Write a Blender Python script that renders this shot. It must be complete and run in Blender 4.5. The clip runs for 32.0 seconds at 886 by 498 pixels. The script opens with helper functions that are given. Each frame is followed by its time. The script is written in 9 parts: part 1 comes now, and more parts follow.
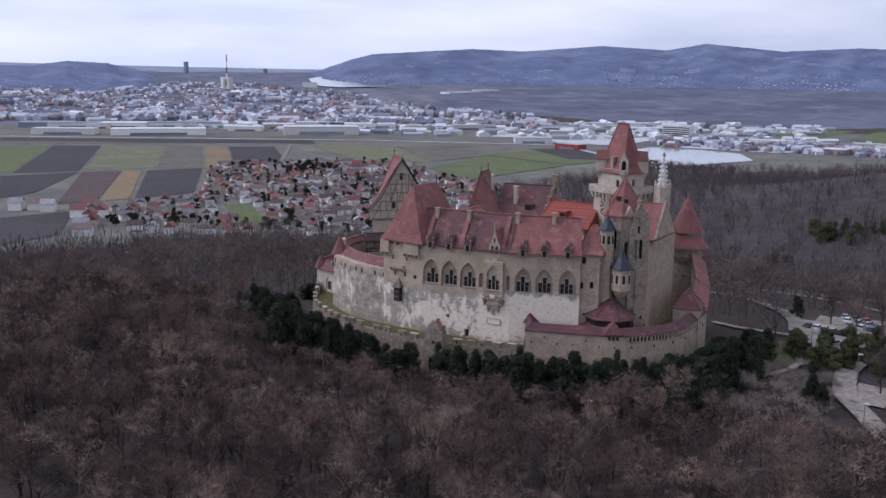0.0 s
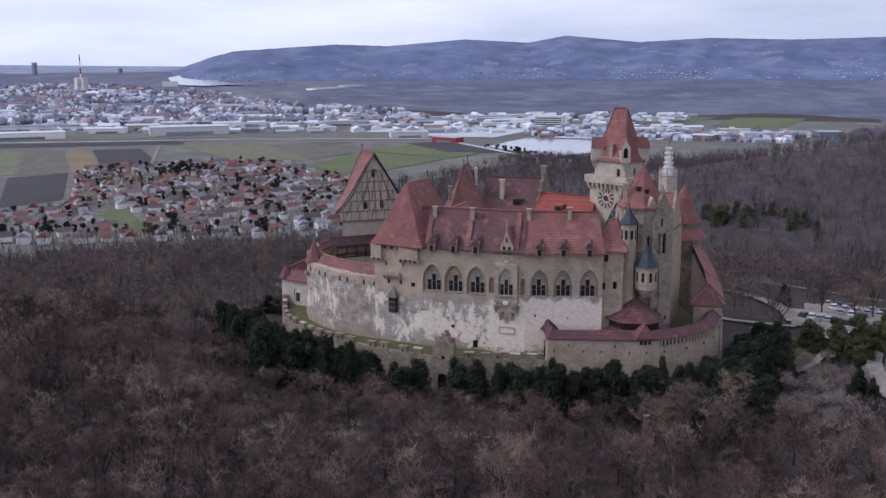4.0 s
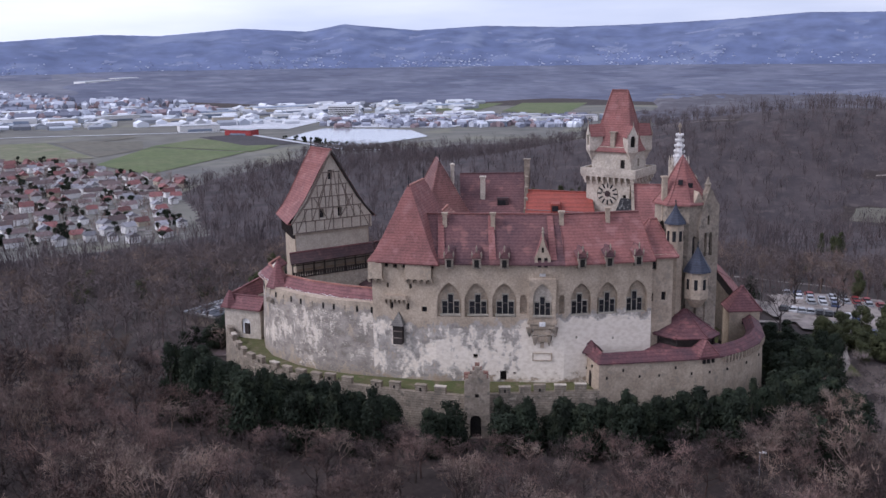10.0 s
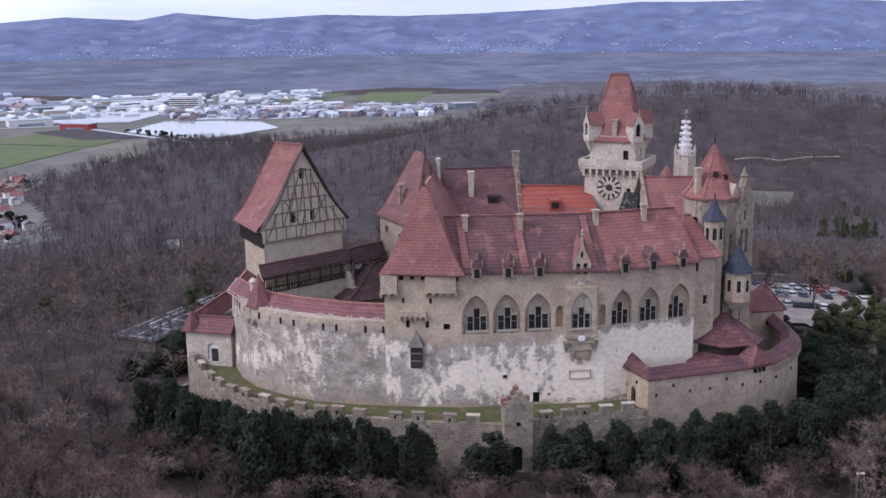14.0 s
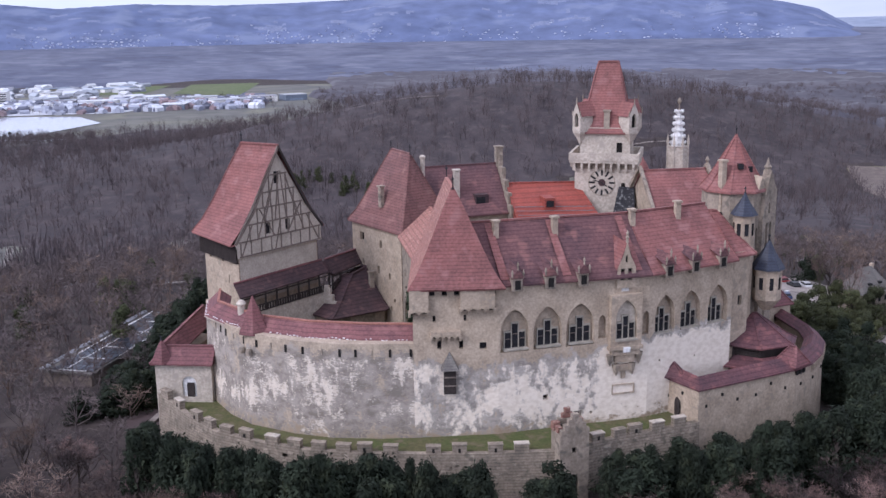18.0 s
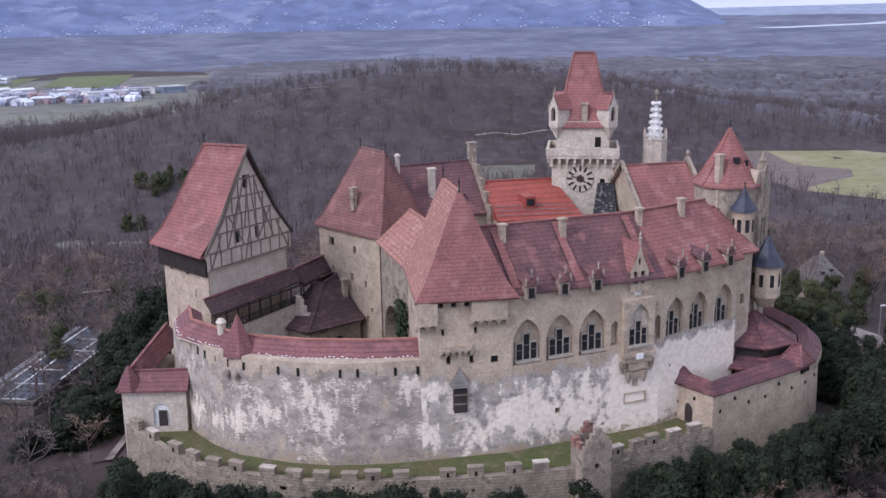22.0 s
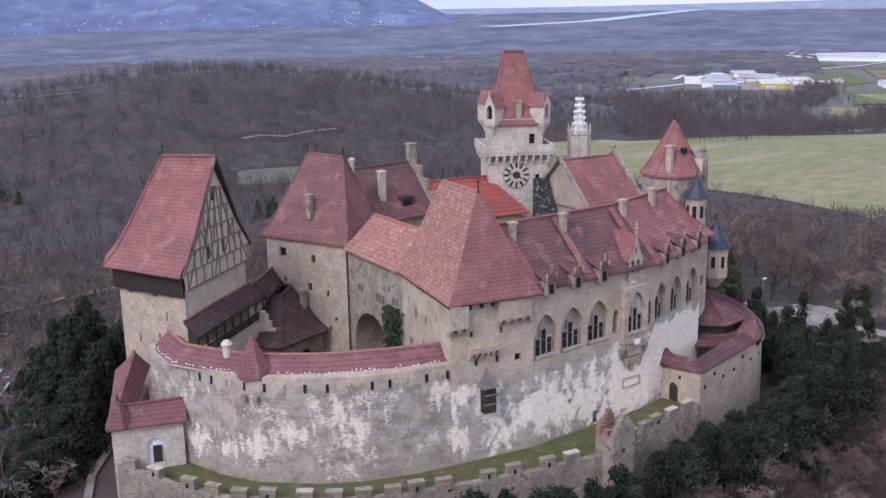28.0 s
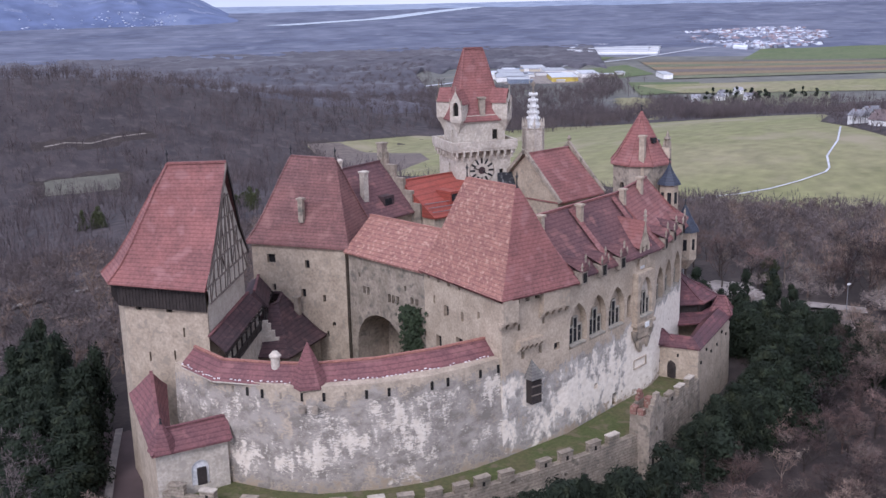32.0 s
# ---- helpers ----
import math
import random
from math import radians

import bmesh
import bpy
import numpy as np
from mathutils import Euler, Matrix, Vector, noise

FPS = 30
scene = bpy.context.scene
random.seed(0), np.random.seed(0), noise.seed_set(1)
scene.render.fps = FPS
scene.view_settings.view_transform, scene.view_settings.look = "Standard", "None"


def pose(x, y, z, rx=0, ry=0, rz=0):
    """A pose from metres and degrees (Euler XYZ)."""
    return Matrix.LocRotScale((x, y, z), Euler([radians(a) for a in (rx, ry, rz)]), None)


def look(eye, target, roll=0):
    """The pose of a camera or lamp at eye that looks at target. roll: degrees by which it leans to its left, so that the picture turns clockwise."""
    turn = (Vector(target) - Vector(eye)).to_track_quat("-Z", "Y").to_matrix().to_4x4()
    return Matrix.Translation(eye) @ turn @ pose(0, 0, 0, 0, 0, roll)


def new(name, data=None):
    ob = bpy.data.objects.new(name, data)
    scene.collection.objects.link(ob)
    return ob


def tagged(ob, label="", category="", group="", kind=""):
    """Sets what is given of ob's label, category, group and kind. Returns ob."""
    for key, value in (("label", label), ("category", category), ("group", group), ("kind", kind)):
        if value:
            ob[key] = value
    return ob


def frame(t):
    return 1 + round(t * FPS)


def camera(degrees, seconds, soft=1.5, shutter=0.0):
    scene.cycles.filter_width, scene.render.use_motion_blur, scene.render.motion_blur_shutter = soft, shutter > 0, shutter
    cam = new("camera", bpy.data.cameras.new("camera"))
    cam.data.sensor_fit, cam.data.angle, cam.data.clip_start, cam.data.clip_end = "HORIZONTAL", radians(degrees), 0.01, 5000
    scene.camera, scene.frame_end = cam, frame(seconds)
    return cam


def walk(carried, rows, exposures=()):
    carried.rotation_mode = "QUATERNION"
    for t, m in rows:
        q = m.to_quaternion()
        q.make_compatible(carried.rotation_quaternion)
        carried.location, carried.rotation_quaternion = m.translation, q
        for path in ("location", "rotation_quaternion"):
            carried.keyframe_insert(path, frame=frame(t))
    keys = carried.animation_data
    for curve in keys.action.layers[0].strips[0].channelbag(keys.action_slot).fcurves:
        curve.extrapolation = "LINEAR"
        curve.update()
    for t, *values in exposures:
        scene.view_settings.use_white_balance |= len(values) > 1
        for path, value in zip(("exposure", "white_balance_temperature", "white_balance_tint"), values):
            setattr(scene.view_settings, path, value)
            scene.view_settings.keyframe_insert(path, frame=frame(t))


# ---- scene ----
cam = camera(47.06, 32.0)
PATH = [
    (0, 99.246, -181.064, 56.817, 79.245, -0.714, 27.126),
    (0.5, 95.006, -180.804, 56.523, 79.237, -0.644, 26.217),
    (1, 90.699, -180.125, 56.248, 79.204, -0.55, 25.252),
    (1.5, 86.528, -179.346, 55.963, 79.17, -0.485, 24.296),
    (2, 82.28, -178.135, 55.607, 79.13, -0.368, 23.291),
    (2.5, 78.161, -176.888, 55.291, 79.093, -0.206, 22.29),
    (3, 73.611, -175.079, 54.824, 79.068, -0.065, 21.238),
    (3.5, 69.534, -173.361, 54.385, 79.048, 0.091, 20.255),
    (4, 65.377, -171.148, 53.901, 79.031, 0.253, 19.272),
    (4.5, 61.185, -169.192, 53.573, 78.999, 0.379, 18.264),
    (6.5, 45.303, -162.353, 53.12, 78.828, 0.645, 14.182),
    (7, 41.353, -160.355, 52.873, 78.762, 0.692, 13.121),
    (7.5, 37.527, -158.541, 52.682, 78.715, 0.757, 12.061),
    (8, 33.35, -156.499, 52.558, 78.649, 0.787, 10.938),
    (8.5, 29.586, -153.675, 52.314, 78.574, 0.79, 9.912),
    (9, 25.909, -152.226, 52.213, 78.549, 0.72, 8.857),
    (9.5, 22.181, -150.123, 52.014, 78.459, 0.708, 7.777),
    (10, 18.29, -147.571, 51.778, 78.353, 0.717, 6.609),
    (10.5, 14.63, -145.162, 51.588, 78.265, 0.717, 5.488),
    (11, 11.117, -142.647, 51.458, 78.169, 0.73, 4.38),
    (11.5, 7.626, -140.344, 51.361, 78.084, 0.717, 3.262),
    (12, 4.216, -137.853, 51.199, 78.002, 0.719, 2.138),
    (12.5, 0.696, -135.148, 51.006, 77.915, 0.722, 0.954),
    (13, -2.657, -132.813, 50.786, 77.834, 0.717, -0.181),
    (13.5, -5.904, -130.235, 50.544, 77.754, 0.712, -1.357),
    (14, -9.068, -127.714, 50.37, 77.672, 0.738, -2.546),
    (14.5, -12.241, -125.209, 50.238, 77.589, 0.765, -3.741),
    (16.5, -24.481, -115.808, 49.814, 77.287, 0.842, -8.723),
    (17, -27.623, -113.267, 49.775, 77.185, 0.869, -10.076),
    (17.5, -30.603, -111.025, 49.856, 77.085, 0.866, -11.352),
    (18, -33.704, -108.711, 49.852, 76.99, 0.817, -12.752),
    (18.5, -36.883, -106.452, 49.831, 76.895, 0.78, -14.202),
    (19, -39.658, -104.24, 49.686, 76.788, 0.824, -15.481),
    (19.5, -41.481, -102.271, 49.671, 76.663, 0.772, -16.458),
    (20, -42.227, -100.818, 49.708, 76.509, 0.744, -17.038),
    (20.5, -42.675, -99.358, 49.729, 76.385, 0.747, -17.599),
    (21, -43.212, -98.045, 49.753, 76.36, 0.781, -18.168),
    (21.5, -44.114, -96.916, 49.918, 76.355, 0.815, -18.841),
    (22, -45.278, -95.564, 50.009, 76.311, 0.849, -19.648),
    (22.5, -46.713, -94.638, 50.168, 76.255, 0.886, -20.513),
    (23, -48.409, -93.744, 50.217, 76.271, 0.889, -21.472),
    (23.5, -50.285, -92.889, 50.361, 76.299, 0.9, -22.508),
    (24, -52.435, -91.881, 50.426, 76.291, 0.886, -23.716),
    (24.5, -54.629, -90.967, 50.503, 76.284, 0.845, -24.901),
    (25, -56.825, -89.761, 50.542, 76.265, 0.867, -26.102),
    (25.5, -59.225, -88.573, 50.585, 76.264, 0.879, -27.374),
    (27.5, -70.099, -82.087, 50.519, 76.12, 0.933, -33.172),
    (28, -72.99, -80.105, 50.512, 76.075, 0.941, -34.723),
    (28.5, -75.853, -78.016, 50.523, 76.004, 0.943, -36.301),
    (29, -78.937, -75.863, 50.429, 75.987, 0.947, -37.93),
    (29.5, -81.557, -73.565, 50.534, 75.929, 0.978, -39.423),
    (30, -84.249, -71.341, 50.585, 75.89, 1.034, -40.919),
    (30.5, -86.9, -69.133, 50.667, 75.843, 1.06, -42.381),
    (31, -89.543, -66.76, 50.694, 75.82, 1.114, -43.882),
    (31.5, -92.355, -64.368, 50.868, 75.791, 1.158, -45.419),
    (32, -94.74, -62.009, 51.007, 75.759, 1.223, -46.825),
]
walk(cam, [(t, pose(x, y, z, rx, ry, rz)) for t, x, y, z, rx, ry, rz in PATH], [(0.0, 0.40, 5700.0, 17.0), (4.0, 0.46, 5700.0, 17.0), (9.0, 0.62, 5680.0, 17.5), (14.0, 0.84, 5650.0, 18.5), (19.0, 0.97, 5600.0, 19.0), (25.0, 0.98, 5600.0, 19.0), (32.0, 0.93, 5550.0, 18.5)])

from mathutils.geometry import tessellate_polygon

# ---- light ----
SUN_EL, SUN_AZ = 38.0, 250.0
world = bpy.data.worlds.new("sky")
scene.world = world
world.use_nodes = True
wn, wl = world.node_tree.nodes, world.node_tree.links
wn.clear()
w_out = wn.new("ShaderNodeOutputWorld")
w_bg = wn.new("ShaderNodeBackground")
w_sky = wn.new("ShaderNodeTexSky")
w_sky.sky_type = "NISHITA"
w_sky.sun_disc = False
w_sky.sun_elevation, w_sky.sun_rotation = radians(SUN_EL), radians(SUN_AZ)
w_sky.dust_density, w_sky.air_density = 2.0, 1.0
w_co = wn.new("ShaderNodeTexCoord")
w_map = wn.new("ShaderNodeMapping")
w_map.inputs["Scale"].default_value = (1.0, 1.0, 6.0)
w_no = wn.new("ShaderNodeTexNoise")
w_no.inputs["Scale"].default_value, w_no.inputs["Detail"].default_value = 2.2, 6.0
w_ramp = wn.new("ShaderNodeValToRGB")
w_ramp.color_ramp.elements[0].position, w_ramp.color_ramp.elements[1].position = 0.32, 0.62
w_ramp.color_ramp.elements[0].color = (5.7, 6.15, 7.3, 1)
w_ramp.color_ramp.elements[1].color = (9.1, 9.1, 9.5, 1)
w_mix = wn.new("ShaderNodeMixRGB")
w_mix.inputs["Fac"].default_value = 0.88
wl.new(w_co.outputs["Generated"], w_map.inputs["Vector"])
wl.new(w_map.outputs["Vector"], w_no.inputs["Vector"])
wl.new(w_no.outputs["Fac"], w_ramp.inputs["Fac"])
wl.new(w_sky.outputs["Color"], w_mix.inputs["Color1"])
wl.new(w_ramp.outputs["Color"], w_mix.inputs["Color2"])
w_dot = wn.new("ShaderNodeVectorMath")
w_dot.operation = "DOT_PRODUCT"
w_dot.inputs[1].default_value = (-0.93, -0.35, 0.0)
w_side = wn.new("ShaderNodeMapRange")
w_side.inputs["From Min"].default_value, w_side.inputs["From Max"].default_value = -1.0, 1.0
w_side.inputs["To Min"].default_value, w_side.inputs["To Max"].default_value = 0.70, 1.22
w_mul = wn.new("ShaderNodeVectorMath")
w_mul.operation = "SCALE"
wl.new(w_co.outputs["Generated"], w_dot.inputs[0])
wl.new(w_dot.outputs["Value"], w_side.inputs["Value"])
wl.new(w_mix.outputs["Color"], w_mul.inputs[0])
wl.new(w_side.outputs["Result"], w_mul.inputs["Scale"])
wl.new(w_mul.outputs["Vector"], w_bg.inputs["Color"])
w_bg.inputs["Strength"].default_value = 0.085
wl.new(w_bg.outputs["Background"], w_out.inputs["Surface"])
sun_data = bpy.data.lights.new("sun", "SUN")
sun_data.energy, sun_data.angle, sun_data.color = 1.1, radians(20), (1.0, 0.95, 0.88)
sun = new("sun", sun_data)
sun.matrix_world = look((-160, -60, 150), (0, 0, 0))


# ---- materials ----
def shade(name, base, second=None, scale=0.6, rough=0.85, third=None, fine=6.0, bump=0.25, metal=0.0, lo=0.4, hi=0.62, per_object=0.0, rows=None):
    """A surface with two or three colours mixed by large and small noise, a fine relief, and optional courses along z."""
    m = bpy.data.materials.new(name)
    m.use_nodes = True
    n, l = m.node_tree.nodes, m.node_tree.links
    b = n["Principled BSDF"]
    b.inputs["Roughness"].default_value, b.inputs["Metallic"].default_value = rough, metal
    b.inputs["Specular IOR Level"].default_value = 0.25
    geo = n.new("ShaderNodeNewGeometry")
    n1 = n.new("ShaderNodeTexNoise")
    n1.inputs["Scale"].default_value, n1.inputs["Detail"].default_value, n1.inputs["Roughness"].default_value = scale, 8.0, 0.65
    l.new(geo.outputs["Position"], n1.inputs["Vector"])
    r = n.new("ShaderNodeValToRGB")
    e = r.color_ramp.elements
    e[0].position, e[1].position = lo, hi
    second = second or tuple(c * 0.75 for c in base)
    e[0].color, e[1].color = (*base, 1), (*second, 1)
    l.new(n1.outputs["Fac"], r.inputs["Fac"])
    col = r.outputs["Color"]
    n2 = n.new("ShaderNodeTexNoise")
    n2.inputs["Scale"].default_value, n2.inputs["Detail"].default_value = fine, 5.0
    l.new(geo.outputs["Position"], n2.inputs["Vector"])
    mx = n.new("ShaderNodeMixRGB")
    mx.blend_type = "MULTIPLY"
    mx.inputs["Fac"].default_value = 0.75
    r2 = n.new("ShaderNodeValToRGB")
    r2.color_ramp.elements[0].position, r2.color_ramp.elements[1].position = 0.25, 0.75
    r2.color_ramp.elements[0].color, r2.color_ramp.elements[1].color = (0.62, 0.6, 0.6, 1), (1.25, 1.22, 1.2, 1)
    l.new(n2.outputs["Fac"], r2.inputs["Fac"])
    l.new(col, mx.inputs["Color1"])
    l.new(r2.outputs["Color"], mx.inputs["Color2"])
    col = mx.outputs["Color"]
    if third:
        n3 = n.new("ShaderNodeTexNoise")
        n3.inputs["Scale"].default_value, n3.inputs["Detail"].default_value = scale * 2.3, 9.0
        l.new(geo.outputs["Position"], n3.inputs["Vector"])
        r3 = n.new("ShaderNodeValToRGB")
        r3.color_ramp.elements[0].position, r3.color_ramp.elements[1].position = 0.55, 0.66
        l.new(n3.outputs["Fac"], r3.inputs["Fac"])
        m3 = n.new("ShaderNodeMixRGB")
        l.new(r3.outputs["Color"], m3.inputs["Fac"])
        l.new(col, m3.inputs["Color1"])
        m3.inputs["Color2"].default_value = (*third, 1)
        col = m3.outputs["Color"]
    height = n2.outputs["Fac"]
    if rows:
        sep = n.new("ShaderNodeSeparateXYZ")
        l.new(geo.outputs["Position"], sep.inputs["Vector"])
        ma = n.new("ShaderNodeMath")
        ma.operation = "MULTIPLY"
        ma.inputs[1].default_value = 1.0 / rows
        l.new(sep.outputs["Z"], ma.inputs[0])
        fr = n.new("ShaderNodeMath")
        fr.operation = "FRACT"
        l.new(ma.outputs[0], fr.inputs[0])
        rr = n.new("ShaderNodeValToRGB")
        rr.color_ramp.elements[0].position, rr.color_ramp.elements[1].position = 0.0, 0.35
        rr.color_ramp.elements[0].color, rr.color_ramp.elements[1].color = (0.60, 0.60, 0.60, 1), (1.05, 1.05, 1.05, 1)
        l.new(fr.outputs[0], rr.inputs["Fac"])
        m4 = n.new("ShaderNodeMixRGB")
        m4.blend_type = "MULTIPLY"
        m4.inputs["Fac"].default_value = 0.85
        l.new(col, m4.inputs["Color1"])
        l.new(rr.outputs["Color"], m4.inputs["Color2"])
        col = m4.outputs["Color"]
    if per_object:
        oi = n.new("ShaderNodeObjectInfo")
        hs = n.new("ShaderNodeHueSaturation")
        mr = n.new("ShaderNodeMapRange")
        mr.inputs["To Min"].default_value, mr.inputs["To Max"].default_value = 1 - per_object, 1 + per_object
        l.new(oi.outputs["Random"], mr.inputs["Value"])
        l.new(mr.outputs["Result"], hs.inputs["Value"])
        l.new(col, hs.inputs["Color"])
        col = hs.outputs["Color"]
    l.new(col, b.inputs["Base Color"])
    bp = n.new("ShaderNodeBump")
    bp.inputs["Strength"].default_value, bp.inputs["Distance"].default_value = bump, 0.08
    l.new(height, bp.inputs["Height"])
    l.new(bp.outputs["Normal"], b.inputs["Normal"])
    return m


def plastered(name, low, high, stone=(0.36, 0.315, 0.25), stone2=(0.27, 0.235, 0.19), lime=(0.77, 0.705, 0.635), grey=(0.345, 0.308, 0.275), blend=2.0, share=0.5, rise=0.0, soft=(0.02, 0.03), bare=(0.16, 0.11), mixed=((0.85, 0.15, 1.5), (0.6, 0.62, 0.45), (0.85, 1.5, 2.8))):
    """Rubble stone with lime wash that survives in patches between two heights."""
    m = shade(name, stone, stone2, 0.35, 0.92, None, 3.5, 0.35)
    n, l = m.node_tree.nodes, m.node_tree.links
    b = n["Principled BSDF"]
    old = b.inputs["Base Color"].links[0].from_socket
    geo = n.new("ShaderNodeNewGeometry")
    mp = n.new("ShaderNodeMapping")
    mp.inputs["Scale"].default_value = (1.0, 1.0, 1.5)
    l.new(geo.outputs["Position"], mp.inputs["Vector"])
    sep = n.new("ShaderNodeSeparateXYZ")
    l.new(geo.outputs["Position"], sep.inputs["Vector"])
    def field(scale, detail, rough, stretch):
        """Noise over the wall, drawn out upwards (stretch below 1) or along the courses (above 1)."""
        place = n.new("ShaderNodeMapping")
        place.inputs["Scale"].default_value = (1.0, 1.0, stretch)
        l.new(geo.outputs["Position"], place.inputs["Vector"])
        tex = n.new("ShaderNodeTexNoise")
        tex.inputs["Scale"].default_value, tex.inputs["Detail"].default_value, tex.inputs["Roughness"].default_value = scale, detail, rough
        l.new(place.outputs["Vector"], tex.inputs["Vector"])
        return tex.outputs["Fac"]

    up = n.new("ShaderNodeMapRange")
    up.inputs["From Min"].default_value, up.inputs["From Max"].default_value = high - blend, high + blend
    up.inputs["To Min"].default_value, up.inputs["To Max"].default_value = 0.0, 0.75
    l.new(sep.outputs["Z"], up.inputs["Value"])
    dn = n.new("ShaderNodeMapRange")
    dn.inputs["From Min"].default_value, dn.inputs["From Max"].default_value = low, low + 2.5
    dn.inputs["To Min"].default_value, dn.inputs["To Max"].default_value = 0.08, 0.0
    l.new(sep.outputs["Z"], dn.inputs["Value"])
    # broad sheets of plaster, runs of damp down the wall, courses of stone showing through
    total = None
    for amount, tex in zip([q[0] for q in mixed], (field(mixed[0][1], 4.0, 0.5, mixed[0][2]), field(mixed[1][1], 7.0, 0.62, mixed[1][2]), field(mixed[2][1], 9.0, 0.72, mixed[2][2]))):
        ma = n.new("ShaderNodeMath")
        ma.operation = "MULTIPLY_ADD"
        ma.inputs[1].default_value = amount
        l.new(tex, ma.inputs[0])
        if total:
            l.new(total, ma.inputs[2])
        else:
            ma.inputs[2].default_value = 0.505 - 0.5 * sum(q[0] for q in mixed)
        total = ma.outputs[0]
    mp2 = n.new("ShaderNodeMapping")
    mp2.inputs["Scale"].default_value = (1.0, 1.0, 1.45)
    l.new(geo.outputs["Position"], mp2.inputs["Vector"])
    xm = n.new("ShaderNodeMapRange")
    xm.inputs["From Min"].default_value, xm.inputs["From Max"].default_value = 6.0, 20.0
    xm.inputs["To Min"].default_value, xm.inputs["To Max"].default_value = 0.0, rise
    l.new(sep.outputs["X"], xm.inputs["Value"])
    xr = n.new("ShaderNodeMath")
    xr.operation = "ADD"
    l.new(xm.outputs["Result"], xr.inputs[0])
    l.new(total, xr.inputs[1])
    s1 = n.new("ShaderNodeMath")
    s1.operation = "SUBTRACT"
    l.new(xr.outputs[0], s1.inputs[0])
    l.new(up.outputs["Result"], s1.inputs[1])
    s2 = n.new("ShaderNodeMath")
    s2.operation = "SUBTRACT"
    l.new(s1.outputs[0], s2.inputs[0])
    l.new(dn.outputs["Result"], s2.inputs[1])
    ra = n.new("ShaderNodeValToRGB")
    ra.color_ramp.elements[0].position, ra.color_ramp.elements[1].position = share - soft[0], share + soft[1]
    l.new(s2.outputs[0], ra.inputs["Fac"])
    gr = n.new("ShaderNodeValToRGB")
    gr.color_ramp.elements[0].position, gr.color_ramp.elements[1].position = share - bare[0], share - bare[1]
    l.new(s2.outputs[0], gr.inputs["Fac"])
    m1 = n.new("ShaderNodeMixRGB")
    l.new(gr.outputs["Color"], m1.inputs["Fac"])
    l.new(old, m1.inputs["Color1"])
    gn = n.new("ShaderNodeTexNoise")
    gn.inputs["Scale"].default_value, gn.inputs["Detail"].default_value, gn.inputs["Roughness"].default_value = 0.55, 12.0, 0.7
    l.new(mp2.outputs["Vector"], gn.inputs["Vector"])
    gc = n.new("ShaderNodeValToRGB")
    gc.color_ramp.elements[0].position, gc.color_ramp.elements[1].position = 0.40, 0.58
    gc.color_ramp.elements[0].color = (grey[0] * 0.72, grey[1] * 0.70, grey[2] * 0.68, 1)
    gc.color_ramp.elements[1].color = (grey[0] * 1.22, grey[1] * 1.2, grey[2] * 1.18, 1)
    l.new(gn.outputs["Fac"], gc.inputs["Fac"])
    l.new(gc.outputs["Color"], m1.inputs["Color2"])
    m2 = n.new("ShaderNodeMixRGB")
    l.new(ra.outputs["Color"], m2.inputs["Fac"])
    l.new(m1.outputs["Color"], m2.inputs["Color1"])
    dirt = n.new("ShaderNodeTexNoise")
    dirt.inputs["Scale"].default_value, dirt.inputs["Detail"].default_value = 1.4, 8.0
    l.new(mp.outputs["Vector"], dirt.inputs["Vector"])
    dr = n.new("ShaderNodeValToRGB")
    dr.color_ramp.elements[0].position, dr.color_ramp.elements[1].position = 0.35, 0.6
    dr.color_ramp.elements[0].color, dr.color_ramp.elements[1].color = (lime[0] * 0.86, lime[1] * 0.835, lime[2] * 0.805, 1), (*lime, 1)
    l.new(dirt.outputs["Fac"], dr.inputs["Fac"])
    l.new(dr.outputs["Color"], m2.inputs["Color2"])
    foot = n.new("ShaderNodeMapRange")
    foot.inputs["From Min"].default_value, foot.inputs["From Max"].default_value = -1.6, 1.6
    foot.inputs["To Min"].default_value, foot.inputs["To Max"].default_value = 0.13, -0.12
    l.new(sep.outputs["Z"], foot.inputs["Value"])
    fa = n.new("ShaderNodeMath")
    fa.operation = "ADD"
    l.new(foot.outputs["Result"], fa.inputs[0])
    l.new(gn.outputs["Fac"], fa.inputs[1])
    fr = n.new("ShaderNodeValToRGB")
    fr.color_ramp.elements[0].position, fr.color_ramp.elements[1].position = 0.58, 0.68
    l.new(fa.outputs[0], fr.inputs["Fac"])
    m3 = n.new("ShaderNodeMixRGB")
    l.new(fr.outputs["Color"], m3.inputs["Fac"])
    l.new(m2.outputs["Color"], m3.inputs["Color1"])
    m3.inputs["Color2"].default_value = (stone2[0] * 0.95, stone2[1] * 0.9, stone2[2] * 0.85, 1)
    l.new(m3.outputs["Color"], b.inputs["Base Color"])
    return m


STONE = shade("beige_stone", (0.425, 0.345, 0.262), (0.325, 0.26, 0.194), 0.4, 0.92, (0.282, 0.23, 0.177), 3.0, 0.4)
STONE_GREY = shade("grey_stone", (0.322, 0.268, 0.212), (0.222, 0.184, 0.143), 0.45, 0.93, (0.15, 0.127, 0.104), 2.5, 0.5)
OUTER_STONE = shade("weathered_outer_stone", (0.30, 0.25, 0.195), (0.20, 0.166, 0.13), 0.5, 0.94, (0.15, 0.127, 0.098), 3.4, 0.6, rows=0.38)
OUTER_BLOCK = shade("outer_wall_block", (0.33, 0.28, 0.222), (0.22, 0.185, 0.147), 0.5, 0.94, (0.165, 0.14, 0.11), 3.4, 0.6, per_object=0.3)
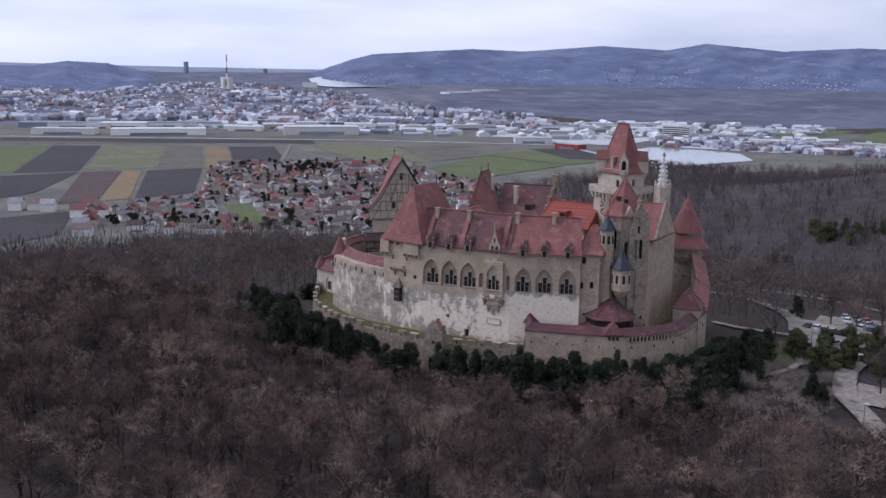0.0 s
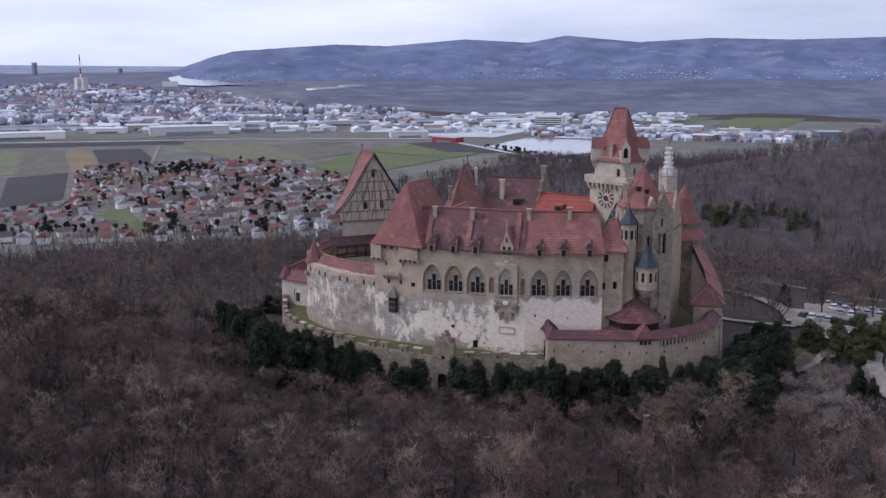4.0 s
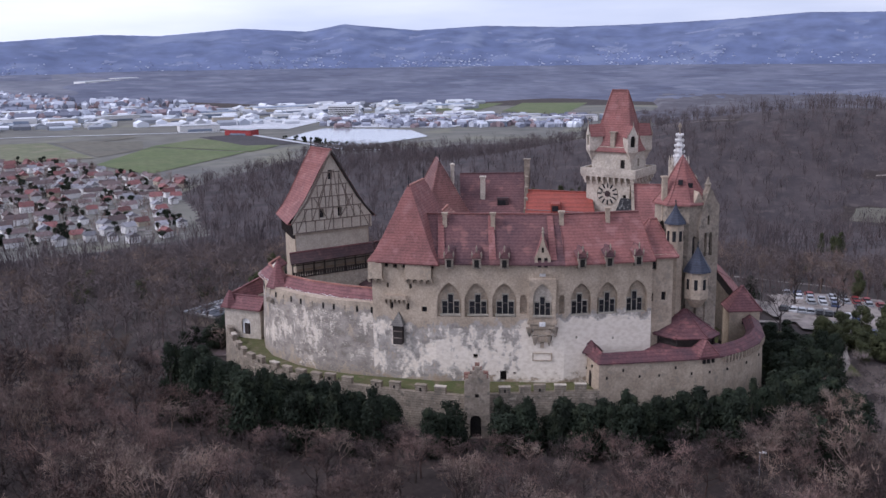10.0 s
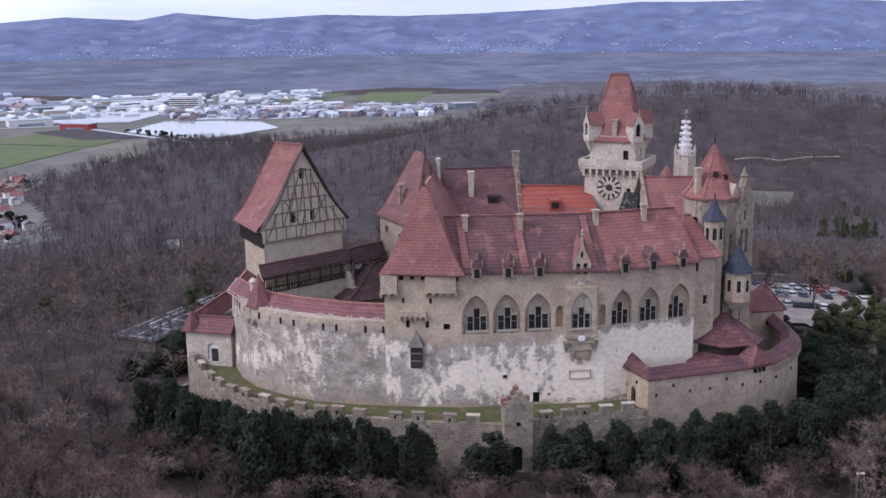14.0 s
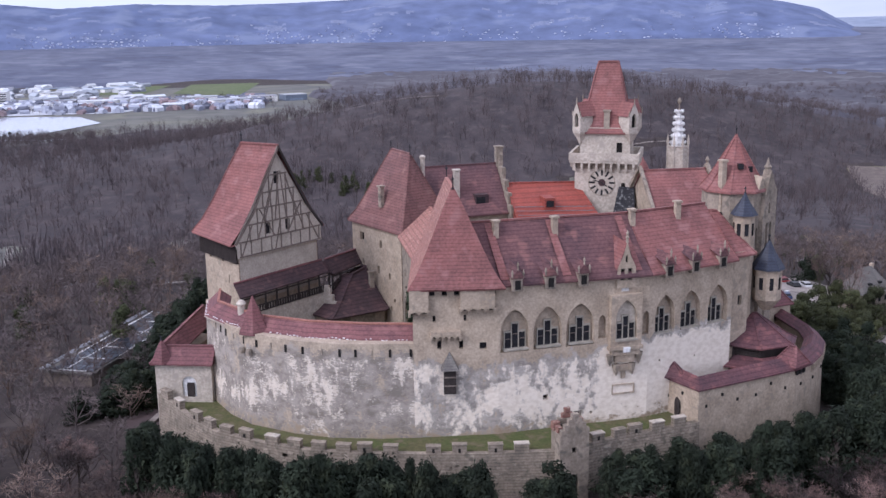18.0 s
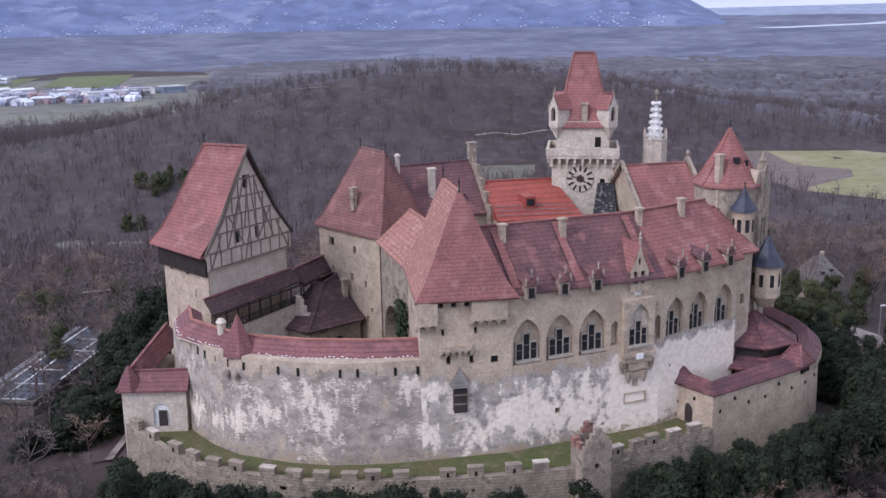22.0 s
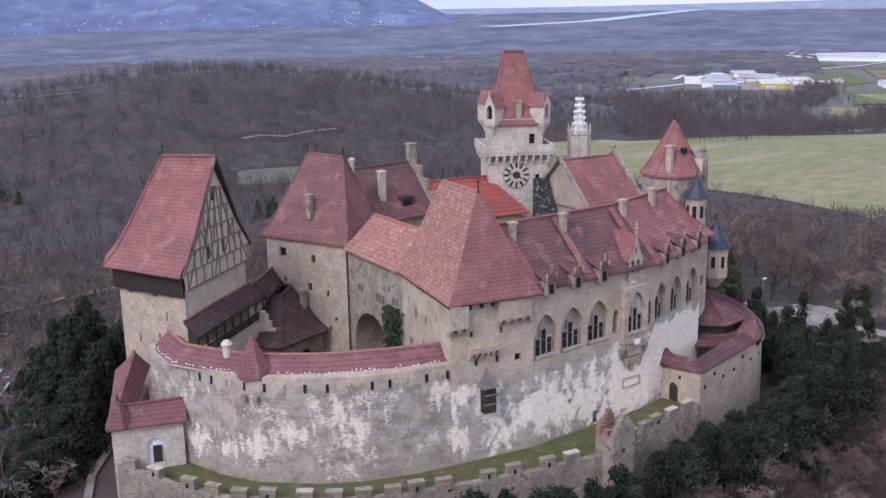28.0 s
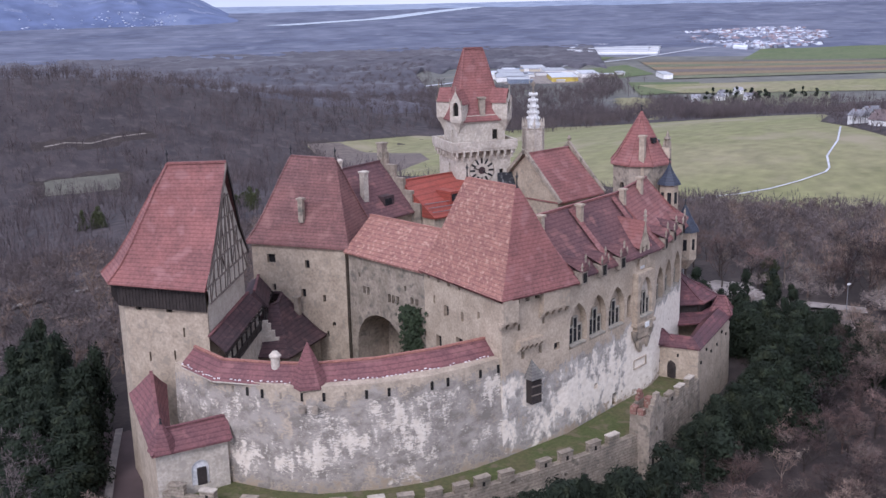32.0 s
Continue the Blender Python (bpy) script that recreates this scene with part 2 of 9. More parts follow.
BRICK = shade("crumbling_red_brick", (0.26, 0.135, 0.105), (0.20, 0.105, 0.085), 1.5, 0.92, (0.33, 0.27, 0.21), 6.0, 0.5)
STONE_PALE = shade("pale_ashlar", (0.51, 0.45, 0.378), (0.405, 0.352, 0.29), 0.4, 0.9, (0.35, 0.305, 0.255), 3.0, 0.35)
LIME = shade("lime_white", (0.72, 0.71, 0.70), (0.58, 0.57, 0.55), 0.7, 0.9, None, 4.0, 0.2)
HALL_STONE = plastered("hall_masonry", -3.0, 8.9, (0.435, 0.355, 0.27), (0.33, 0.265, 0.198), lime=(0.73, 0.64, 0.54), grey=(0.325, 0.292, 0.262), share=0.5, rise=0.36, soft=(0.04, 0.06), bare=(0.2, 0.12), mixed=((0.8, 0.13, 1.2), (0.9, 0.75, 0.6), (0.35, 1.7, 1.6)))
RING_STONE = plastered("ring_masonry", -1.0, 10.3, (0.435, 0.355, 0.27), (0.325, 0.265, 0.20), lime=(0.62, 0.54, 0.455), grey=(0.27, 0.237, 0.208), share=0.585, soft=(0.035, 0.055), bare=(0.32, 0.2), mixed=((0.8, 0.13, 1.2), (0.9, 0.75, 0.45), (0.8, 2.0, 2.6)))
TILE = shade("red_clay_tile", (0.245, 0.102, 0.091), (0.178, 0.078, 0.072), 0.25, 0.75, (0.25, 0.118, 0.108), 3.2, 0.4, rows=0.42)
TILE_DARK = shade("weathered_clay_tile", (0.135, 0.066, 0.066), (0.092, 0.05, 0.054), 0.22, 0.8, (0.185, 0.088, 0.08), 3.0, 0.4, rows=0.42)
TILE_MAROON = shade("maroon_clay_tile", (0.18, 0.078, 0.078), (0.13, 0.06, 0.064), 0.25, 0.75, (0.205, 0.094, 0.09), 3.2, 0.4, rows=0.42)
TILE_PLUM = shade("plum_clay_tile", (0.125, 0.054, 0.058), (0.082, 0.042, 0.048), 0.3, 0.7, (0.17, 0.072, 0.07), 3.0, 0.4, rows=0.42)
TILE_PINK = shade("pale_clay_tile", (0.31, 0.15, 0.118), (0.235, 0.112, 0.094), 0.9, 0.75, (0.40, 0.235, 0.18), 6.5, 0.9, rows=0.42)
TILE_DULL = shade("dull_clay_tile", (0.205, 0.098, 0.088), (0.15, 0.076, 0.071), 0.22, 0.78, (0.225, 0.115, 0.10), 3.2, 0.4, rows=0.42)
TILE_ORANGE = shade("new_orange_tile", (0.285, 0.07, 0.05), (0.235, 0.06, 0.045), 0.4, 0.6, None, 3.0, 0.3, rows=0.6)
TILE_BROWN = shade("brown_clay_tile", (0.075, 0.043, 0.044), (0.054, 0.036, 0.038), 0.3, 0.85, (0.10, 0.056, 0.054), 2.0, 0.3, rows=0.42)
SLATE_DARK = shade("dark_slate", (0.034, 0.033, 0.036), (0.024, 0.023, 0.026), 0.8, 0.85, (0.16, 0.155, 0.15), 4.0, 0.25, rows=0.35)
SLATE_GREY = shade("weathered_grey_shingle", (0.17, 0.155, 0.14), (0.12, 0.11, 0.10), 1.2, 0.85, None, 5.0, 0.3, rows=0.3)
SLATE = shade("blue_slate", (0.042, 0.047, 0.068), (0.03, 0.034, 0.05), 0.8, 0.5, None, 4.0, 0.25, rows=0.35)
RIDGE = shade("mortared_ridge_tile", (0.34, 0.16, 0.125), (0.27, 0.125, 0.10), 1.2, 0.8, None, 5.0, 0.3)
DARK_WOOD = shade("dark_timber", (0.045, 0.035, 0.032), (0.03, 0.024, 0.022), 1.0, 0.8, None, 6.0, 0.3)
BEAM = shade("grey_timber_beam", (0.20, 0.162, 0.138), (0.145, 0.118, 0.10), 1.0, 0.85, None, 6.0, 0.3)
INFILL = shade("timber_frame_infill", (0.47, 0.42, 0.352), (0.38, 0.338, 0.28), 0.5, 0.9, None, 4.0, 0.2)
GLASS = shade("dark_window_glass", (0.02, 0.02, 0.022), (0.03, 0.03, 0.034), 1.0, 0.15, None, 3.0, 0.02)
FRAME = shade("window_stone", (0.36, 0.325, 0.27), (0.28, 0.255, 0.21), 1.0, 0.85, None, 4.0, 0.2)
VOID = shade("dark_interior", (0.02, 0.018, 0.016), (0.014, 0.012, 0.012), 1.0, 0.95, None, 3.0, 0.1)
IRON = shade("dark_iron", (0.035, 0.035, 0.038), None, 2.0, 0.5, None, 5.0, 0.1, 0.6)
LEAD = shade("grey_lead", (0.20, 0.20, 0.21), (0.14, 0.14, 0.15), 1.0, 0.5, None, 4.0, 0.15)
GRASS = shade("winter_grass", (0.075, 0.088, 0.03), (0.10, 0.09, 0.042), 0.25, 0.95, (0.13, 0.105, 0.065), 2.5, 0.4)
LITTER = shade("leaf_litter", (0.052, 0.04, 0.036), (0.037, 0.029, 0.027), 0.08, 0.97, (0.066, 0.051, 0.045), 1.2, 0.5)
GRAVEL = shade("pale_gravel", (0.30, 0.262, 0.235), (0.215, 0.185, 0.165), 0.15, 0.95, (0.14, 0.118, 0.10), 1.0, 0.3)
IVY = shade("dark_ivy", (0.028, 0.04, 0.018), (0.02, 0.028, 0.014), 0.8, 0.8, None, 4.0, 0.5)
PLAIN_M = shade("valley_floor", (0.145, 0.14, 0.12), (0.115, 0.113, 0.107), 0.004, 0.97, (0.165, 0.158, 0.12), 0.03, 0.1)
# far ground tinted blue, haze painted into its colour
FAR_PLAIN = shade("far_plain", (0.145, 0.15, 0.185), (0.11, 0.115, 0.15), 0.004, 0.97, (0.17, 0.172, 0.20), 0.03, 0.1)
TRACK = shade("worn_earth_track", (0.24, 0.215, 0.195), (0.18, 0.16, 0.145), 0.1, 0.95, (0.14, 0.12, 0.11), 0.6, 0.2)


# ---- building helpers ----
class Shell:
    """Vertices and faces of one mesh in the making."""

    def __init__(self):
        self.v, self.f = [], []

    def face(self, pts):
        i = len(self.v)
        self.v += [tuple(p) for p in pts]
        self.f.append(tuple(range(i, i + len(pts))))

    def prism(self, poly, z0, z1, cap=True):
        """An upright body over a counter-clockwise polygon."""
        i, n = len(self.v), len(poly)
        self.v += [(p[0], p[1], z0) for p in poly] + [(p[0], p[1], z1) for p in poly]
        for k in range(n):
            j = (k + 1) % n
            self.f.append((i + k, i + j, i + n + j, i + n + k))
        if cap:
            self.f += [tuple(range(i + n, i + 2 * n)), tuple(range(i + n - 1, i - 1, -1))]

    def box(self, c, size, turn=0.0):
        """A box with its base's centre at c."""
        a, b = math.cos(turn), math.sin(turn)
        hx, hy = size[0] / 2, size[1] / 2
        self.prism([(c[0] + a * x - b * y, c[1] + b * x + a * y) for x, y in ((-hx, -hy), (hx, -hy), (hx, hy), (-hx, hy))], c[2], c[2] + size[2])

    def bar(self, p, q, w, d=None, up=(0, 0, 1)):
        """A square bar from p to q."""
        p, q = Vector(p), Vector(q)
        t = (q - p).normalized()
        s = t.cross(Vector(up))
        s = s.normalized() if s.length > 1e-4 else Vector((1, 0, 0))
        u = s.cross(t)
        s, u = s * w / 2, u * (d or w) / 2
        i = len(self.v)
        for c in (p, q):
            self.v += [tuple(c - s - u), tuple(c + s - u), tuple(c + s + u), tuple(c - s + u)]
        self.f += [(i + 3, i + 2, i + 1, i), (i + 4, i + 5, i + 6, i + 7)] + [(i + k, i + (k + 1) % 4, i + 4 + (k + 1) % 4, i + 4 + k) for k in range(4)]

    def turned(self, c, rings, n=12, start=0.0):
        """A turned body: rings of (radius, height above c)."""
        i = len(self.v)
        for r, z in rings:
            self.v += [(c[0] + r * math.cos(start + 2 * math.pi * k / n), c[1] + r * math.sin(start + 2 * math.pi * k / n), c[2] + z) for k in range(n)]
        for a in range(len(rings) - 1):
            for k in range(n):
                j = (k + 1) % n
                self.f.append((i + a * n + k, i + a * n + j, i + a * n + n + j, i + a * n + n + k))
        self.f.append(tuple(range(i + n - 1, i - 1, -1)))
        self.f.append(tuple(range(i + (len(rings) - 1) * n, i + len(rings) * n)))

    def wall(self, a, b, outline, holes, depth):
        """A wall face from a to b (plan, outside on the right hand), outline in (u, z), with holes cut depth deep.
        Returns the places of the holes' backs."""
        a, b = Vector(a[:2]), Vector(b[:2])
        t = (b - a).normalized()
        inn = Vector((-t.y, t.x))
        loops = [[Vector((u, z, 0)) for u, z in outline]] + [[Vector((u, z, 0)) for u, z in h] for h in holes]
        flat = [p for lp in loops for p in lp]
        i = len(self.v)
        self.v += [(a.x + t.x * p.x, a.y + t.y * p.x, p.y) for p in flat]
        for tri in tessellate_polygon(loops):
            p, q, r = (flat[k] for k in tri)
            ccw = (q.x - p.x) * (r.y - p.y) - (q.y - p.y) * (r.x - p.x) > 0
            self.f.append(tuple(i + k for k in (tri if ccw else tri[::-1])))
        backs = []
        for h in holes:
            front = [(a.x + t.x * u, a.y + t.y * u, z) for u, z in h]
            back = [(x + inn.x * depth, y + inn.y * depth, z) for x, y, z in front]
            for k in range(len(h)):
                j = (k + 1) % len(h)
                self.face((front[k], front[j], back[j], back[k]))
            backs.append(back)
        return backs


def part(name, shell, material, parent=None, label="", smooth=False):
    """One mesh object, as a part of parent if one is given."""
    me = bpy.data.meshes.new(name)
    me.from_pydata(shell.v, [], shell.f)
    me.materials.append(material)
    if smooth:
        me.shade_smooth()
    me.update()
    ob = new(name, me)
    if parent:
        ob.parent = parent
    return tagged(ob, label) if label else ob


def thing(name, label, category, at=(0, 0, 0), group="", kind=""):
    ob = tagged(new(name), label, category, group, kind)
    ob.location = at
    return ob


def child(name, shell, material, parent, label="", smooth=False):
    """A part whose mesh is given in world coordinates, under a parent that stands elsewhere."""
    o = Vector((0, 0, 0))
    p = parent
    while p:
        o += p.location
        p = p.parent
    shell.v = [(x - o.x, y - o.y, z - o.z) for x, y, z in shell.v]
    return part(name, shell, material, parent, label, smooth)


def offset(poly, d):
    """A counter-clockwise polygon pushed outwards by d."""
    out, n = [], len(poly)
    for i in range(n):
        p, q, r = (Vector(poly[(i + k) % n][:2]) for k in (-1, 0, 1))
        n1, n2 = (q - p).normalized(), (r - q).normalized()
        n1, n2 = Vector((n1.y, -n1.x)), Vector((n2.y, -n2.x))
        m = (n1 + n2)
        m = m / max(0.3, m.dot(n1))
        out.append((q.x + m.x * d, q.y + m.y * d))
    return out


def roof(parent, eave, tops, z_eave, material, sag=0.0, name="roof", steps=5, thick=0.22, ridge=True, label="", hips=(), skip=()):
    """A tiled roof: each eave corner runs up to its top point; sag makes the slopes hollow towards the eaves."""
    n = len(eave)
    s = Shell()
    top = []
    for k in range(steps + 1):
        w = k / steps
        for e, t in zip(eave, tops):
            ez = e[2] if len(e) > 2 else z_eave
            top.append((e[0] + (t[0] - e[0]) * w, e[1] + (t[1] - e[1]) * w, ez + (t[2] - ez) * w - sag * math.sin(math.pi * min(1, w * 1.15) ** 0.8) * (1 - w) ** 0.5))
    for k in range(steps):
        for i in range(n):
            if i in skip:
                continue
            j = (i + 1) % n
            q = [top[k * n + i], top[k * n + j], top[k * n + n + j], top[k * n + n + i]]
            out = []
            for p in q:
                if not out or (Vector(p) - Vector(out[-1])).length > 0.01:
                    out.append(p)
            if len(out) > 2 and (Vector(out[0]) - Vector(out[-1])).length < 0.01:
                out.pop()
            if len(out) > 2:
                s.face(out)
    low = [(p[0], p[1], p[2] - thick) for p in top[:n]]
    for i in range(n):
        j = (i + 1) % n
        s.face((low[i], low[j], top[j], top[i]))
    s.face(low[::-1])
    ob = child(name, s, material, parent, label)
    if ridge:
        uniq = []
        for t in tops:
            if not any((Vector(t) - Vector(u)).length < 0.05 for u in uniq):
                uniq.append(t)
        rg = Shell()
        if len(uniq) > 1:
            for a, b in zip(uniq[:-1], uniq[1:]):
                rg.bar(Vector(a) + Vector((0, 0, 0.02)), Vector(b) + Vector((0, 0, 0.02)), 0.38, 0.26)
        for i in (hips if hips else range(n)):
            for k in range(steps):
                rg.bar(Vector(top[k * n + i]) + Vector((0, 0, 0.03)), Vector(top[k * n + n + i]) + Vector((0, 0, 0.03)), 0.28, 0.16)
        child("ridge_tiles", rg, RIDGE if material in (TILE_PINK,) else material, parent)
    return ob


def rect(u, z, w, h):
    return [(u - w / 2, z), (u + w / 2, z), (u + w / 2, z + h), (u - w / 2, z + h)]


def arch(u, z, w, h, n=7, pointed=True):
    """An arched opening: sill at z, height h."""
    r = w / 2
    out = [(u - r, z), (u + r, z)]
    if pointed:
        R = w * 0.92
        spring = z + h - math.sqrt(R * R - (R - r) ** 2)
        for k in range(n + 1):
            a = math.acos((R - r) / R) * k / n
            out.append((u + r - R + R * math.cos(a), spring + R * math.sin(a)))
        for k in range(n, -1, -1):
            a = math.acos((R - r) / R) * k / n
            if k < n:
                out.append((u - r + R - R * math.cos(a), spring + R * math.sin(a)))
    else:
        spring = z + h - r
        for k in range(n + 1):
            a = math.pi * k / n
            out.append((u + r * math.cos(a), spring + r * math.sin(a)))
    return out


def pane(parent, back, material=None, name="window"):
    s = Shell()
    s.face(back)
    return child(name, s, material or GLASS, parent)


def body(parent, poly, z0, z1, material, holes=(), depth=0.45, name="wall", label="", top=None, glass=None):
    """Walls over a counter-clockwise polygon; holes = {edge: [(kind, outline)]}, outline in (u, z)."""
    s = Shell()
    backs = []
    n = len(poly)
    holes = dict(holes)
    for i in range(n):
        a, b = poly[i], poly[(i + 1) % n]
        w = (Vector(b[:2]) - Vector(a[:2])).length
        outline = [(0, z0), (w, z0), (w, z1), (0, z1)]
        if top and i in top:
            outline = [(0, z0), (w, z0)] + [(u * w, z) for u, z in top[i]]
        backs += s.wall(a, b, outline, holes.get(i, []), depth)
    s.face([(p[0], p[1], z1) for p in poly])
    ob = child(name, s, material, parent, label)
    for b in backs:
        pane(parent, b, glass)
    return ob


def along(a, b, u, out=0.0):
    """A plan point u metres from a towards b, out metres to the right (outside)."""
    a, b = Vector(a[:2]), Vector(b[:2])
    t = (b - a).normalized()
    return (a.x + t.x * u + t.y * out, a.y + t.y * u - t.x * out)


def machicolation(parent, a, b, u0, u1, z, n, out=0.7, top=1.0, material=None):
    """A corbelled box: small arches on corbels."""
    m = material or STONE
    t = math.atan2(b[1] - a[1], b[0] - a[0])
    s = Shell()
    c = along(a, b, (u0 + u1) / 2, out / 2)
    s.box((c[0], c[1], z), (u1 - u0, out, top), t)
    child("corbelled_box", s, m, parent)
    for k in range(n + 1):
        u = u0 + (u1 - u0) * k / n
        s = Shell()
        for reach, drop, high in ((0.95, 0.34, 0.34), (0.68, 0.62, 0.28), (0.38, 0.86, 0.24)):
            p = along(a, b, u, out * reach / 2)
            s.box((p[0], p[1], z - drop), (0.3, out * reach, high), t)
        child("corbel", s, m, parent)
        if k < n:
            w = (u1 - u0) / n - 0.3
            p = along(a, b, u + (u1 - u0) / n / 2, 0.03)
            # near-black plate on the wall stands for the shade between corbels
            s = Shell()
            s.box((p[0], p[1], z - 0.45), (w, 0.06, 0.45), t)
            child("dark_gap", s, VOID, parent)
            s = Shell()
            p = along(a, b, u + (u1 - u0) / n / 2, out - 0.12)
            for side in (-1, 1):
                c = along(a, b, u + (u1 - u0) / n / 2 + side * w * 0.36, out - 0.12)
                s.box((c[0], c[1], z - 0.2), (w * 0.28, 0.24, 0.2), t)
            s.box((p[0], p[1], z - 0.1), (w, 0.24, 0.1), t)
            child("corbel_arch", s, m, parent)


def chimney(parent, x, y, z0, z1, w=0.9, material=None, turn=0.0):
    s = Shell()
    s.box((x, y, z0), (w, w, z1 - z0 - 0.25), turn)
    s.box((x, y, z1 - 0.25), (w + 0.3, w + 0.3, 0.25), turn)
    ch = child("chimney", s, material or STONE_GREY, parent)
    return ch


def finial(parent, x, y, z, h=1.5):
    s = Shell()
    s.turned((x, y, z - 0.1), [(0.2, 0), (0.08, 0.3), (0.07, h * 0.6), (0.2, h * 0.7), (0.07, h * 0.8), (0.03, h)], 6)
    child("finial", s, IRON, parent)


# ---- ground ----
def smooth01(a, b, x):
    t = min(1.0, max(0.0, (x - a) / (b - a)))
    return t * t * (3 - 2 * t)


PLAIN = -105.0


def ground_z(x, y):
    """Height of the land: the castle's knoll, its wooded spur, the ridge behind and the plain."""
    dx, dy = (x - 5) / 1.25, y - 22
    r = math.hypot(dx, dy)
    a = math.atan2(dy, dx)
    z = -8.0 - 95 * smooth01(30, 560, r) ** 1.0
    if y < 22:
        z = max(z, -8.5 - 0.24 * max(0, r - 32)) if r < 400 else z
    e = math.exp(-(((x - 300) / 380) ** 2 + ((y - 900) / 190) ** 2))
    z = max(z, PLAIN + 84 * e)
    s = math.exp(-(((x - 260) / 260) ** 2 + ((y - 330) / 260) ** 2))
    z = max(z, PLAIN + 41 * s)
    f = math.exp(-(((x - 620) / 420) ** 2 + ((y - 200) / 330) ** 2))
    z = max(z, PLAIN + 56 * f)
    if r < 200:
        z += 1.2 * noise.noise((x * 0.03, y * 0.03, 0.3)) * smooth01(45, 90, r)
    return max(PLAIN, z)


def ground_sheet():
    rings = [0, 20, 36, 42, 48, 55, 63, 72, 82, 94, 108, 124, 142, 162, 185, 212]
    while rings[-1] < 1100:
        rings.append(rings[-1] + 26)
    rings += [1150, 1210, 1320, 1550, 1850, 2250, 2800, 3300, 3900, 4740]
    n = 220
    v, f = [], []
    for r in rings:
        for k in range(n):
            a = 2 * math.pi * k / n
            x, y = 5 + r * math.cos(a), 22 + r * math.sin(a)
            z = ground_z(x, y)
            z += 0.038 * max(0.0, math.hypot(x - 20, y + 100) - 2800)
            v.append((x, y, z))
    for i in range(len(rings) - 1):
        for k in range(n):
            j = (k + 1) % n
            if i == 0:
                f.append((0, n + k, n + j))
            else:
                f.append((i * n + k, (i + 1) * n + k, (i + 1) * n + j, i * n + j))
    s = Shell()
    s.v, s.f = v, f
    ob = part("ground", s, LITTER, smooth=True)
    ob.data.materials.append(PLAIN_M)
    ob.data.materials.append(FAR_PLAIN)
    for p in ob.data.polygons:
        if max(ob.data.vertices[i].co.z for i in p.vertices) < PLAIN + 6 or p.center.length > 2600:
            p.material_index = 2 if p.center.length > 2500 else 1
    return tagged(ob, "brown wooded hill sinking into a wide winter plain", "ground", kind="structure")


ground_sheet()


# ---- plan of roads, clearings and planting ----
CASTLE_GROUND = [(-47, 36), (-46, 20), (-41, 8), (-30, -3), (-14, -9), (2, -11), (12, -9), (26, -8), (48, -4), (60, 10), (60, 40), (54, 66), (30, 74), (0, 72), (-30, 66), (-44, 56)]
CAR_PARK = [(68, 66), (66, 86), (70, 104), (78, 116), (97, 117), (103, 98), (102, 84), (100, 70), (90, 60), (80, 60)]
EAST_CLEARING = [(80, 60), (85, 48), (86, 30), (92, 20), (100, 22), (112, 38), (116, 66), (102, 84), (100, 70), (90, 60)]
SAND = [(83, 25), (90, 25), (97, 32), (94, 39), (84, 38)]
FIELD_EAST = [(250, 90), (430, 100), (600, 184), (660, 257), (772, 295), (790, 442), (780, 600), (646, 690), (512, 694), (470, 600), (424, 480), (405, 300), (392, 211), (330, 150)]
LOW_WOODS = [(-420, 300), (-500, 430), (-330, 575), (-270, 640), (-335, 780), (-380, 950), (-330, 1200), (-200, 1290), (0, 1500), (150, 1600), (200, 700), (-100, 400)]
SHRUB_GROUND = [(62, -10), (84, -14), (96, 2), (91, 18), (84, 42), (76, 48), (67, 41), (61, 28)]
LAWN_EAST = [(54, 30), (72, 34), (74, 58), (58, 66)]
ROADS = [([(36, 121), (46, 122), (54, 113), (61, 100), (65, 88), (67, 76)], 4.2), ([(86, 78), (83.5, 63), (81.5, 47), (82, 36), (83, 27), (88, 17), (93, 6)], 4.6), ([(77, 62), (73, 50), (71, 40), (68, 33), (62, 25)], 1.5), ([(47, 72), (53, 70), (59, 70), (67, 71)], 1.8),
         ([(385, 222), (393, 214), (412, 195), (428, 185), (450, 178), (474, 174), (484, 176), (511, 189), (560, 203), (620, 226)], 1.2), ([(-137, 403), (-122, 426), (-80, 430)], 5.0), ([(-175, 620), (-163, 528), (-161, 465), (-185, 420)], 5.0),
         ([(-60, 166), (3, 172), (35, 172), (100, 150)], 4.5), ([(-46, 35), (-43, 43), (-36, 54), (-30, 63)], 1.0),
         ([(-70, -66), (-40, -78), (-6, -92), (14, -104), (40, -130), (80, -150)], 4.0), ([(130, 150), (200, 240), (260, 285), (330, 270)], 4.0),
         ([(375, 740), (345, 738), (319, 732), (300, 738), (280, 736)], 1.7), ([(-60, 600), (-36, 586), (-5, 568), (30, 540), (66, 497), (96, 455), (117, 428), (140, 405)], 4.0), ([(185, 880), (147, 906), (123, 908), (24, 926)], 2.0)]
GLADE = [(231, 654), (245, 686), (320, 678), (298, 640)]
re1 = random.Random(21)
FOOT = [(-47, 31), (-44.5, 22), (-41, 14), (-35, 7.5), (-27, 3), (-16, -1.0), (-5, -4.5), (11, -3.5), (24, -2.0), (40, 1.5), (49, 4.5), (54, 11), (56, 22), (56, 32)]
EVERGREENS = []


def evergreen_spot(x, y, top, w):
    z = ground_z(x, y)
    if x < -45.5 and y < 40 or 34 < y < 64 and abs((x + 41) * 0.817 - (y - 46) * 0.577) < 2.6 or y > 50 and x < -49 + (y - 58) * 0.43:
        return
    EVERGREENS.append((x, y, w, max(0.55, (top - z) / 8.0), (2, 3, 3, 2, 1) if x > 12 else (2, 1, 3, 0, 2)))


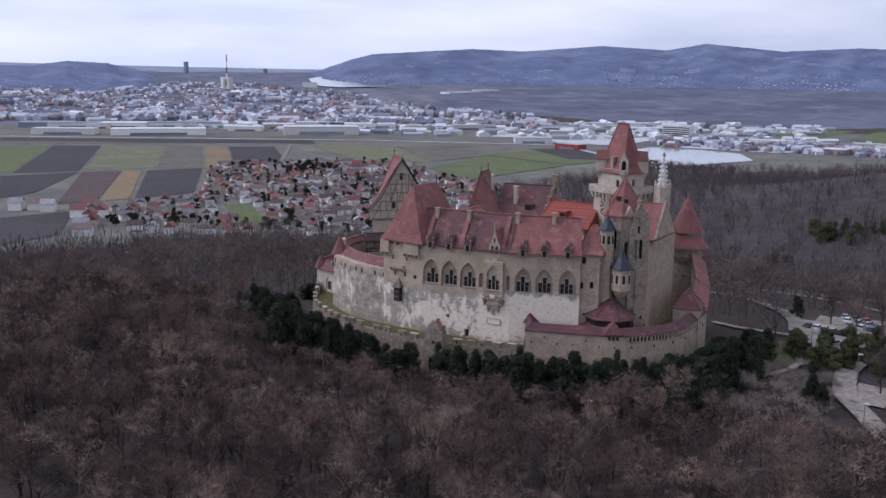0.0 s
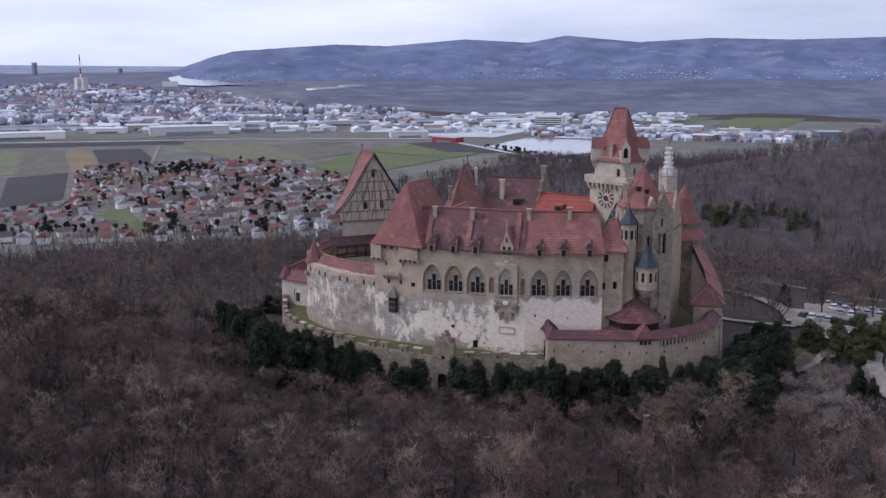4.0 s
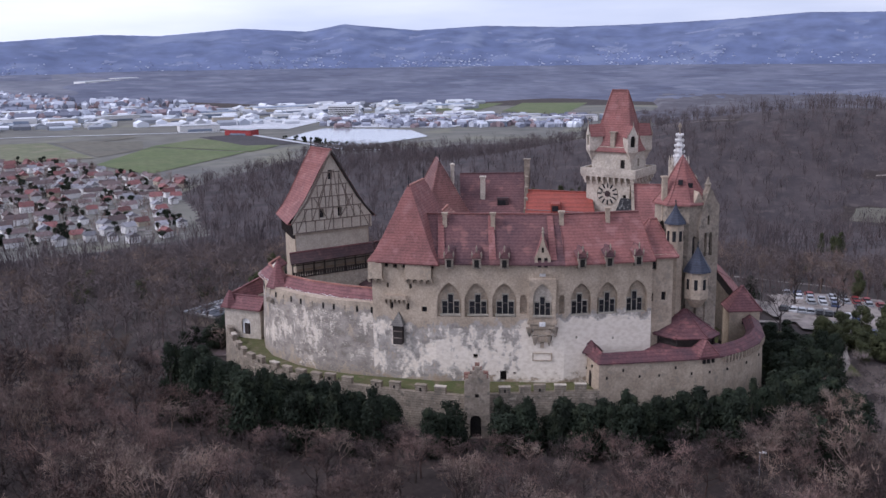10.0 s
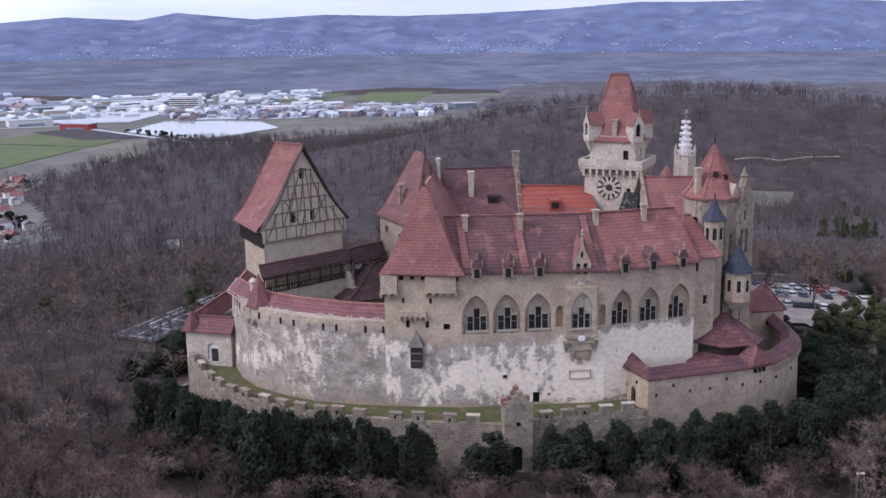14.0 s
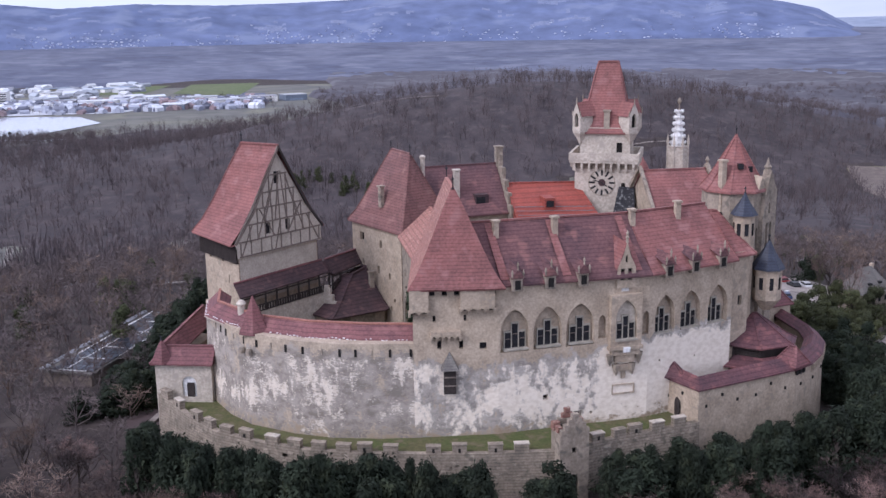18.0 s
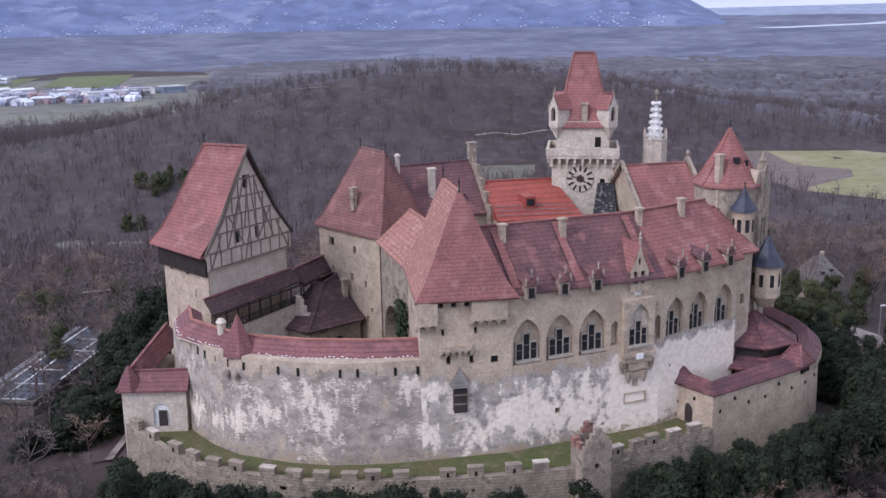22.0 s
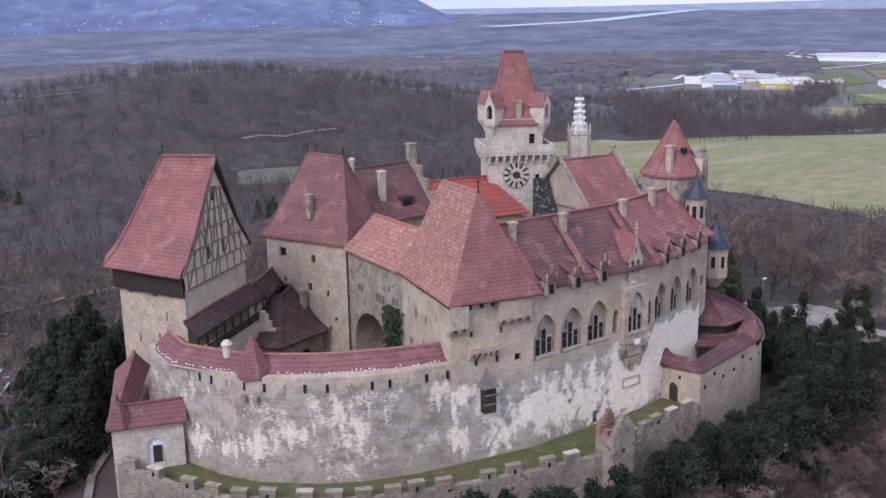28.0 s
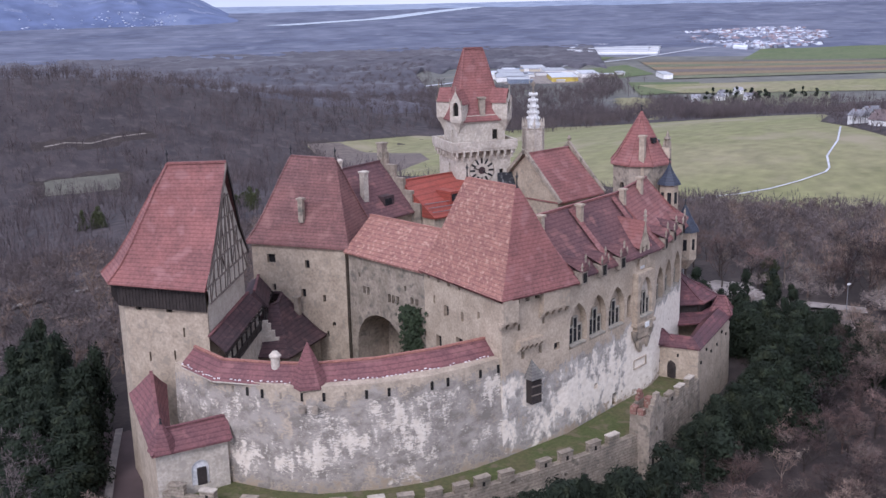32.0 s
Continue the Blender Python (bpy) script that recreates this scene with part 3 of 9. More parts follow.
for k in range(400):
    t = re1.random() * (len(FOOT) - 1)
    i = int(t)
    a, b = FOOT[i], FOOT[i + 1]
    d = abs(re1.gauss(0, 5.0)) if i < 6 else abs(re1.gauss(0, 3.6))
    n = Vector((b[1] - a[1], a[0] - b[0])).normalized()
    x, y = a[0] + (b[0] - a[0]) * (t - i) + n.x * d, a[1] + (b[1] - a[1]) * (t - i) + n.y * d
    if -5.5 < x < 11 and re1.random() < 0.85:
        continue
    evergreen_spot(x, y, (-0.5 if i < 6 else -1.2) + 0.5 * d - re1.uniform(0, 2.6), re1.uniform(0.6, 1.3))
for k in range(150):
    y = 56 + re1.gauss(0, 13)
    x = -45 + 0.3 * (y - 50) + re1.gauss(0, 4.5)
    if x < -44 + max(0, y - 36) * 0.55:
        evergreen_spot(x, y, min(4.5, 3.5 + 0.55 * (x + 37)) + re1.uniform(-2.5, 0.8), re1.uniform(0.9, 1.4))
for k in range(52):
    x, y = 57 + re1.gauss(0, 4), 3 + re1.gauss(0, 8)
    if 51 + max(0, -y) * 0.2 < x < 63:
        evergreen_spot(x, y, re1.uniform(-3.5, 1.0), re1.uniform(0.8, 1.25))
for k in range(22):
    x, y = 60 + re1.uniform(-4, 6), 40 + re1.uniform(-12, 16)
    evergreen_spot(x, y, re1.uniform(-7.5, -4.5), re1.uniform(0.7, 1.1))
PINES = [(72 + re1.uniform(-4, 6), 53 + re1.uniform(-5, 8), re1.uniform(0.6, 0.85), re1.uniform(0.5, 0.75)) for _ in range(7)]
PINES += [(-70 + re1.gauss(0, 22), 130 + re1.gauss(0, 26), re1.uniform(0.6, 0.9), re1.uniform(0.6, 0.9)) for _ in range(16)] + [(120 + re1.gauss(0, 30), 150 + re1.gauss(0, 40), re1.uniform(0.6, 1.0), re1.uniform(0.6, 0.95)) for _ in range(14)]
PINES += [(76 + re1.uniform(-4, 6), 47 + re1.uniform(-8, 8), re1.uniform(0.55, 0.75), re1.uniform(0.45, 0.6)) for _ in range(4)]
PINES += [(84, 58, 0.8, 0.8), (88.5, 51, 0.7, 0.72), (80, 63, 0.75, 0.8), (91, 61, 0.8, 0.85), (82, 52, 0.7, 0.7), (86, 66, 0.7, 0.8), (100, 62, 0.8, 0.9)]
PINES += [(8 + re1.gauss(0, 9), 700 + re1.gauss(0, 8), re1.uniform(1.3, 1.8), re1.uniform(1.4, 1.9)) for _ in range(8)] + [(-17 + re1.gauss(0, 6), 622 + re1.gauss(0, 7), re1.uniform(1.1, 1.5), re1.uniform(1.1, 1.5)) for _ in range(4)]
FIRS = [(64, 97, 0.8, 0.7), (78, 18, 0.75, 0.95), (80, 15, 0.6, 0.7), (98, 96, 1.0, 0.8), (150, 120, 1, 0.9), (-120, 320, 2.0, 1.5), (-105, 310, 1.8, 1.4), (-112, 335, 2.2, 1.6)]
SHRUBS = [(98 + re1.uniform(-9, 22), 6 + re1.uniform(-22, 24), re1.uniform(0.6, 1.1)) for _ in range(34)] + [(72 + re1.uniform(-9, 9), 18 + re1.uniform(-24, 21), re1.uniform(0.5, 0.8)) for _ in range(100)]


# ---- castle: terrace and outer wall ----
OUTER = [(-43.5, 29.0), (-41.6, 26.0), (-39.5, 21.6), (-36.0, 16.2), (-30.6, 11.4), (-25.3, 7.8), (-20.0, 5.4), (-12.0, 3.0), (-4.7, 1.2), (4.0, -0.3), (8.4, 0.6), (13.7, 1.6), (22.7, 2.6), (24.4, 2.9)]
RING = [(-36.4, 36.0), (-36.1, 30.0), (-35.4, 27.6), (-33.5, 22.2), (-31.0, 18.0), (-25.8, 13.6), (-21.3, 11.0), (-15.6, 9.2), (-10.6, 8.2)]
RING_TOP = [(-36.2, 35.0), (-36.5, 28.4), (-33.5, 22.9), (-30.6, 18.9), (-24.4, 14.4), (-17.6, 11.3), (-11.0, 9.3)]


def ribbon(points, d):
    """Points pushed to the left of their line by d."""
    out = []
    for i, p in enumerate(points):
        a, b = Vector(points[max(0, i - 1)][:2]), Vector(points[min(len(points) - 1, i + 1)][:2])
        t = (b - a).normalized()
        out.append((p[0] - t.y * d, p[1] + t.x * d))
    return out


def strip_wall(points, thick, z0, z1, batter=0.0):
    """A wall along a line of points; its outer foot stands out by batter."""
    s = Shell()
    inner = ribbon(points, thick)
    foot = ribbon(points, -batter)
    n = len(points)
    zs = z1 if isinstance(z1, (list, tuple)) else [z1] * n
    for i in range(n - 1):
        a, b = points[i], points[i + 1]
        c, d = inner[i], inner[i + 1]
        fa, fb = foot[i], foot[i + 1]
        s.face(((*fa, z0), (*fb, z0), (*b, zs[i + 1]), (*a, zs[i])))
        s.face(((*d, z0), (*c, z0), (*c, zs[i]), (*d, zs[i + 1])))
        s.face(((*a, zs[i]), (*b, zs[i + 1]), (*d, zs[i + 1]), (*c, zs[i])))
    s.face(((*inner[0], z0), (*foot[0], z0), (*points[0], zs[0]), (*inner[0], zs[0])))
    s.face(((*foot[-1], z0), (*inner[-1], z0), (*inner[-1], zs[-1]), (*points[-1], zs[-1])))
    return s


def grass_terrace():
    edge = [(x, y) for x, y in OUTER] + [(24, 9), (32, 12), (44, 20), (48, 40), (40, 60), (10, 66), (-20, 58), (-34, 46)]
    s = Shell()
    c = (0, 30)
    n = len(edge)
    for i in range(n):
        a, b = edge[i], edge[(i + 1) % n]
        s.face(((*c, -1.0), (*a, -1.9), (*b, -1.9)))
    return tagged(part("grass_terrace", s, GRASS), "mossy winter grass terrace inside the outer wall", "lawn", kind="structure")


grass_terrace()
ow = thing("outer_wall", "low weathered rubble outer wall with battlements and slab-capped merlons", "wall")
TOPS = [-0.2, -0.6, -1.0, -1.2, -1.3, -1.3, -1.3, -1.3, -1.3, -1.3, -1.2, -1.2, -1.0, -1.0]
child("wall", strip_wall(OUTER, 0.8, -13.0, TOPS, 0.5), OUTER_STONE, ow)
rm = random.Random(5)
seg = 0.0
for i in range(len(OUTER) - 1):
    a, b = OUTER[i], OUTER[i + 1]
    w = math.hypot(b[0] - a[0], b[1] - a[1])
    u = 0.7 - seg if seg < 0.7 else 0.4
    while u + 1.7 < w + 0.3:
        if not (i in (8, 9) and abs(along(a, b, u + 0.9)[0] - 5.2) < 2.4):
            p = along(a, b, u + 0.9, -0.4)
            h = rm.uniform(0.95, 1.2)
            zt = TOPS[i] + (TOPS[i + 1] - TOPS[i]) * (u + 0.9) / w
            s = Shell()
            t = math.atan2(b[1] - a[1], b[0] - a[0])
            s.box((p[0], p[1], zt - 0.1), (1.75, 0.75, h), t)
            m = child("merlon", s, OUTER_STONE, ow)
            s = Shell()
            s.box((p[0], p[1], zt - 0.1 + h), (1.85, 0.9, 0.13), t + rm.uniform(-0.02, 0.02))
            child("cap_slab", s, STONE_PALE if rm.random() < 0.18 else STONE_GREY, ow)
            if rm.random() < 0.5:
                s = Shell()
                q = along(a, b, u + 0.9, 0.012)
                s.box((q[0], q[1], zt + 0.15), (0.3, 0.06, 0.5), t)
                child("loophole", s, VOID, ow)
        u += 3.15
# gabled sally-port turret in the outer wall
tp = thing("wall_turret", "small stepped-gable stone turret with an arched doorway in the outer wall", "turret")
tpoly = [(4.0, -1.9), (7.8, -1.5), (7.5, 1.2), (3.8, 0.8)]
body(tp, tpoly, -13, 1.2, STONE_GREY, {0: [arch(1.7, -7.5, 1.7, 3.6, pointed=False), rect(1.9, -1.2, 0.6, 0.7)], 1: [rect(1.3, -1.4, 0.5, 0.6)]}, 0.5, glass=VOID)
for k, (w, z) in enumerate(((3.7, 1.2), (2.8, 1.85), (1.8, 2.5), (0.9, 3.15))):
    s = Shell()
    s.box((5.95, -1.45, z), (w, 0.55, 0.65), 0.1)
    child("gable_step", s, STONE_GREY, tp)
    s = Shell()
    s.box((5.75, 0.75, z), (w * 0.8, 0.45, 0.55), 0.1)
    child("gable_step", s, BRICK if k > 1 else STONE_GREY, tp)
for x, y, w, z, h in ((4.2, 0.4, 0.9, 1.2, 1.0), (7.0, 0.2, 1.0, 1.2, 1.3), (6.8, -0.6, 0.7, 1.2, 0.8), (4.3, -0.5, 0.6, 1.2, 0.7)):
    s = Shell()
    s.box((x, y, z), (w, 0.8, h), 0.1)
    child("broken_brickwork", s, BRICK, tp, "crumbling red brick core")

# ---- ring wall with its roofed walk ----
rw = thing("ring_wall", "high curved castle wall with peeling white lime and a red-tiled wall walk", "wall")
child("wall", strip_wall([(p[0], p[1]) for p in RING], 2.6, -3.0, 10.9, 0.5), RING_STONE, rw, "rubble masonry with patchy white lime wash")
eave = ribbon(RING_TOP, -0.15)
ridge = ribbon(RING_TOP, 1.9)
inner = ribbon(RING_TOP, 3.4)
for i in range(len(RING_TOP) - 1):
    s = Shell()
    a, b, c, d, e, g = eave[i], eave[i + 1], ridge[i], ridge[i + 1], inner[i], inner[i + 1]
    z1, z2, z3 = 10.75, 12.5, 11.4
    s.face(((*a, z1), (*b, z1), (*d, z2), (*c, z2)))
    s.face(((*c, z2), (*d, z2), (*g, z3), (*e, z3)))
    s.face(((*b, z1 - 0.2), (*a, z1 - 0.2), (*e, z3 - 0.2), (*g, z3 - 0.2)))
    s.face(((*a, z1 - 0.2), (*b, z1 - 0.2), (*b, z1), (*a, z1)))
    s.face(((*e, z3), (*g, z3), (*g, z3 - 0.2), (*e, z3 - 0.2)))
    child("roof", s, TILE_MAROON, rw)
    s = Shell()
    s.bar((*c, z2 + 0.05), (*d, z2 + 0.05), 0.35, 0.2)
    child("ridge_tiles", s, RIDGE, rw)
    s = Shell()
    s.bar((*ribbon(RING_TOP, 0.1)[i], 10.62), (*ribbon(RING_TOP, 0.1)[i + 1], 10.62), 0.5, 0.16)
    child("cornice", s, STONE_PALE, rw)
    w = math.hypot(b[0] - a[0], b[1] - a[1])
    t = math.atan2(b[1] - a[1], b[0] - a[0])
    for k in range(int(w / 0.5)):
        if rm.random() < 0.7:
            u = (k + 0.5) * 0.5
            f = rm.uniform(0.06, 0.16)
            q = along(eave[i], eave[i + 1], u, -f * 2.05)
            s = Shell()
            s.box((q[0], q[1], z1 + f * 1.75 + 0.0), (rm.uniform(0.1, 0.3), 0.14, 0.07), t)
            child("mortared_tile", s, LIME, rw)
# loopholes under the wall walk
hole = 0
for a, b in zip(RING[2:-1], RING[3:]):
    w = math.hypot(b[0] - a[0], b[1] - a[1])
    t = math.atan2(b[1] - a[1], b[0] - a[0])
    n = max(1, round(w / 2.1))
    for k in range(n):
        hole += 1
        big = hole % 3 != 1
        q = along(a, b, (k + 0.5) * w / n, 0.0)
        s = Shell()
        s.box((q[0], q[1], 9.25 if big else 9.4), (0.3 if big else 0.2, 0.3, 0.95 if big else 0.7), t)
        child("loophole", s, VOID if big else STONE_GREY, rw)
# bartizan on the ring wall
bz = thing("wall_bartizan", "small six-sided bartizan with a pointed red-tiled roof on the ring wall", "turret")
s = Shell()
s.turned((-30.3, 19.4, 0), [(0.3, 7.2), (1.1, 8.4), (1.5, 8.9), (1.5, 11.0)], 6, 0.4)
child("body", s, STONE, bz)
s = Shell()
s.turned((-30.3, 19.4, 0), [(2.15, 10.7), (2.1, 10.95), (1.45, 12.3), (0.55, 14.4), (0.05, 15.5)], 6, 0.4)
child("roof", s, TILE_MAROON, bz)
for k in (-1, 1):
    q = along(RING_TOP[2], RING_TOP[3], 5.0 + k * 0.75, 1.3)
    s = Shell()
    s.turned((q[0], q[1], 8.2), [(0.42, 0.0), (0.42, 0.5), (0.3, 0.75), (0.05, 0.85)], 8)
    child("corbel_arch", s, STONE_GREY, bz)

s = Shell()
s.turned((-31.7, 23.3, 0), [(0.5, 10.9), (0.5, 13.2), (0.66, 13.3), (0.66, 13.5), (0.3, 13.9), (0.05, 14.0)], 10)
child("round_chimney", s, STONE_PALE, rw)

# ---- gate range below the half-timbered tower ----
gr = thing("gate_range", "low plastered gate range with an L-shaped red-tiled roof", "gatehouse")
GA, GB = (-43.7, 29.4), (-36.2, 26.9)
g_back = [along(GA, GB, 7.9, -2.9), along(GA, GB, 1.2, -3.0)]
body(gr, [GA, GB, *g_back], -9, 4.2, STONE_PALE, {0: [arch(4.7, -0.6, 2.0, 3.0, pointed=False)]}, 0.3, glass=LIME)
s = Shell()
s.box((*along(GA, GB, 4.85, -0.18), -0.6), (1.0, 0.3, 2.0), -0.32)
child("door", s, DARK_WOOD, gr, "dark plank door")
roof(gr, [along(GA, GB, -0.5, 0.6), along(GA, GB, 8.2, 0.6), along(GA, GB, 8.2, -3.3), along(GA, GB, 0.6, -3.4)], [(*along(GA, GB, 1.4, -1.3), 6.3), (*along(GA, GB, 8.2, -1.3), 6.4), (*along(GA, GB, 8.2, -1.3), 6.4), (*along(GA, GB, 1.4, -1.3), 6.3)], 4.3, TILE_MAROON, 0.1)
body(gr, [(-43.7, 29.4), (-40.6, 30.4), (-35.6, 40.4), (-38.4, 42.4)], -9, 4.2, STONE, {}, 0.4)
roof(gr, [(-44.2, 29.3, 4.35), (-40.8, 30.8, 4.6), (-35.2, 40.2, 6.8), (-38.9, 42.6, 6.2)], [(-42.4, 30.3, 6.6), (-42.4, 30.3, 6.6), (-36.9, 40.6, 8.8), (-36.9, 40.6, 8.8)], 4.35, TILE_MAROON, 0.1, hips=(0,))
s = Shell()
s.turned((-42.6, 29.6, 0), [(1.65, 4.3), (1.6, 4.5), (1.05, 5.8), (0.45, 6.8), (0.06, 7.5)], 6, 0.5)
child("turret_cap", s, TILE_MAROON, gr)
finial(gr, -42.6, 29.6, 7.4, 0.7)

# ---- half-timbered tower ----
ht = thing("timbered_tower", "broad stone tower with a half-timbered gable and steep flared red roof", "tower")
G0, G1 = (-31.9, 35.4), (-18.4, 46.0)
HTB = [G0, G1, (-25.6, 55.0), (-31.6, 54.8), (-35.6, 51.0), (-37.2, 46.4)]
HTI = offset(HTB, -0.9)
gw = math.hypot(G1[0] - G0[0], G1[1] - G0[1])
HTI[0], HTI[1] = along(G0, G1, 0.75, -0.3), along(G0, G1, gw - 0.9, -0.3)
body(ht, HTI, -9, 16.4, STONE, {5: [rect(3.0, 8.5, 0.25, 1.2), rect(6.5, 9.0, 0.25, 1.2), rect(4.5, 4.5, 0.25, 1.2), rect(8.0, 12.0, 0.25, 1.2), rect(2.0, 14.9, 0.8, 0.9), rect(6.2, 14.9, 0.8, 0.9)], 0: []}, 0.4, glass=VOID)
s = Shell()
hoard = offset(HTB, -0.25)
s.prism([hoard[5], hoard[0], HTI[0], HTI[5]], 15.5, 18.7)
for i in (2, 3, 4):
    s.prism([hoard[i], hoard[i + 1], HTI[i + 1], HTI[i]], 15.5, 18.7)
child("timber_hoarding", s, DARK_WOOD, ht, "near-black plank hoarding under the eaves")
for i in (5, 4, 3):
    a, b = hoard[i], hoard[(i + 1) % 6]
    w = math.hypot(b[0] - a[0], b[1] - a[1])
    for k in range(int(w / 0.45)):
        s = Shell()
        p, q = along(a, b, 0.2 + k * 0.45, 0.03), along(a, b, 0.2 + k * 0.45, 0.03)
        s.bar((*p, 15.5), (*q, 18.6), 0.07, 0.06)
        child("batten", s, DARK_WOOD, ht)
RA, RB = (-24.9, 39.7, 31.9), (-29.9, 44.5, 31.9)
apex_u = (RA[0] - G0[0]) * (G1[0] - G0[0]) / gw + (RA[1] - G0[1]) * (G1[1] - G0[1]) / gw
roof(ht, [(-32.5, 34.7), (-18.0, 46.3), (-25.4, 55.7), (-31.9, 55.5), (-36.2, 51.5), (-38.0, 46.6)],
     [RA, RA, RB, RB, RB, RB], 18.5, TILE, 1.1, hips=(2, 3, 4, 5), skip=(0,), label="steep flared red clay tile roof")
s = Shell()
outline = [(0.2, 16.3), (gw - 0.4, 16.3), (gw - 0.4, 18.6), (gw - 3.6, 22.6), (apex_u, 31.3), (2.75, 22.6), (-0.2, 18.6), (0.2, 17.6)]
wins = [rect(6.2, 19.0, 0.9, 1.7), rect(10.0, 19.0, 0.9, 1.7), rect(apex_u, 26.2, 0.9, 1.8)]
backs = s.wall(along(G0, G1, 0, 0.2), along(G0, G1, gw, 0.2), outline, wins, 0.3)
child("gable_wall", s, INFILL, ht, "cream plaster infill between grey beams")
for b in backs:
    pane(ht, b)
s = Shell()
q0, q1 = along(G0, G1, 0.9, -0.24), along(G0, G1, gw - 1.1, -0.24)
s.face(((*q0, 9.5), (*q1, 9.5), (*q1, 16.3), (*q0, 16.3)))
child("plastered_storey", s, INFILL, ht, "grey-cream plaster below the timber gable")


def beam(u0, z0, u1, z1, w=0.26):
    s = Shell()
    p, q = along(G0, G1, u0, 0.24), along(G0, G1, u1, 0.24)
    s.bar((*p, z0), (*q, z1), w, 0.14, (G1[1] - G0[1], -(G1[0] - G0[0]), 0))
    child("beam", s, BEAM, ht)


def half(z):
    """Left and right edge of the gable at a height."""
    if z <= 18.6:
        return 0.6, gw - 0.6
    if z <= 22.6:
        w = (z - 18.6) / 4.0
        return 0.6 + w * 3.1, gw - 0.6 - w * 3.3
    w = (z - 22.6) / 8.3
    return 3.7 + w * (apex_u - 3.7), gw - 3.9 + w * (apex_u - gw + 3.9)


for z in (16.5, 18.6, 20.9, 23.0, 25.2, 27.6):
    a, b = half(z)
    beam(a, z, b, z, 0.2)
for z0, z1, n in ((16.5, 18.6, 9), (18.6, 20.9, 9), (20.9, 23.0, 7), (23.0, 25.2, 5), (25.2, 27.6, 3)):
    a, b = half(z1)
    for k in range(n):
        u = a + 0.3 + (b - a - 0.6) * k / (n - 1)
        beam(u, z0, u, z1, 0.15)
for u0, z0, u1, z1 in ((1.0, 16.5, 3.2, 20.9), (16.2, 16.5, 13.8, 20.9), (4.2, 18.6, 6.8, 25.2), (13.2, 18.6, 10.6, 25.2), (4.6, 23.0, 7.4, 18.6), (12.8, 23.0, 9.9, 18.6), (7.6, 20.9, 8.6, 28.0), (9.8, 20.9, 8.9, 28.0), (5.6, 20.9, 7.8, 27.6), (11.9, 20.9, 9.8, 27.6), (7.4, 16.5, 8.6, 20.9)):
    beam(u0, z0, u1, z1, 0.15)
for k, (za, zb) in enumerate(((18.3, 31.6), (18.3, 31.6))):
    s = Shell()
    u = 0.0 if k == 0 else gw
    pts = [(u, 18.4), (3.3 if k == 0 else gw - 3.4, 22.5), (apex_u, 31.7)]
    for (u0, z0), (u1, z1), o0, o1 in zip(pts[:-1], pts[1:], (0.2, 0.42), (0.42, 0.95)):
        s.bar((*along(G0, G1, u0, o0), z0), (*along(G0, G1, u1, o1), z1), 0.34, 0.2, (G1[1] - G0[1], -(G1[0] - G0[0]), 0))
    # right board kept dark to paint the shaded underside of the overhang
    child("bargeboard", s, BEAM if k == 0 else DARK_WOOD, ht)
finial(ht, RB[0], RB[1], 31.9, 1.8)

# ---- corner tower with the pyramid roof ----
ct = thing("corner_tower", "square stone corner tower with a tall pale-red hipped roof", "tower")
CTB = [(-11.6, 8.0), (-1.2, 6.4), (1.0, 22.5), (-8.0, 23.6)]
row = [rect(0.9 + 1.5 * k, 16.9, 0.62, 0.85) for k in range(7)]
low = [rect(2.6, 13.6, 0.35, 0.8), rect(6.4, 13.6, 0.35, 0.8), rect(3.2, 10.1, 0.5, 1.1), rect(5.9, 10.1, 0.5, 1.1), rect(8.6, 9.9, 0.9, 0.9)]
west = [rect(2.2, 14.0, 0.5, 1.1), rect(4.8, 13.0, 1.0, 1.4), rect(8.2, 13.2, 0.6, 1.2), rect(11.5, 14.4, 0.5, 0.9), rect(3.0, 8.5, 1.2, 1.6), rect(7.5, 9.0, 1.4, 2.0)] + [rect(1.0 + 2.2 * k, 16.9, 0.5, 0.7) for k in range(4)]
body(ct, CTB, -3, 18.0, HALL_STONE, {0: row + low, 3: west}, 0.5)
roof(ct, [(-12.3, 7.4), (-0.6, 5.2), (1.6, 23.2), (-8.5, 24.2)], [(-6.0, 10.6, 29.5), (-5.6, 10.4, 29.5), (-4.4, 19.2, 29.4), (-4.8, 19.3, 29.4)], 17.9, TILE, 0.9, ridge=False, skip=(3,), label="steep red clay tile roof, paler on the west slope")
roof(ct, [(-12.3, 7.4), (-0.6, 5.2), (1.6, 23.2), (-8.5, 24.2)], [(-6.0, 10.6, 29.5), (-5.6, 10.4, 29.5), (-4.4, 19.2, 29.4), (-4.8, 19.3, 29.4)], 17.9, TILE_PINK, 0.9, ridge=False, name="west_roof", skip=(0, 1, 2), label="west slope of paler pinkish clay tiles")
s = Shell()
s.bar((-5.8, 10.5, 29.5), (-4.6, 19.25, 29.45), 0.4, 0.25)
child("ridge_tiles", s, RIDGE, ct)
finial(ct, -5.8, 10.5, 29.5, 1.8)
finial(ct, -4.6, 19.2, 29.5, 1.8)
machicolation(ct, CTB[0], CTB[1], 5.8, 10.0, 15.4, 4, 0.75, 2.4)
machicolation(ct, CTB[0], CTB[1], 2.2, 5.8, 12.0, 5, 0.75, 0.5)
machicolation(ct, CTB[0], CTB[1], -0.4, 1.9, 15.2, 2, 0.75, 2.6)
s = Shell()
q = along(CTB[0], CTB[1], 4.4, 0.5)
s.box((q[0], q[1], 4.6), (1.5, 1.1, 3.2), -0.19)
child("hanging_bay", s, DARK_WOOD, ct, "dark timber hanging bay")
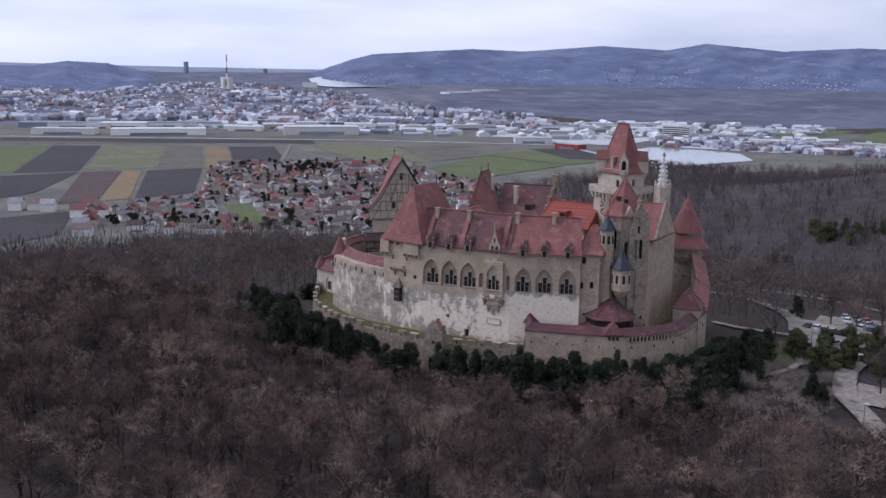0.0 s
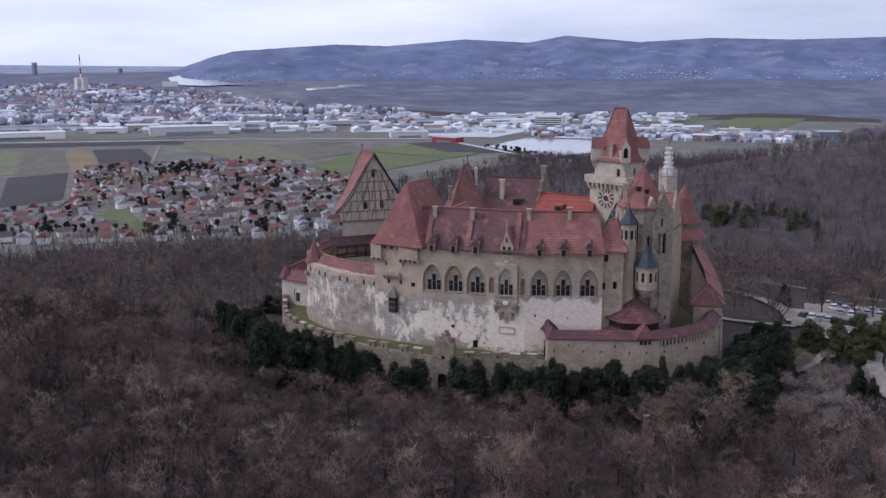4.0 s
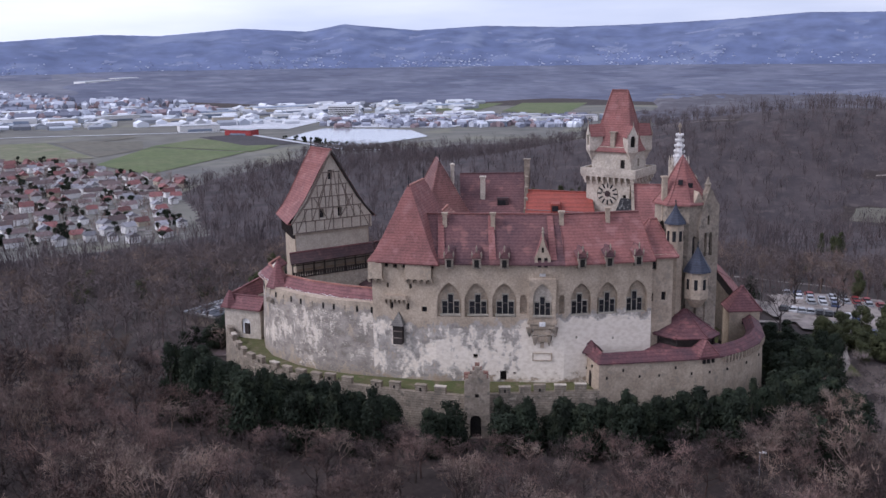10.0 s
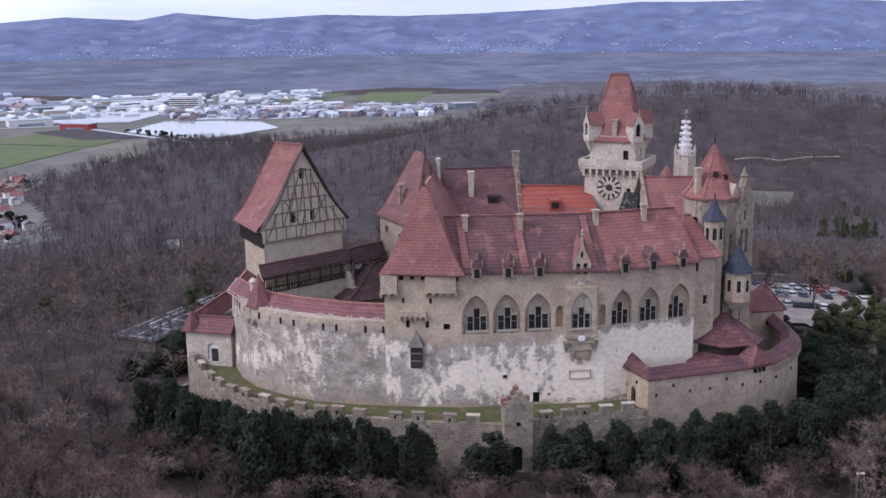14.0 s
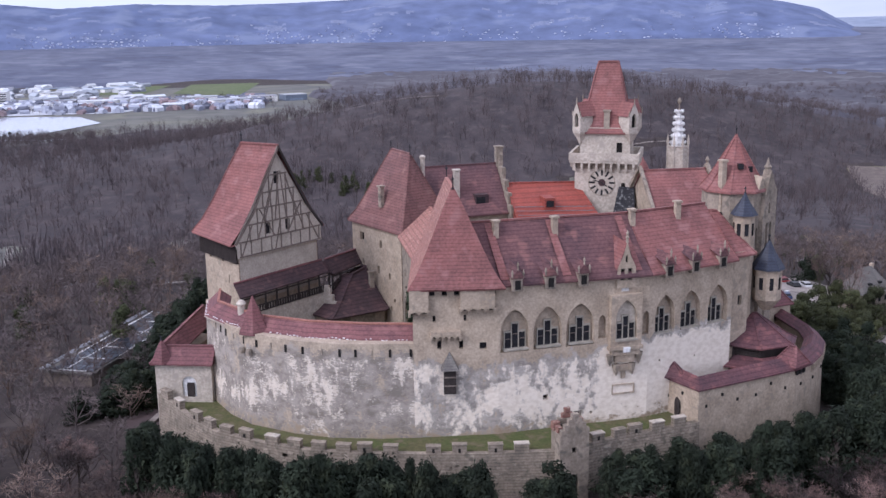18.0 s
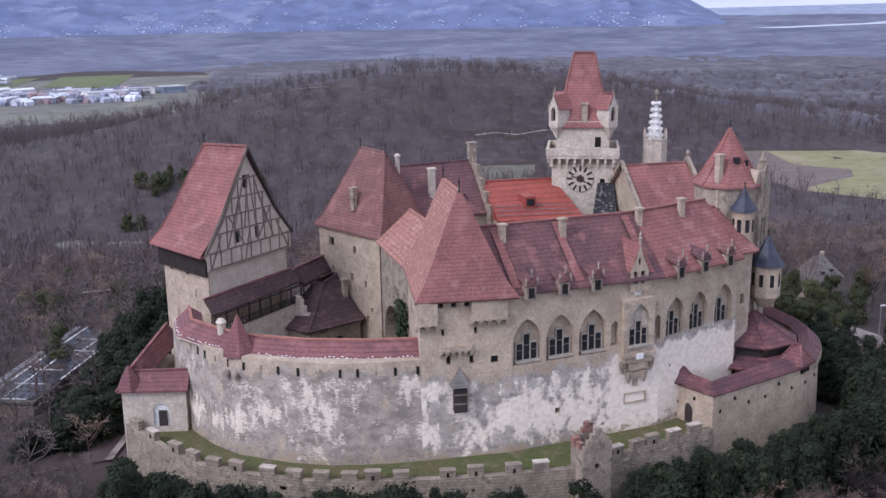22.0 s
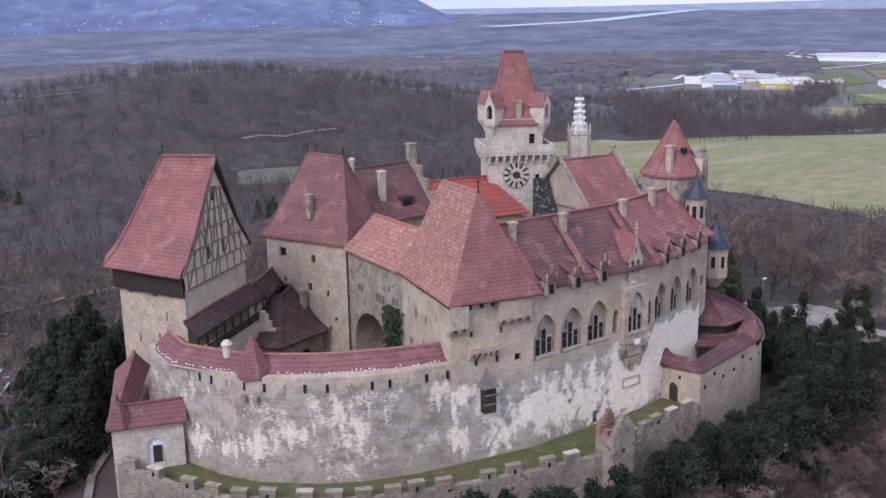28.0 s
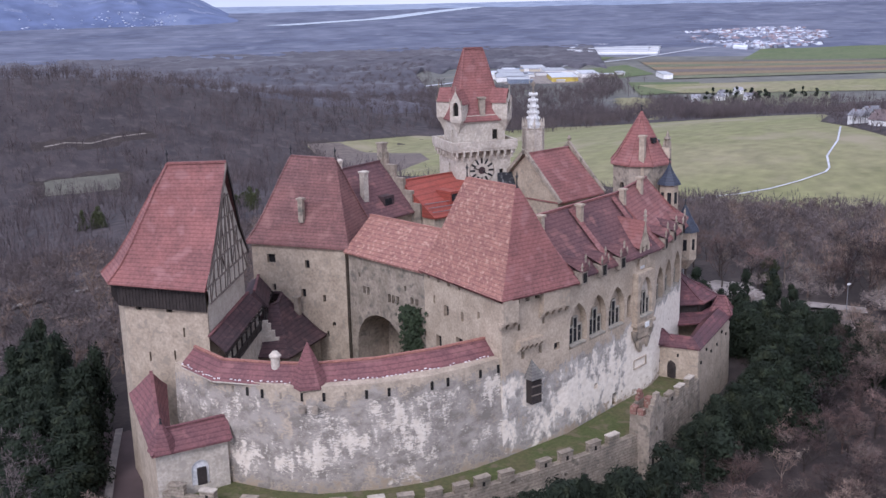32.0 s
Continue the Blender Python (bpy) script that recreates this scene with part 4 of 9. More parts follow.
for z, d in ((5.6, 0.0), (6.7, 0.0)):
    s = Shell()
    q = along(CTB[0], CTB[1], 4.4, 1.08)
    s.box((q[0], q[1], z), (1.6, 0.12, 0.16), -0.19)
    child("bay_rail", s, BEAM, ct)
s = Shell()
b4 = [along(CTB[0], CTB[1], u, o) for u, o in ((3.3, 1.4), (5.5, 1.4), (5.5, 0.0), (3.3, 0.0))]
ap = along(CTB[0], CTB[1], 4.4, 0.1)
for i in range(4):
    s.face(((*b4[i], 7.7), (*b4[(i + 1) % 4], 7.7), (*ap, 9.8)))
s.face([(*p, 7.7) for p in b4[::-1]])
child("bay_roof", s, SLATE_GREY, ct, "grey shingled pyramid hood")

# ---- great hall ----
gh = thing("great_hall", "long stone great hall with pointed window niches and red tiled roof", "hall")
H0, H1, H2 = (-1.2, 6.41), (18.9, 7.1), (32.6, 11.1)
HB, HC = (30.6, 20.5), (-1.0, 19.5)
wa = math.hypot(H1[0] - H0[0], H1[1] - H0[1])
wb = math.hypot(H2[0] - H1[0], H2[1] - H1[1])
nl = [arch(2.1, 9.1, 3.75, 5.5), arch(6.4, 9.1, 3.75, 5.5), arch(10.75, 9.1, 3.75, 5.5), arch(13.75, 9.7, 1.1, 3.1), arch(19.75, 9.7, 0.9, 3.1)]
nr = [arch(2.7, 9.3, 3.3, 5.2), arch(7.0, 9.3, 3.4, 5.2), arch(11.8, 9.3, 3.5, 5.3)]
small_l = [rect(10.6, -1.4, 1.0, 1.7), rect(6.2, 2.3, 0.7, 0.7), rect(12.4, -0.3, 0.4, 0.4)]
small_r = [rect(2.0, 5.6, 0.3, 0.35), rect(5.0, 4.0, 0.25, 0.3), rect(8.0, 5.2, 0.25, 0.3)]
s = Shell()
b1 = s.wall(H0, H1, [(0, -4), (wa, -4), (wa, 17.9), (0, 17.9)], nl + small_l, 0.85)
b2 = s.wall(H1, H2, [(0, -4), (wb, -4), (wb, 17.9), (0, 17.9)], nr + small_r, 0.85)
for a, b in ((H2, HB), (HB, HC), (HC, H0)):
    s.face(((*a, -4), (*b, -4), (*b, 17.9), (*a, 17.9)))
s.face([(*p, 17.85) for p in (H0, H1, H2, HB, HC)])
weld, seen_ = {}, []
for i, p in enumerate(s.v):
    k = tuple(round(c, 3) for c in p)
    weld.setdefault(k, len(weld))
    seen_.append(weld[k])
s.v = list(weld)
s.f = [f for f in ([j for n, j in enumerate([seen_[i] for i in q]) if j != [seen_[i] for i in q][n - 1]] for q in s.f) if len(f) > 2]
child("wall", s, HALL_STONE, gh, "beige rubble masonry, white lime wash below the windows")
for i, b in enumerate(b1 + b2):
    big = (i < 3) or (8 <= i < 11)
    pane(gh, b, STONE if big or i in (3, 4) else VOID, "niche_back" if big or i in (3, 4) else "opening")


def hall_window(a, b, u, z, w=2.75, depth=0.72, side=2.0, mid=3.1):
    """A three-light window with a raised middle light, its stone frame and mullions."""
    win = tagged(new("window"))
    win.parent = gh
    t = math.atan2(b[1] - a[1], b[0] - a[0])
    third = w / 3
    for k in range(3):
        h = mid if k == 1 else side
        p = along(a, b, u + (k - 1) * third, -depth)
        s = Shell()
        s.box((p[0], p[1], z), (third - 0.08, 0.08, h), t)
        part("pane", s, GLASS, win)
        s = Shell()
        s.box((p[0], p[1], z + h * 0.55), (third - 0.14, 0.14, 0.1), t)
        part("transom", s, BEAM, win)
        s = Shell()
        s.box((p[0], p[1], z + h), (third + 0.1, 0.3, 0.22), t)
        part("lintel", s, FRAME, win)
    for k in range(4):
        h = mid if k in (1, 2) else side
        p = along(a, b, u + (k - 1.5) * third, -depth + 0.06)
        s = Shell()
        s.box((p[0], p[1], z), (0.12, 0.2, h), t)
        part("mullion", s, FRAME, win)
    p = along(a, b, u, -depth + 0.25)
    s = Shell()
    s.box((p[0], p[1], z - 0.22), (w + 0.5, 0.9, 0.22), t)
    part("window_sill", s, FRAME, win)


for u in (2.3, 6.6, 10.9):
    hall_window(H0, H1, u, 9.45)
for u in (2.6, 7.1, 11.6):
    hall_window(H1, H2, u, 9.5, 2.6)
# projecting bay with its own pointed niche, corbel and gable
bt = 0.01
bq = [along(H0, H1, u, o) for u, o in ((14.6, 0.0), (14.6, 0.75), (18.8, 0.75), (18.8, 0.0))]
s = Shell()
wn_ = arch(2.1, 9.4, 2.9, 5.3)
bb = s.wall(bq[1], bq[2], [(0, 8.6), (4.2, 8.6), (4.2, 15.4), (0, 15.4)], [wn_], 0.6)
s.face(((*bq[0], 8.6), (*bq[1], 8.6), (*bq[1], 15.4), (*bq[0], 15.4)))
s.face(((*bq[2], 8.6), (*bq[3], 8.6), (*bq[3], 15.4), (*bq[2], 15.4)))
s.face([(*p, 15.4) for p in (bq[1], bq[2], bq[3], bq[0])])
s.face([(*p, 8.6) for p in (bq[0], bq[3], bq[2], bq[1])])
child("bay", s, STONE, gh)
pane(gh, bb[0], STONE_PALE, "niche_back")
hall_window(bq[1], bq[2], 2.1, 9.6, 2.5, 0.45, 2.0, 2.9)
s = Shell()
for k, (w, z, o) in enumerate(((4.6, 8.2, 0.95), (3.9, 7.4, 0.7), (2.6, 6.4, 0.5), (1.4, 5.2, 0.35), (0.6, 4.2, 0.2))):
    q = along(H0, H1, 16.7, o / 2)
    s.box((q[0], q[1], z), (w, o, 0.45 if k == 0 else 0.9), bt)
child("bay_corbel", s, STONE, gh)
for k in (-1, 1):
    for z, d in ((6.6, 2.0), (5.2, 1.1)):
        q = along(H0, H1, 16.7 + k * d, 0.35)
        s = Shell()
        s.turned((q[0], q[1], z), [(0.05, -0.6), (0.3, 0.0), (0.5, 0.9), (0.5, 1.0)], 6)
        child("corbel_figure_bracket", s, STONE_GREY, gh)
q = along(H0, H1, 16.75, 0.06)
for dx, dz, w, h in ((0, 0, 3.1, 0.18), (0, 1.2, 3.1, 0.18), (-1.47, 0, 0.18, 1.2), (1.47, 0, 0.18, 1.2)):
    s = Shell()
    s.box((q[0] + dx, q[1], 2.0 + dz), (w, 0.14, h), bt)
    child("panel_frame", s, STONE, gh)
for x, z in ((16.7, 15.7), (16.7, 7.9)):
    q = along(H0, H1, x, 0.05 if z > 10 else 1.0)
    s = Shell()
    s.box((q[0], q[1], z), (0.95, 0.12, 0.7), bt)
    child("carved_panel", s, LIME, gh)
# roof in two stretches that follow the bent front
E0, E1, E2 = (-1.4, 6.2), (19.0, 6.4), (33.1, 10.5)
R0_, R1_, R2_ = (-4.4, 12.6, 24.5), (17.9, 12.9, 24.5), (30.6, 16.2, 24.5)
F0, F1, F2 = (-3.4, 20.0), (16.5, 20.2), (28.6, 22.5)
for nm, (a, b, c, d, e, g), m in (("roof", (E0, E1, R1_, R0_, F1, F0), TILE_DARK), ("roof", (E1, E2, R2_, R1_, F2, F1), TILE)):
    s = Shell()
    for k in range(4):
        w0, w1 = k / 4, (k + 1) / 4
        sg = lambda w: 17.75 + (24.5 - 17.75) * w - 0.35 * math.sin(math.pi * w)
        l = lambda p, q, w: (p[0] + (q[0] - p[0]) * w, p[1] + (q[1] - p[1]) * w, sg(w))
        s.face((l(a, d, w0), l(b, c, w0), l(b, c, w1), l(a, d, w1)))
    s.face(((*e, 17.8), (*g, 17.8), (d[0], d[1], 24.5), (c[0], c[1], 24.5)))
    s.face(((*a, 17.5), (*b, 17.5), (*b, 17.75), (*a, 17.75)))
    s.face(((*b, 17.5), (*a, 17.5), (*g, 17.5), (*e, 17.5)))
    s.face(((*b, 17.5), (*e, 17.8), (c[0], c[1], 24.5), (*b, 17.75)))
    s.face(((*g, 17.8), (*a, 17.5), (*a, 17.75), (d[0], d[1], 24.5)))
    child(nm, s, m, gh, "weathered dark red clay tile roof" if m is TILE_DARK else "")
    s = Shell()
    s.bar((d[0], d[1], 24.55), (c[0], c[1], 24.55), 0.4, 0.22)
    child("ridge_tiles", s, TILE, gh)
# paler valley strips below the chimneys
rng = random.Random(3)
for u in (0.6, 8.6, 18.0):
    a = along(E0, E1, u, 0.0)
    top = (a[0] - 0.6, 12.3, 24.2)
    s = Shell()
    s.face(((a[0], a[1] + 0.5, 18.33), (a[0] + 1.1, a[1] + 0.5, 18.33), (top[0] + 0.9, top[1], 24.32), (top[0], top[1], 24.32)))
    s.v = [(x, y, z + 0.0) for x, y, z in s.v]
    child("relaid_tile_strip", s, TILE, gh, "paler relaid tile strip below a chimney")
for x, y, z in ((-0.2, 11.4, 24.9), (7.5, 11.2, 25.0), (18.3, 12.0, 25.2), (25.6, 14.0, 25.5)):
    chimney(gh, x, y, z - 3.5, z, 0.7, STONE, 0.1)


def wall_dormer(a, b, u, z=17.0, w=0.95):
    """A small stone dormer with finials that breaks the eaves."""
    t = math.atan2(b[1] - a[1], b[0] - a[0])
    p = along(a, b, u, 0.15)
    dm = tagged(new("dormer"))
    dm.parent = gh
    s = Shell()
    s.box((p[0], p[1], z), (w + 0.35, 1.2, 1.6), t)
    part("body", s, STONE_GREY, dm)
    s = Shell()
    q = along(a, b, u, 0.82)
    s.box((q[0], q[1], z + 0.25), (w * 0.75, 0.05, 1.15), t)
    part("opening", s, VOID, dm)
    s = Shell()
    f0, f1 = along(a, b, u - w * 0.95, 0.95), along(a, b, u + w * 0.95, 0.95)
    g0, g1 = along(a, b, u - w * 0.95, -2.6), along(a, b, u + w * 0.95, -2.6)
    r0, r1 = along(a, b, u, 0.95), along(a, b, u, -3.0)
    s.face(((*f0, z + 1.65), (*r0, z + 2.9), (*r1, z + 3.4), (*g0, z + 3.0)))
    s.face(((*r0, z + 2.9), (*f1, z + 1.65), (*g1, z + 3.0), (*r1, z + 3.4)))
    s.face(((*f0, z + 1.65), (*f1, z + 1.65), (*r0, z + 2.9)))
    part("roof", s, TILE_DARK, dm)
    for k in (-1, 0, 1):
        q = along(a, b, u + k * w * 0.75, 0.85)
        s = Shell()
        s.turned((q[0], q[1], z + (1.7 if k else 2.7)), [(0.13, 0), (0.1, 0.5), (0.17, 0.6), (0.03, 1.1)], 5)
        part("finial", s, STONE_GREY, dm)


for u in (2.2, 6.5, 10.8):
    wall_dormer(H0, H1, u)
for u in (2.6, 7.0, 11.7):
    wall_dormer(H1, H2, u)
# tall gabled dormer over the bay
s = Shell()
g0 = along(H0, H1, 15.45, 0.35)
g1 = along(H0, H1, 17.95, 0.35)
bk = s.wall(g0, g1, [(0, 16.2), (2.5, 16.2), (2.5, 18.8), (1.75, 20.4), (1.25, 22.2), (0.75, 20.4), (0, 18.8)], [rect(0.75, 17.2, 0.55, 1.5), rect(1.75, 17.2, 0.55, 1.5), arch(1.25, 19.5, 0.35, 0.9)], 0.3)
child("bay_gable", s, STONE, gh)
for b in bk:
    pane(gh, b, VOID, "opening")
s = Shell()
r0, r1 = along(H0, H1, 16.7, 0.3), along(H0, H1, 16.7, -4.4)
s.face(((*g0, 18.5), (*r0, 22.0), (*r1, 22.2), (*along(H0, H1, 15.45, -1.5), 18.9)))
s.face(((*r0, 22.0), (*g1, 18.5), (*along(H0, H1, 17.95, -1.5), 18.9), (*r1, 22.2)))
child("bay_roof", s, TILE, gh)
s = Shell()
q = along(H0, H1, 16.7, 0.3)
s.turned((q[0], q[1], 22.0), [(0.22, 0), (0.15, 0.5), (0.28, 0.7), (0.12, 0.9), (0.2, 1.2), (0.03, 1.6)], 6)
child("finial", s, STONE_GREY, gh)

# ---- courtyard range with the great arch ----
cr = thing("courtyard_range", "stone range with a great archway and ivy between two towers", "building")
CRB = [(-8.0, 23.6), (0.5, 22.5), (1.5, 38.0), (-7.2, 38.6)]
body(cr, CRB, -3, 17.6, STONE_GREY, {3: [arch(6.2, 1.0, 9.8, 8.6, 11, False), rect(3.1, 12.0, 0.6, 1.1), rect(3.9, 12.0, 0.6, 1.1), rect(8.2, 11.8, 0.6, 1.2), rect(9.0, 11.8, 0.6, 1.2), rect(9.8, 11.8, 0.6, 1.2), rect(11.4, 14.0, 0.4, 0.7), rect(12.6, 12.4, 0.6, 1.0), rect(13.5, 12.4, 0.6, 1.0), rect(2.2, 14.2, 0.4, 0.6)]}, 5.5, glass=STONE_GREY)
roof(cr, [(-8.6, 23.5), (1.0, 22.0), (2.0, 38.5), (-7.8, 38.9)], [(-3.6, 23.2, 21.6), (-3.4, 23.2, 21.6), (-2.8, 38.5, 21.6), (-3.0, 38.5, 21.6)], 17.4, TILE_PINK, 0.0, hips=(0,))

# ---- residence tower ----
rt_ = thing("residence_tower", "tall plain stone tower with a steep hipped red roof", "tower")
RTB = [(-7.2, 39.3), (1.6, 43.2), (-4.4, 56.2), (-12.8, 52.6)]
body(rt_, RTB, -3, 17.4, STONE, {3: [rect(3.0, 14.6, 1.3, 1.3), rect(8.6, 14.2, 0.7, 1.2), rect(3.2, 10.6, 0.6, 1.0), rect(7.8, 10.0, 0.7, 1.2), rect(11.0, 9.6, 0.4, 1.0), rect(12.3, 6.2, 0.5, 0.6), rect(11.3, 4.5, 0.35, 0.9)]}, 0.5)
roof(rt_, [(-7.3, 38.5), (2.4, 43.0), (-4.4, 57.0), (-13.5, 53.0)], [(-4.9, 43.2, 29.0), (-4.8, 43.3, 29.0), (-6.3, 50.8, 28.9), (-6.4, 50.8, 28.9)], 17.5, TILE_DULL, 0.8)
finial(rt_, -4.8, 43.2, 29.0, 1.7)
finial(rt_, -6.4, 50.8, 28.9, 1.7)
chimney(rt_, -9.0, 45.9, 20.5, 23.9, 0.7, STONE_GREY, 0.4)
s = Shell()
s.turned((-2.5, 45.0, 24.5), [(0.35, 0), (0.35, 3.4), (0.48, 3.5), (0.48, 3.8), (0.2, 4.0)], 10)
child("round_chimney", s, STONE_PALE, rt_)

# ---- palas with dark roof and stepped gable ----
pl = thing("palas_building", "stone residential wing with dark tiled roof and stepped gable", "building")
body(pl, [(0.0, 43.5), (11.5, 44.8), (11.0, 57.0), (-2.0, 56.0)], -3, 19.0, STONE, {}, 0.4)
roof(pl, [(-0.5, 43.0), (11.3, 44.2), (10.8, 57.6), (-2.4, 56.6)], [(-1.5, 50.0, 25.6), (11.0, 51.2, 25.6), (11.0, 51.2, 25.6), (-1.5, 50.0, 25.6)], 18.6, TILE_DARK, 0.0, hips=(0,))
for k in range(9):
    w = k / 8
    y = 44.0 + 14 * w
    z = 19.0 + 7.2 * (1 - abs(2 * w - 1))
    s = Shell()
    s.box((11.5, y, 14.0), (0.6, 1.8, z - 14.0 + 0.8), 0.1)
    child("gable_step", s, STONE_GREY, pl)
chimney(pl, 11.5, 51.2, 24.0, 28.4, 1.1, STONE_GREY)
chimney(pl, 3.2, 46.4, 20.0, 25.6, 0.9, STONE_PALE)
s = Shell()
s.box((7.0, 46.6, 19.5), (2.2, 2.6, 2.0), 0.1)
child("dormer", s, TILE_BROWN, pl)
s = Shell()
s.box((6.9, 45.3, 20.1), (1.5, 0.12, 1.0), 0.1)
child("dormer_window", s, GLASS, pl)

# ---- wing with the new orange roof ----
og = thing("orange_roof_wing", "stone wing with a bright new orange tile roof and small dormer", "building")
body(og, [(11.8, 40.8), (23.5, 39.0), (25.0, 55.0), (12.0, 56.0)], -3, 18.0, STONE, {}, 0.4)
roof(og, [(11.6, 40.4), (24.6, 38.2), (25.2, 55.5), (12.0, 56.5)], [(11.8, 47.6, 22.8), (24.0, 48.2, 22.3), (24.0, 48.2, 22.3), (11.8, 47.6, 22.8)], 18.0, TILE_ORANGE, 0.0, hips=(0,), label="bright orange new tile roof")
s = Shell()
s.box((17.2, 43.0, 19.0), (1.7, 3.2, 2.1), -0.05)
child("dormer", s, TILE_ORANGE, og)
s = Shell()
s.box((17.12, 41.36, 19.7), (1.2, 0.08, 1.0), -0.05)
child("dormer_window", s, GLASS, og)
for k in range(3):
    s = Shell()
    s.bar((11.7, 40.9 + k * 0.8, 18.75 + k * 0.53), (24.2, 38.9 + k * 0.85, 18.6 + k * 0.5), 0.08, 0.1)
    child("snow_guard", s, LEAD, og)

# ---- clock tower ----
kt = thing("clock_tower", "square pale stone clock tower with parapet gallery and red roof", "tower")
KC = Vector((29.0, 47.8))
KA = radians(-27.5)
kr, kf = Vector((math.cos(KA), math.sin(KA))), Vector((math.sin(KA), -math.cos(KA)))


def kp(u, v):
    """A plan point of the clock tower: u along the clock face, v outwards from it."""
    q = KC + kr * u + kf * v
    return (q.x, q.y)


def kpoly(hw, hd):
    return [kp(-hw, hd), kp(hw, hd), kp(hw, -hd), kp(-hw, -hd)]


body(kt, kpoly(4.7, 4.0), -3, 25.6, STONE_PALE, {0: [rect(7.8, 20.9, 0.7, 1.5)], 3: [rect(5.0, 22.0, 0.7, 1.5)]}, 0.4, glass=VOID)
s = Shell()
s.prism(kpoly(5.5, 4.8), 25.6, 26.0)
o, i_ = kpoly(5.6, 4.9), kpoly(5.2, 4.5)
for k in range(4):
    j = (k + 1) % 4
    s.prism([o[k], o[j], i_[j], i_[k]], 26.0, 27.2)
child("parapet", s, STONE_PALE, kt)
for side in range(4):
    a, b = kpoly(4.7, 4.0)[side], kpoly(4.7, 4.0)[(side + 1) % 4]
    w = math.hypot(b[0] - a[0], b[1] - a[1])
    n = 8 if side % 2 == 0 else 6
    for k in range(n + 1):
        q = along(a, b, w * k / n, 0.35)
        s = Shell()
        t = math.atan2(b[1] - a[1], b[0] - a[0])
        s.box((q[0], q[1], 24.9), (0.36, 0.75, 0.7), t)
        q = along(a, b, w * k / n, 0.18)
        s.box((q[0], q[1], 24.3), (0.36, 0.4, 0.6), t)
        child("corbel", s, STONE_PALE, kt)
        if k < n:
            # thin darker plate paints the corbels' shadow onto the wall
            q = along(a, b, w * (k + 0.5) / n, 0.02)
            s = Shell()
            s.box((q[0], q[1], 24.6), (w / n - 0.4, 0.05, 0.95), t)
            child("corbel_shadow_niche", s, STONE_GREY, kt)
body(kt, kpoly(4.0, 3.4), 25.9, 31.2, STONE_PALE, {0: [rect(6.3, 27.2, 0.9, 1.6)], 3: [rect(4.0, 27.4, 0.7, 1.4)], 1: [rect(3.4, 27.4, 0.8, 1.5)]}, 0.35, glass=VOID, name="upper_wall")
roof(kt, kpoly(4.35, 3.8), [(*kp(-1.55, 0), 41.5), (*kp(1.55, 0), 41.5), (*kp(1.55, 0), 41.5), (*kp(-1.55, 0), 41.5)], 30.4, TILE, 1.3, label="steep red tile roof with a short ridge")
for su in (-1, 1):
    for sv in (-1, 1):
        tur = tagged(new("corner_turret"))
        tur.parent = kt
        dg = (Vector(kp(su, sv)) - KC).normalized()
        sd = Vector((-dg.y, dg.x))
        cc = Vector(kp(su * 3.75, sv * 3.15))

        def tq(o, w):
            q = cc + dg * o + sd * w
            return (q.x, q.y)

        s = Shell()
        s.turned((*tq(0.3, 0), 0), [(0.12, 28.4), (0.7, 29.6), (1.2, 30.3), (1.2, 30.6)], 4, math.atan2(dg.y, dg.x) + math.pi / 4)
        part("corbel", s, STONE_PALE, tur)
        s = Shell()
        fr = s.wall(tq(1.15, -1.0), tq(1.15, 1.0), [(0, 30.5), (2.0, 30.5), (2.0, 33.2), (1.0, 35.3), (0, 33.2)], [arch(1.0, 31.3, 0.95, 2.2)], 0.5)
        s.face(((*tq(-1.4, -1.0), 30.5), (*tq(1.15, -1.0), 30.5), (*tq(1.15, -1.0), 33.2), (*tq(-1.4, -1.0), 33.2)))
        s.face(((*tq(1.15, 1.0), 30.5), (*tq(-1.4, 1.0), 30.5), (*tq(-1.4, 1.0), 33.2), (*tq(1.15, 1.0), 33.2)))
        part("body", s, STONE_PALE, tur)
        s = Shell()
        s.face(fr[0])
        part("opening", s, VOID, tur)
        s = Shell()
        s.face(((*tq(1.0, -1.2), 33.0), (*tq(1.0, 0), 35.2), (*tq(-2.6, 0), 35.4), (*tq(-1.6, -1.2), 33.0)))
        s.face(((*tq(1.0, 0), 35.2), (*tq(1.0, 1.2), 33.0), (*tq(-1.6, 1.2), 33.0), (*tq(-2.6, 0), 35.4)))
        part("roof", s, TILE, tur)
        for w in (-1.0, 0, 1.0):
            s = Shell()
            s.turned((*tq(1.15, w), 33.1 if w else 35.2), [(0.12, 0), (0.08, 0.5), (0.02, 0.9)], 5)
            part("finial", s, STONE_GREY, tur)
chimney(kt, *kp(0.2, 3.0), 30.6, 34.0, 0.9, STONE_GREY, KA)
# clock dial
ck = tagged(new("clock"), "clock face with dark numeral bars and gilt centre")
ck.parent = kt
cz = 22.4


def dial(r, a, out):
    q = kp(-0.3 + r * math.sin(a), 4.0 + out)
    return (q[0], q[1], cz + r * math.cos(a))


